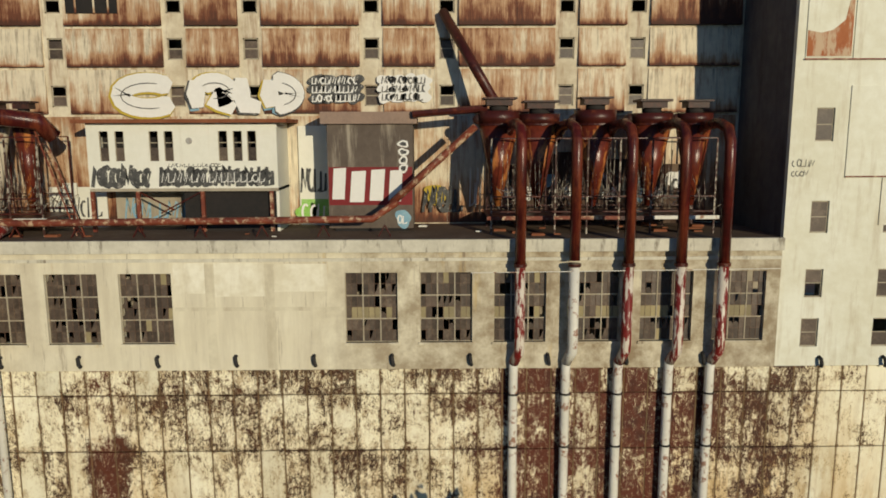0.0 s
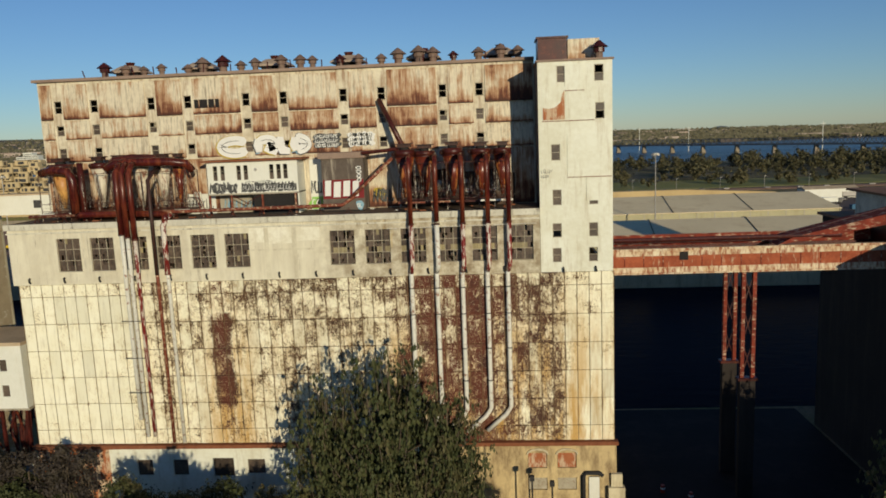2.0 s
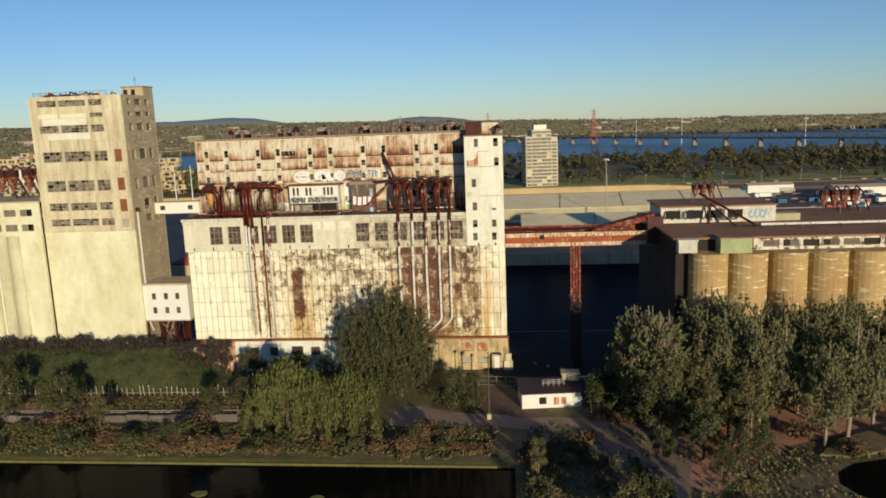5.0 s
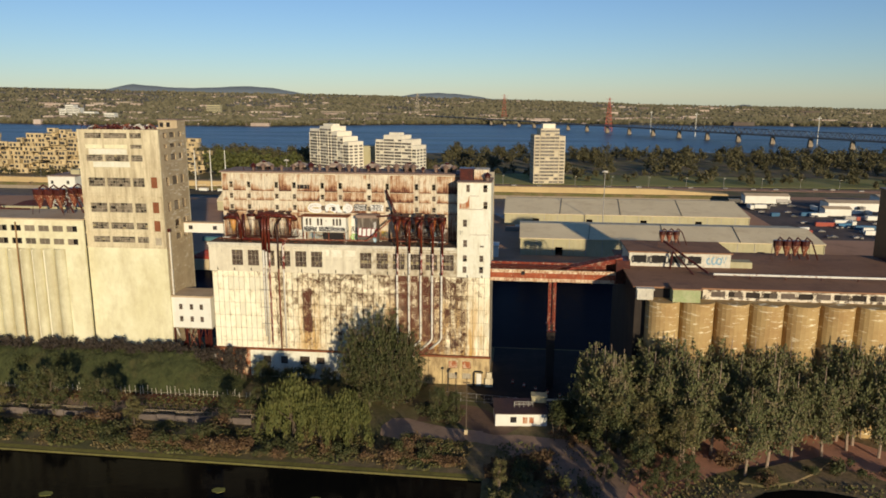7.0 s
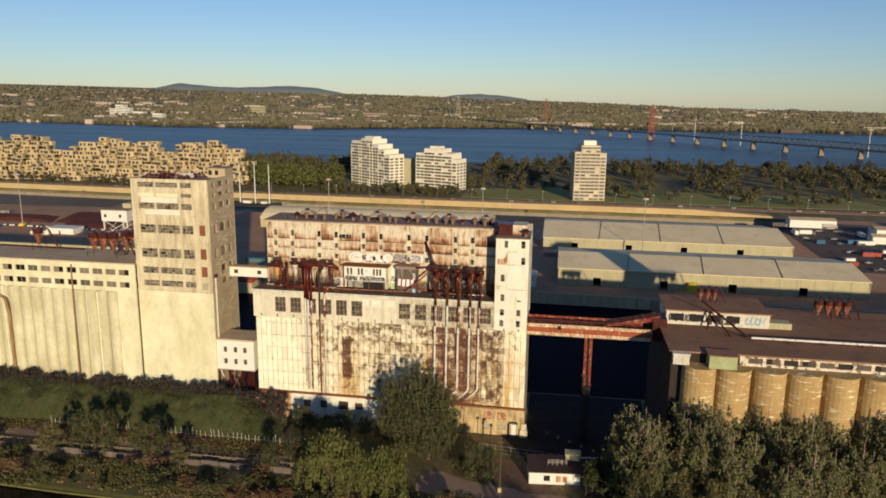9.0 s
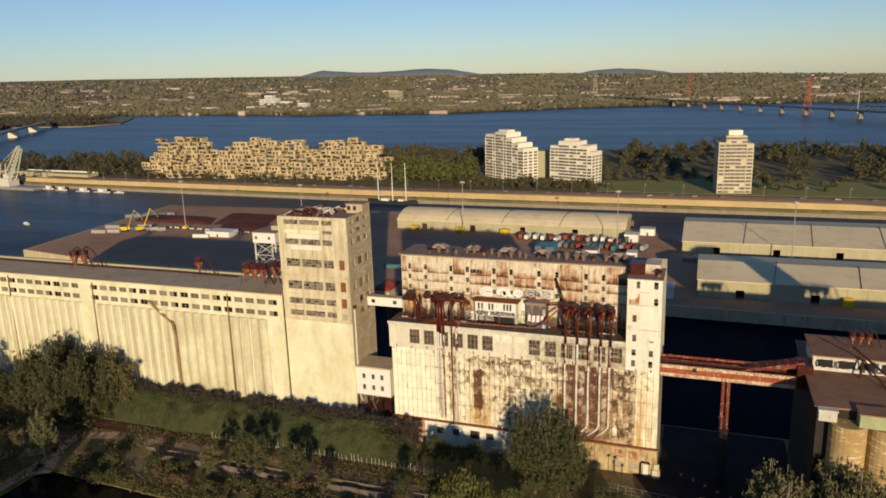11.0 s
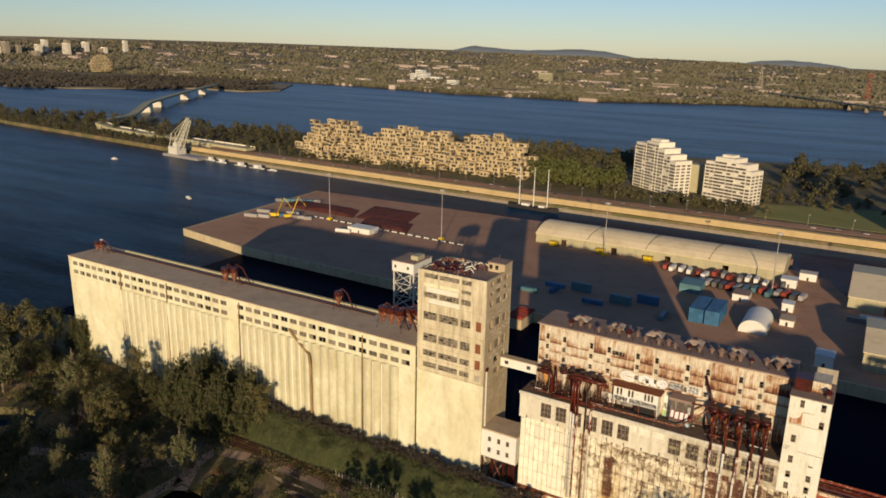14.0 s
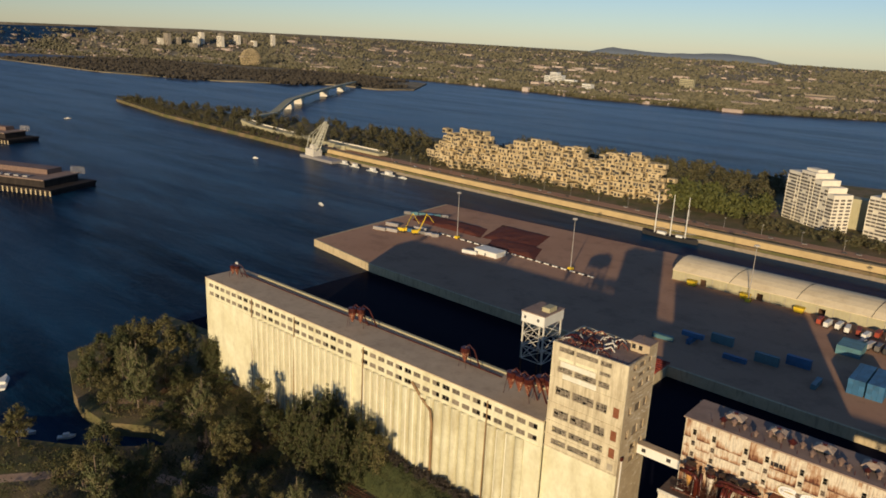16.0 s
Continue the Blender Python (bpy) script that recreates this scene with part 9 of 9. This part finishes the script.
flats = block_of_flats("apartment_block", "white stepped apartment block with long balconies", -166, 632, [(-30, -12, 47), (-12, 8, 50), (8, 18, 45), (18, 28, 40), (28, 37, 35)], 20, -38, m_balcony)
part("lift_house", Geo().box(-12, 4, -5, 5, 50.5, 53.0), m_balcony, flats)
flats = block_of_flats("apartment_block", "white stepped apartment block with long balconies", -93, 618, [(-22, -12, 37), (-12, 10, 42), (10, 22, 38), (22, 28, 32)], 20, -22, m_balcony)
part("lift_house", Geo().box(-8, 4, -5, 5, 42.5, 45.0), m_balcony, flats)
solo("link_block", Geo().box(-140, -112, 640, 655, GROUND, 24), m_shedwall, "low tan link block between the apartment blocks", "building")
flats = block_of_flats("apartment_tower", "slender beige apartment tower with projecting balconies", 62, 572, [(-15, -9, 46), (-9, 9, 52), (9, 15, 45)], 24, 8, surface("beige_tower_concrete", (0.62, 0.55, 0.40), (0.52, 0.45, 0.32), (0.3, 0.24, 0.16), 0.4, 0.1, 1.0))
part("lift_house", Geo().box(-6, 6, -6, 6, 52.6, 57.0), m_balcony, flats)

# low riverside pavilion and roadside cars
pav = thing("river_pavilion", "low pale riverside building with a square tower", "building", (640, 930, GROUND))
part("hall", Geo().box(-70, 60, -12, 12, 0, 9), m_white, pav)
part("tower", Geo().box(-6, 18, -10, 10, 0, 24), m_white, pav)
part("roof", Geo().box(-71, 61, -13, 13, 9, 9.8), m_roof_pale, pav)
for k in range(46):
    x = -640 + 26 * k + rnd.uniform(-9, 9)
    c = thing("car", "car on the road behind the far quay", "car", (x, (545 if x < -268 else 536) + rnd.uniform(-4, 4), GROUND + 0.06), "cars on the far road", 0)
    part("body", Geo().bevelbox(-2.2, 2.2, -0.9, 0.9, 0.3, 1.0, 0.12), m_mixed, c)
    part("cabin", Geo().bevelbox(-1.3, 1.0, -0.8, 0.8, 1.0, 1.5, 0.2), m_window_far, c)
lampm = (Geo().tube((0, 0, 0), (0, 0, 9), 0.16, 0.1, n=6).mesh("pole"), Geo().box(-0.2, 1.4, -0.25, 0.25, 8.9, 9.15).mesh("lamp_head"))
lampm[0].materials.append(m_steel)
lampm[1].materials.append(m_whitesteel)
for k in range(30):
    s = thing("street_lamp", "grey street lamp along the far road", "street lamp", (-660 + 34 * k, 553 if k < 12 else 545, GROUND), "far street lamps")
    part("pole", lampm[0], None, s)
    part("lamp_head", lampm[1], None, s)

# ---- ships ----
ship = thing("tall_ship", "black-hulled three-masted sailing ship with white masts moored at the far quay", "ship", (-243, 484, WATER), "", -2)
hull = []
for i in range(13):
    u = i / 12
    w = 4.6 * math.sin(math.pi * min(1, 0.08 + 0.9 * u)) ** 0.55
    sheer = 3.2 + 1.5 * (2 * u - 1) ** 2
    hull += [(-26 + 52 * u, -w, sheer), (-26 + 52 * u, -w * 0.75, 0.2), (-26 + 52 * u, 0, -0.8), (-26 + 52 * u, w * 0.75, 0.2), (-26 + 52 * u, w, sheer)]
fs = [(5 * i + j, 5 * i + 5 + j, 5 * i + 6 + j, 5 * i + 1 + j) for i in range(12) for j in range(4)] + [(5 * i + 4, 5 * i + 9, 5 * i + 5, 5 * i) for i in range(12)]
part("hull", Geo().add(hull, fs), m_black, ship, "black hull")
part("deckhouse", Geo().bevelbox(-12, -4, -1.8, 1.8, 3.2, 5.6, 0.2), m_white, ship)
part("deckhouse", Geo().bevelbox(6, 12, -1.6, 1.6, 3.2, 5.2, 0.2), m_white, ship)
for x in (-15, 0, 14):
    ms = part("mast", Geo().tube((x, 0, 3), (x, 0, 40), 0.55, 0.3, n=8), m_white, ship)
    part("yard", Geo().tube((x, -5, 20), (x, 5, 20), 0.14, n=6).tube((x, -0.2, 8), (x + 10, 0, 8.6), 0.16, n=6), m_whitesteel, ms)
    part("shroud", Geo().tube((x, -4.2, 3.4), (x, 0, 35), 0.06, n=4).tube((x, 4.2, 3.4), (x, 0, 35), 0.06, n=4), m_black, ms)
part("bowsprit", Geo().tube((24, 0, 4.2), (35, 0, 6.5), 0.25, 0.1, n=6), m_whitesteel, ship)


def boat(x, y, turn, l=9.0, big=False):
    b = thing("motor_boat", "small white motor boat on the water", "boat", (x, y, WATER), "boats", turn)
    w = l * 0.16
    part("hull", Geo().add([(-l / 2, -w, 1), (-l / 2, w, 1), (l * 0.2, w, 1.1), (l / 2, 0, 1.5), (l * 0.2, -w, 1.1), (-l / 2, -w * 0.7, -0.3), (-l / 2, w * 0.7, -0.3), (l * 0.2, w * 0.6, -0.3), (l * 0.42, 0, -0.2), (l * 0.2, -w * 0.6, -0.3)],
                           [(0, 4, 3, 2, 1), (0, 1, 6, 5), (1, 2, 7, 6), (2, 3, 8, 7), (3, 4, 9, 8), (4, 0, 5, 9)]), m_white, b)
    part("cabin", Geo().bevelbox(-l * 0.2, l * 0.15, -w * 0.7, w * 0.7, 1.0, 2.3 if not big else 4.5, 0.2), m_white, b)


for x, y, tn, l in ((-537, 330, 160, 10), (-800, 440, 20, 8), (-1320, 420, 70, 12), (-640, 500, -5, 20), (-676, 503, -5, 18), (-610, 498, -5, 24), (-585, 497, -4, 14), (-700, 507, -4, 16),
                    (-1500, 330, 10, 9), (-340, -25, 150, 15), (-287, -35, 40, 9), (-272, -25, 60, 7)):
    boat(x, y, tn, l, l > 15)

barge = thing("floating_crane", "pale cream lattice floating crane on a barge", "floating crane", (-745, 505, WATER), "", -4)
part("pontoon", Geo().bevelbox(-36, 36, -9, 9, -0.5, 3.4, 0.4), m_steel, barge)
part("machinery_house", Geo().bevelbox(-26, -8, -7, 7, 3.4, 13, 0.4), m_whitesteel, barge)
part("machinery_house", Geo().bevelbox(-20, -12, -4, 4, 13, 18, 0.4), m_whitesteel, barge)
m_cranesteel = surface("pale_cream_crane_paint", (0.66, 0.64, 0.50), (0.52, 0.52, 0.40), (0.2, 0.12, 0.08), 0.3, 0.5, 2.0)
jib = Geo()
for dy in (-3.5, 3.5):
    jib.beam((-20, dy, 14), (10, dy * 0.4, 52), 0.9).beam((-8, dy, 10), (14, dy * 0.4, 48), 0.9)
    for i in range(8):
        t, t2 = i / 8, (i + 1) / 8
        jib.beam((-20 + 30 * t, dy * (1 - 0.6 * t), 14 + 38 * t), (-8 + 22 * t2, dy * (1 - 0.6 * t2), 10 + 38 * t2), 0.5)
        jib.beam((-8 + 22 * t, dy * (1 - 0.6 * t), 10 + 38 * t), (-20 + 30 * t2, dy * (1 - 0.6 * t2), 14 + 38 * t2), 0.5)
part("jib", jib, m_cranesteel, barge, "pale green lattice jib")
part("back_stay", Geo().beam((-30, -4, 4), (-22, -3, 30), 0.8).beam((-30, 4, 4), (-22, 3, 30), 0.8).beam((-22, -3, 30), (8, -1, 50), 0.4).beam((-22, 3, 30), (8, 1, 50), 0.4), m_cranesteel, barge)

# ---- bridges ----
def deck_bridge(name, label, pts, width, thick, piers, material, pier_mat):
    b = thing(name, label, "bridge")
    for (ax, ay, az), (bx, by, bz) in zip(pts, pts[1:]):
        d = Vector((bx - ax, by - ay, 0)).normalized()
        n = Vector((-d.y, d.x, 0)) * width / 2
        a, c = Vector((ax, ay, az)) - d * 0.6, Vector((bx, by, bz)) + d * 0.6
        vs = [a - n, a + n, c + n, c - n]
        vs = [v - Vector((0, 0, thick)) for v in vs] + vs
        part("deck_span", Geo().add(vs, [(3, 2, 1, 0), (4, 5, 6, 7), (0, 1, 5, 4), (1, 2, 6, 5), (2, 3, 7, 6), (3, 0, 4, 7)]), material, b)
        vs2 = [a - n, c - n, c - n * 0.96, a - n * 0.96]
        part("parapet", Geo().add([v + Vector((0, 0, 0.02)) for v in vs2] + [v + Vector((0, 0, 1.6)) for v in vs2], [(4, 5, 6, 7), (0, 1, 5, 4), (1, 2, 6, 5), (2, 3, 7, 6), (3, 0, 4, 7)]), pier_mat, b)
    for x, y, z, w in piers:
        part("pier", Geo().prism([(x - w, y), (x, y - w * 1.6), (x + w, y), (x, y + w * 1.6)], WATER - 2, z), pier_mat, b)
    return b


deck_bridge("river_bridge", "long low concrete road bridge curving onto the peninsula",
            [(-690, 566, 0), (-900, 580, 1), (-1000, 588, 3), (-1060, 604, 5), (-1085, 640, 7), (-1110, 700, 8), (-1310, 890, 9), (-1520, 1160, 9), (-1760, 1490, 8)], 16, 3.4,
            [(-1300, 880, 5.5, 9), (-1385, 975, 5.5, 10), (-1530, 1175, 5.5, 10), (-1650, 1340, 5, 10)], m_shedwall, m_balcony)
for x0, y0, x1, y1, zz in ((-1060, 604, -1085, 640, 5),):
    solo("bridge_ramp", Geo().prism([(-1060, 596), (-760, 560), (-760, 572), (-1050, 612), (-1092, 642), (-1104, 634)], GROUND, 1.5), m_shedwall, "curved concrete bridge ramp on the peninsula", "ramp")

vic = thing("truss_bridge", "long dark steel truss railway bridge on stone piers", "bridge")
VA, VB = Vector((-330, 2640, 7)), Vector((830, 850, 7))
NP = 26
vd = (VB - VA) / NP
vn = Vector((-vd.y, vd.x, 0)).normalized() * 6
m_truss = surface("dark_bridge_steel", (0.07, 0.085, 0.10), (0.1, 0.11, 0.12), None, rough=0.7)
for k in range(NP):
    a, c = VA + vd * k, VA + vd * (k + 1)
    part("deck_span", Geo().add([a - vn, a + vn, c + vn, c - vn] + [v - Vector((0, 0, 3)) for v in (a - vn, a + vn, c + vn, c - vn)],
                                [(0, 1, 2, 3), (7, 6, 5, 4), (0, 4, 5, 1), (1, 5, 6, 2), (2, 6, 7, 3), (3, 7, 4, 0)]), m_truss, vic)
    part("pier", Geo().tube((*a.xy, WATER - 2), (*a.xy, 4), 5.8, 3.8, n=6), m_stone, vic, "stone ice-breaker pier")
    if k >= 14:
        gq = Geo()
        for sgn in (-1, 1):
            h = Vector((0, 0, 9.5))
            o = vn * sgn
            gq.beam(a + o + vd * 0.08 + h, a + o + vd * 0.92 + h, 1.0).beam(a + o, a + o + vd * 0.08 + h, 1.0).beam(c + o, a + o + vd * 0.92 + h, 1.0)
            for i in range(5):
                p, q = 0.08 + 0.168 * i, 0.08 + 0.168 * (i + 1)
                gq.beam(a + o + vd * p + h, a + o + vd * (p + q) / 2, 0.7).beam(a + o + vd * (p + q) / 2, a + o + vd * q + h, 0.7)
        tagged(part("truss", gq, m_truss, vic, "riveted steel truss span"), kind="stuff")


def pylon(x, y, h, z, mat, label):
    p = thing("transmission_tower", label, "pylon", (x, y, z), "transmission towers")
    w = h * 0.11
    for sx in (-1, 1):
        for sy in (-1, 1):
            part("leg", Geo().beam((sx * w, sy * w, 0), (sx * w * 0.12, sy * w * 0.12, h), h * 0.009), mat, p)
    gq = Geo()
    for i in range(9):
        a, b = i / 9, (i + 1) / 9
        wa, wb = w * (1 - 0.88 * a), w * (1 - 0.88 * b)
        for sy in (-1, 1):
            gq.beam((-wa, sy * wa, a * h), (wb, sy * wb, b * h), h * 0.005).beam((wa, sy * wa, a * h), (-wb, sy * wb, b * h), h * 0.005)
            gq.beam((-wa, sy * wa, a * h), (wa, sy * wa, a * h), h * 0.005)
    part("bracing", gq, mat, p)
    part("arm", Geo().beam((-w * 1.2, 0, h * 0.86), (w * 1.2, 0, h * 0.86), h * 0.008).beam((-w, 0, h * 0.95), (w, 0, h * 0.95), h * 0.008), mat, p)


pylon(262, 1830, 86, WATER, m_red, "red and white lattice transmission tower in the river")
pylon(-30, 2600, 95, WATER, m_red, "red and white lattice transmission tower in the river")
pylon(-395, 2900, 85, 5, m_grey_conc, "grey lattice transmission tower on the far shore")
for x, y in ((398, 1560), (562, 1290), (330, 1750), (700, 1130)):
    s = thing("river_mast", "tall white power pole by the bridge", "pole", (x + 30, y + 20, WATER), "river masts")
    part("shaft", Geo().tube((0, 0, 0), (0, 0, 54), 0.8, 0.45, n=6), m_white, s)
    part("arm", Geo().box(-4.5, 4.5, -0.35, 0.35, 49.5, 50.2), m_white, s)

# ---- far shore: suburbs, woods, landmark buildings ----
r = np.random.RandomState(31)
def far_leaves(name, n, seed, where, size, material, label):
    q = np.random.RandomState(seed)
    pts = []
    while len(pts) < n:
        x, y = where(q)
        if math.hypot(x, y) < 4850 and (name != "far_woods" or noise.noise((x * 0.0028, y * 0.006, 5)) + 0.5 * noise.noise((x * 0.011, y * 0.02, 8)) > -0.05 or q.uniform() < 0.1):
            pts.append((x, y))
    p = np.array([(x, y, far_height(x, y) if math.hypot(x, y) > shore_r(math.atan2(x, y)) else WATER + 3) for x, y in pts])
    nrm = q.normal(size=(n, 3)) * np.array((0.5, 0.4, 0.3)) + np.array((0.1, -0.8, 0.5))
    nrm /= np.linalg.norm(nrm, axis=1)[:, None]
    u = np.cross(nrm, q.normal(size=(n, 3)))
    u /= np.linalg.norm(u, axis=1)[:, None]
    w = np.cross(nrm, u)
    s = size * q.uniform(0.5, 1.3, (n, 1))
    p[:, 2] += s[:, 0] * 0.55
    quad = np.stack([p - u * s, p - w * s * 0.7, p + u * s, p + w * s * 0.7], axis=1).reshape(-1, 3)
    return tagged(new(name, leaf_mesh(name, quad, material)), label, "trees", kind="stuff")


def on_shore(q):
    a = q.uniform(-1.45, 0.8)
    d0 = shore_r(a) + 25
    d = d0 + (4850 - d0) * q.uniform(0, 1) ** 1.3
    return d * math.sin(a), d * math.cos(a)


def on_edge(q):
    a = q.uniform(-1.35, 0.8)
    d = shore_r(a) + q.uniform(20, 130)
    return d * math.sin(a), d * math.cos(a)


ISLE = ((-3480, 1040, -2560, 1690), (-2560, 1110, -2100, 1900), (-2100, 1320, -1860, 1860), (-1860, 1510, -1660, 1640))


def on_isle(q):
    a = ISLE[q.choice(4, p=(0.45, 0.3, 0.17, 0.08))]
    return q.uniform(a[0], a[2]), q.uniform(a[1], a[3])


m_leaf_isle = leaf("autumn_island_leaves", (0.036, 0.032, 0.022), (0.06, 0.05, 0.034), (0.085, 0.06, 0.042), 0.6)
far_leaves("far_woods", 60000, 41, on_shore, 8.0, m_leaf_haze, "olive woods and gardens of the far shore, paled for haze")
far_leaves("shore_woods", 9000, 42, on_edge, 6.5, m_leaf_far, "dark tree line along the far river bank")
far_leaves("island_woods", 10000, 43, on_isle, 7.0, m_leaf_isle, "dark woods covering the island")
town = Geo()
q = np.random.RandomState(51)
for _ in range(3800):
    x, y = on_shore(q)
    if math.hypot(x, y) > 4750 or noise.noise((x * 0.0028, y * 0.006, 5)) > 0.16:
        continue
    z = far_height(x, y)
    w, d, h = q.uniform(6, 16), q.uniform(6, 11), q.uniform(3.5, 7)
    if q.uniform() < 0.11:
        w, d, h = q.uniform(22, 95), q.uniform(12, 30), q.uniform(5, 12)
    town.box(x - w / 2, x + w / 2, y - d / 2, y + d / 2, z - 2, z + h)
solo("far_suburb", town, m_farwall, "far suburb of small pale and brick houses", "houses", kind="stuff")


def landmark(name, label, x, y, boxes, material):
    z = far_height(x, y)
    b = thing(name, label, "building", (x, y, z - 1))
    for x0, x1, y0, y1, z1 in boxes:
        part("block", Geo().box(x0, x1, y0, y1, 0, z1), material, b)
        n = max(1, int(z1 / 6))
        for k in range(n):
            part("window_band", Geo().box(x0 + 1, x1 - 1, y0 - 0.2, y0 - 0.05, 2 + k * 6, 4.5 + k * 6), m_window_far, b)
    return b


landmark("white_works", "large stepped white works building on the far shore", -1600, 2420, [(-45, -20, -15, 15, 26), (-20, 12, -15, 15, 40), (12, 34, -15, 15, 30), (50, 90, -15, 15, 16)], m_white)
landmark("white_hall", "white hall on the far shore", -1340, 2230, [(-22, 14, -12, 12, 22)], m_white)
landmark("far_office", "tan slab office on the far shore", -1180, 2700, [(-28, 28, -10, 10, 34)], m_shedwall)
landmark("far_office", "tan slab office on the far shore", -700, 2760, [(-60, 40, -10, 10, 16)], m_stone)
for k in range(16):
    x, y = -3860 + 15 * k + rnd.uniform(-140, 60), 1990 + 34 * k + rnd.uniform(-45, 45)
    landmark("far_tower_block", "far brown and grey tower block beyond the island", x, y, [(-rnd.uniform(9, 26), rnd.uniform(9, 26), -10, 10, rnd.uniform(16, 66))], rnd.choice((m_stone, m_balcony, m_grey_conc)))
dome = thing("lattice_dome", "huge pale lattice sphere dome on the island", "dome", (-2900, 1900, WATER + 3))
bmd = bmesh.new()
bmesh.ops.create_icosphere(bmd, subdivisions=3, radius=46)
gq = Geo()
for e in bmd.edges:
    a, b = e.verts[0].co, e.verts[1].co
    if a.z > -26 and b.z > -26:
        gq.tube(a + Vector((0, 0, 30)), b + Vector((0, 0, 30)), 1.1, n=3, cap=False)
bmd.free()
part("lattice", gq, m_habitat, dome)

# finger piers at the old port
for px, py, l, w, tn in ((-822, 140, 190, 62, 24), (-1170, 228, 190, 50, 20)):
    p = thing("finger_pier", "timber-faced finger pier with a long grey terminal", "pier", (px, py, WATER - 2), "finger piers", tn)
    part("deck", Geo().box(-l / 2, l / 2, -w / 2, w / 2, 5.5, 7.8), m_dark_shaded, p)
    part("mass", Geo().box(-l / 2 + 1, l / 2 - 1, -w / 2 + 1, w / 2 - 1, 0, 5.5), m_dark, p)
    for k in range(34):
        part("pile", Geo().box(-l / 2 + 0.5 + k * (l - 1) / 33, -l / 2 + 2.0 + k * (l - 1) / 33, -w / 2 - 0.6, -w / 2 + 0.4, 0, 7.0), m_quaywall, p)
    part("terminal", Geo().box(-l / 2, l / 2 - 14, -w / 2 + 8, w / 2 - 10, 7.8, 15), m_dark_shaded, p)
    part("terminal_roof", Geo().box(-l / 2, l / 2 - 12, -w / 2 + 5, w / 2 - 8, 15, 16), m_roof_grey, p)
    part("gallery", Geo().box(-l / 2, l / 2 - 30, -2, w / 2 - 14, 16, 21), m_hatch, p)
    for k in range(14):
        part("rooflight", Geo().bevelbox(-l / 2 + 6 + 11 * k, -l / 2 + 12 + 11 * k, -w / 2 + 9, -w / 2 + 13, 16, 17.6, 0.4), m_steel, p)
    for k in range(9):
        part("flagpole", Geo().tube((l / 2 - 20 + 2 * k, w / 2 - 12, 16), (l / 2 - 20 + 2 * k, w / 2 - 12, 23), 0.25, n=5), m_steel, p)

# ---- wall panels of the elevator, each its own piece ----
pw = 1.606 - 0.09
for j in range(6):
    z1, z0 = ZS[j] - 0.035, ZS[j + 1] + 0.035
    me = Geo().add([(0, 0.2, 0), (pw, 0.2, 0), (pw, 0.2, z1 - z0), (0, 0.2, z1 - z0), (0, 0.03, 0), (pw, 0.03, 0), (pw, 0.03, z1 - z0), (0, 0.03, z1 - z0),
                    (0.05, 0, 0.05), (pw - 0.05, 0, 0.05), (pw - 0.05, 0, z1 - z0 - 0.05), (0.05, 0, z1 - z0 - 0.05)],
                   [(0, 1, 5, 4), (1, 2, 6, 5), (2, 3, 7, 6), (3, 0, 4, 7), (4, 5, 9, 8), (5, 6, 10, 9), (6, 7, 11, 10), (7, 4, 8, 11), (8, 9, 10, 11)]).mesh("wall_panel")
    me.materials.append(m_panel)
    for x in XS[:-1]:
        part("wall_panel", me, None, elevator, loc=(x + 0.045, FRONT + 0.15 + rnd.uniform(-0.02, 0.03), z0))
rest = Geo()
for x in XS[:-1]:
    rest.box(x + 0.06, x + 0.06 + pw, FRONT + 0.16, FRONT + 0.35, ZS[7] + 0.03, ZS[6] - 0.03)
tagged(part("wall_panel", rest, m_panel, elevator, "lowest course of rusting cream panels"), kind="stuff")
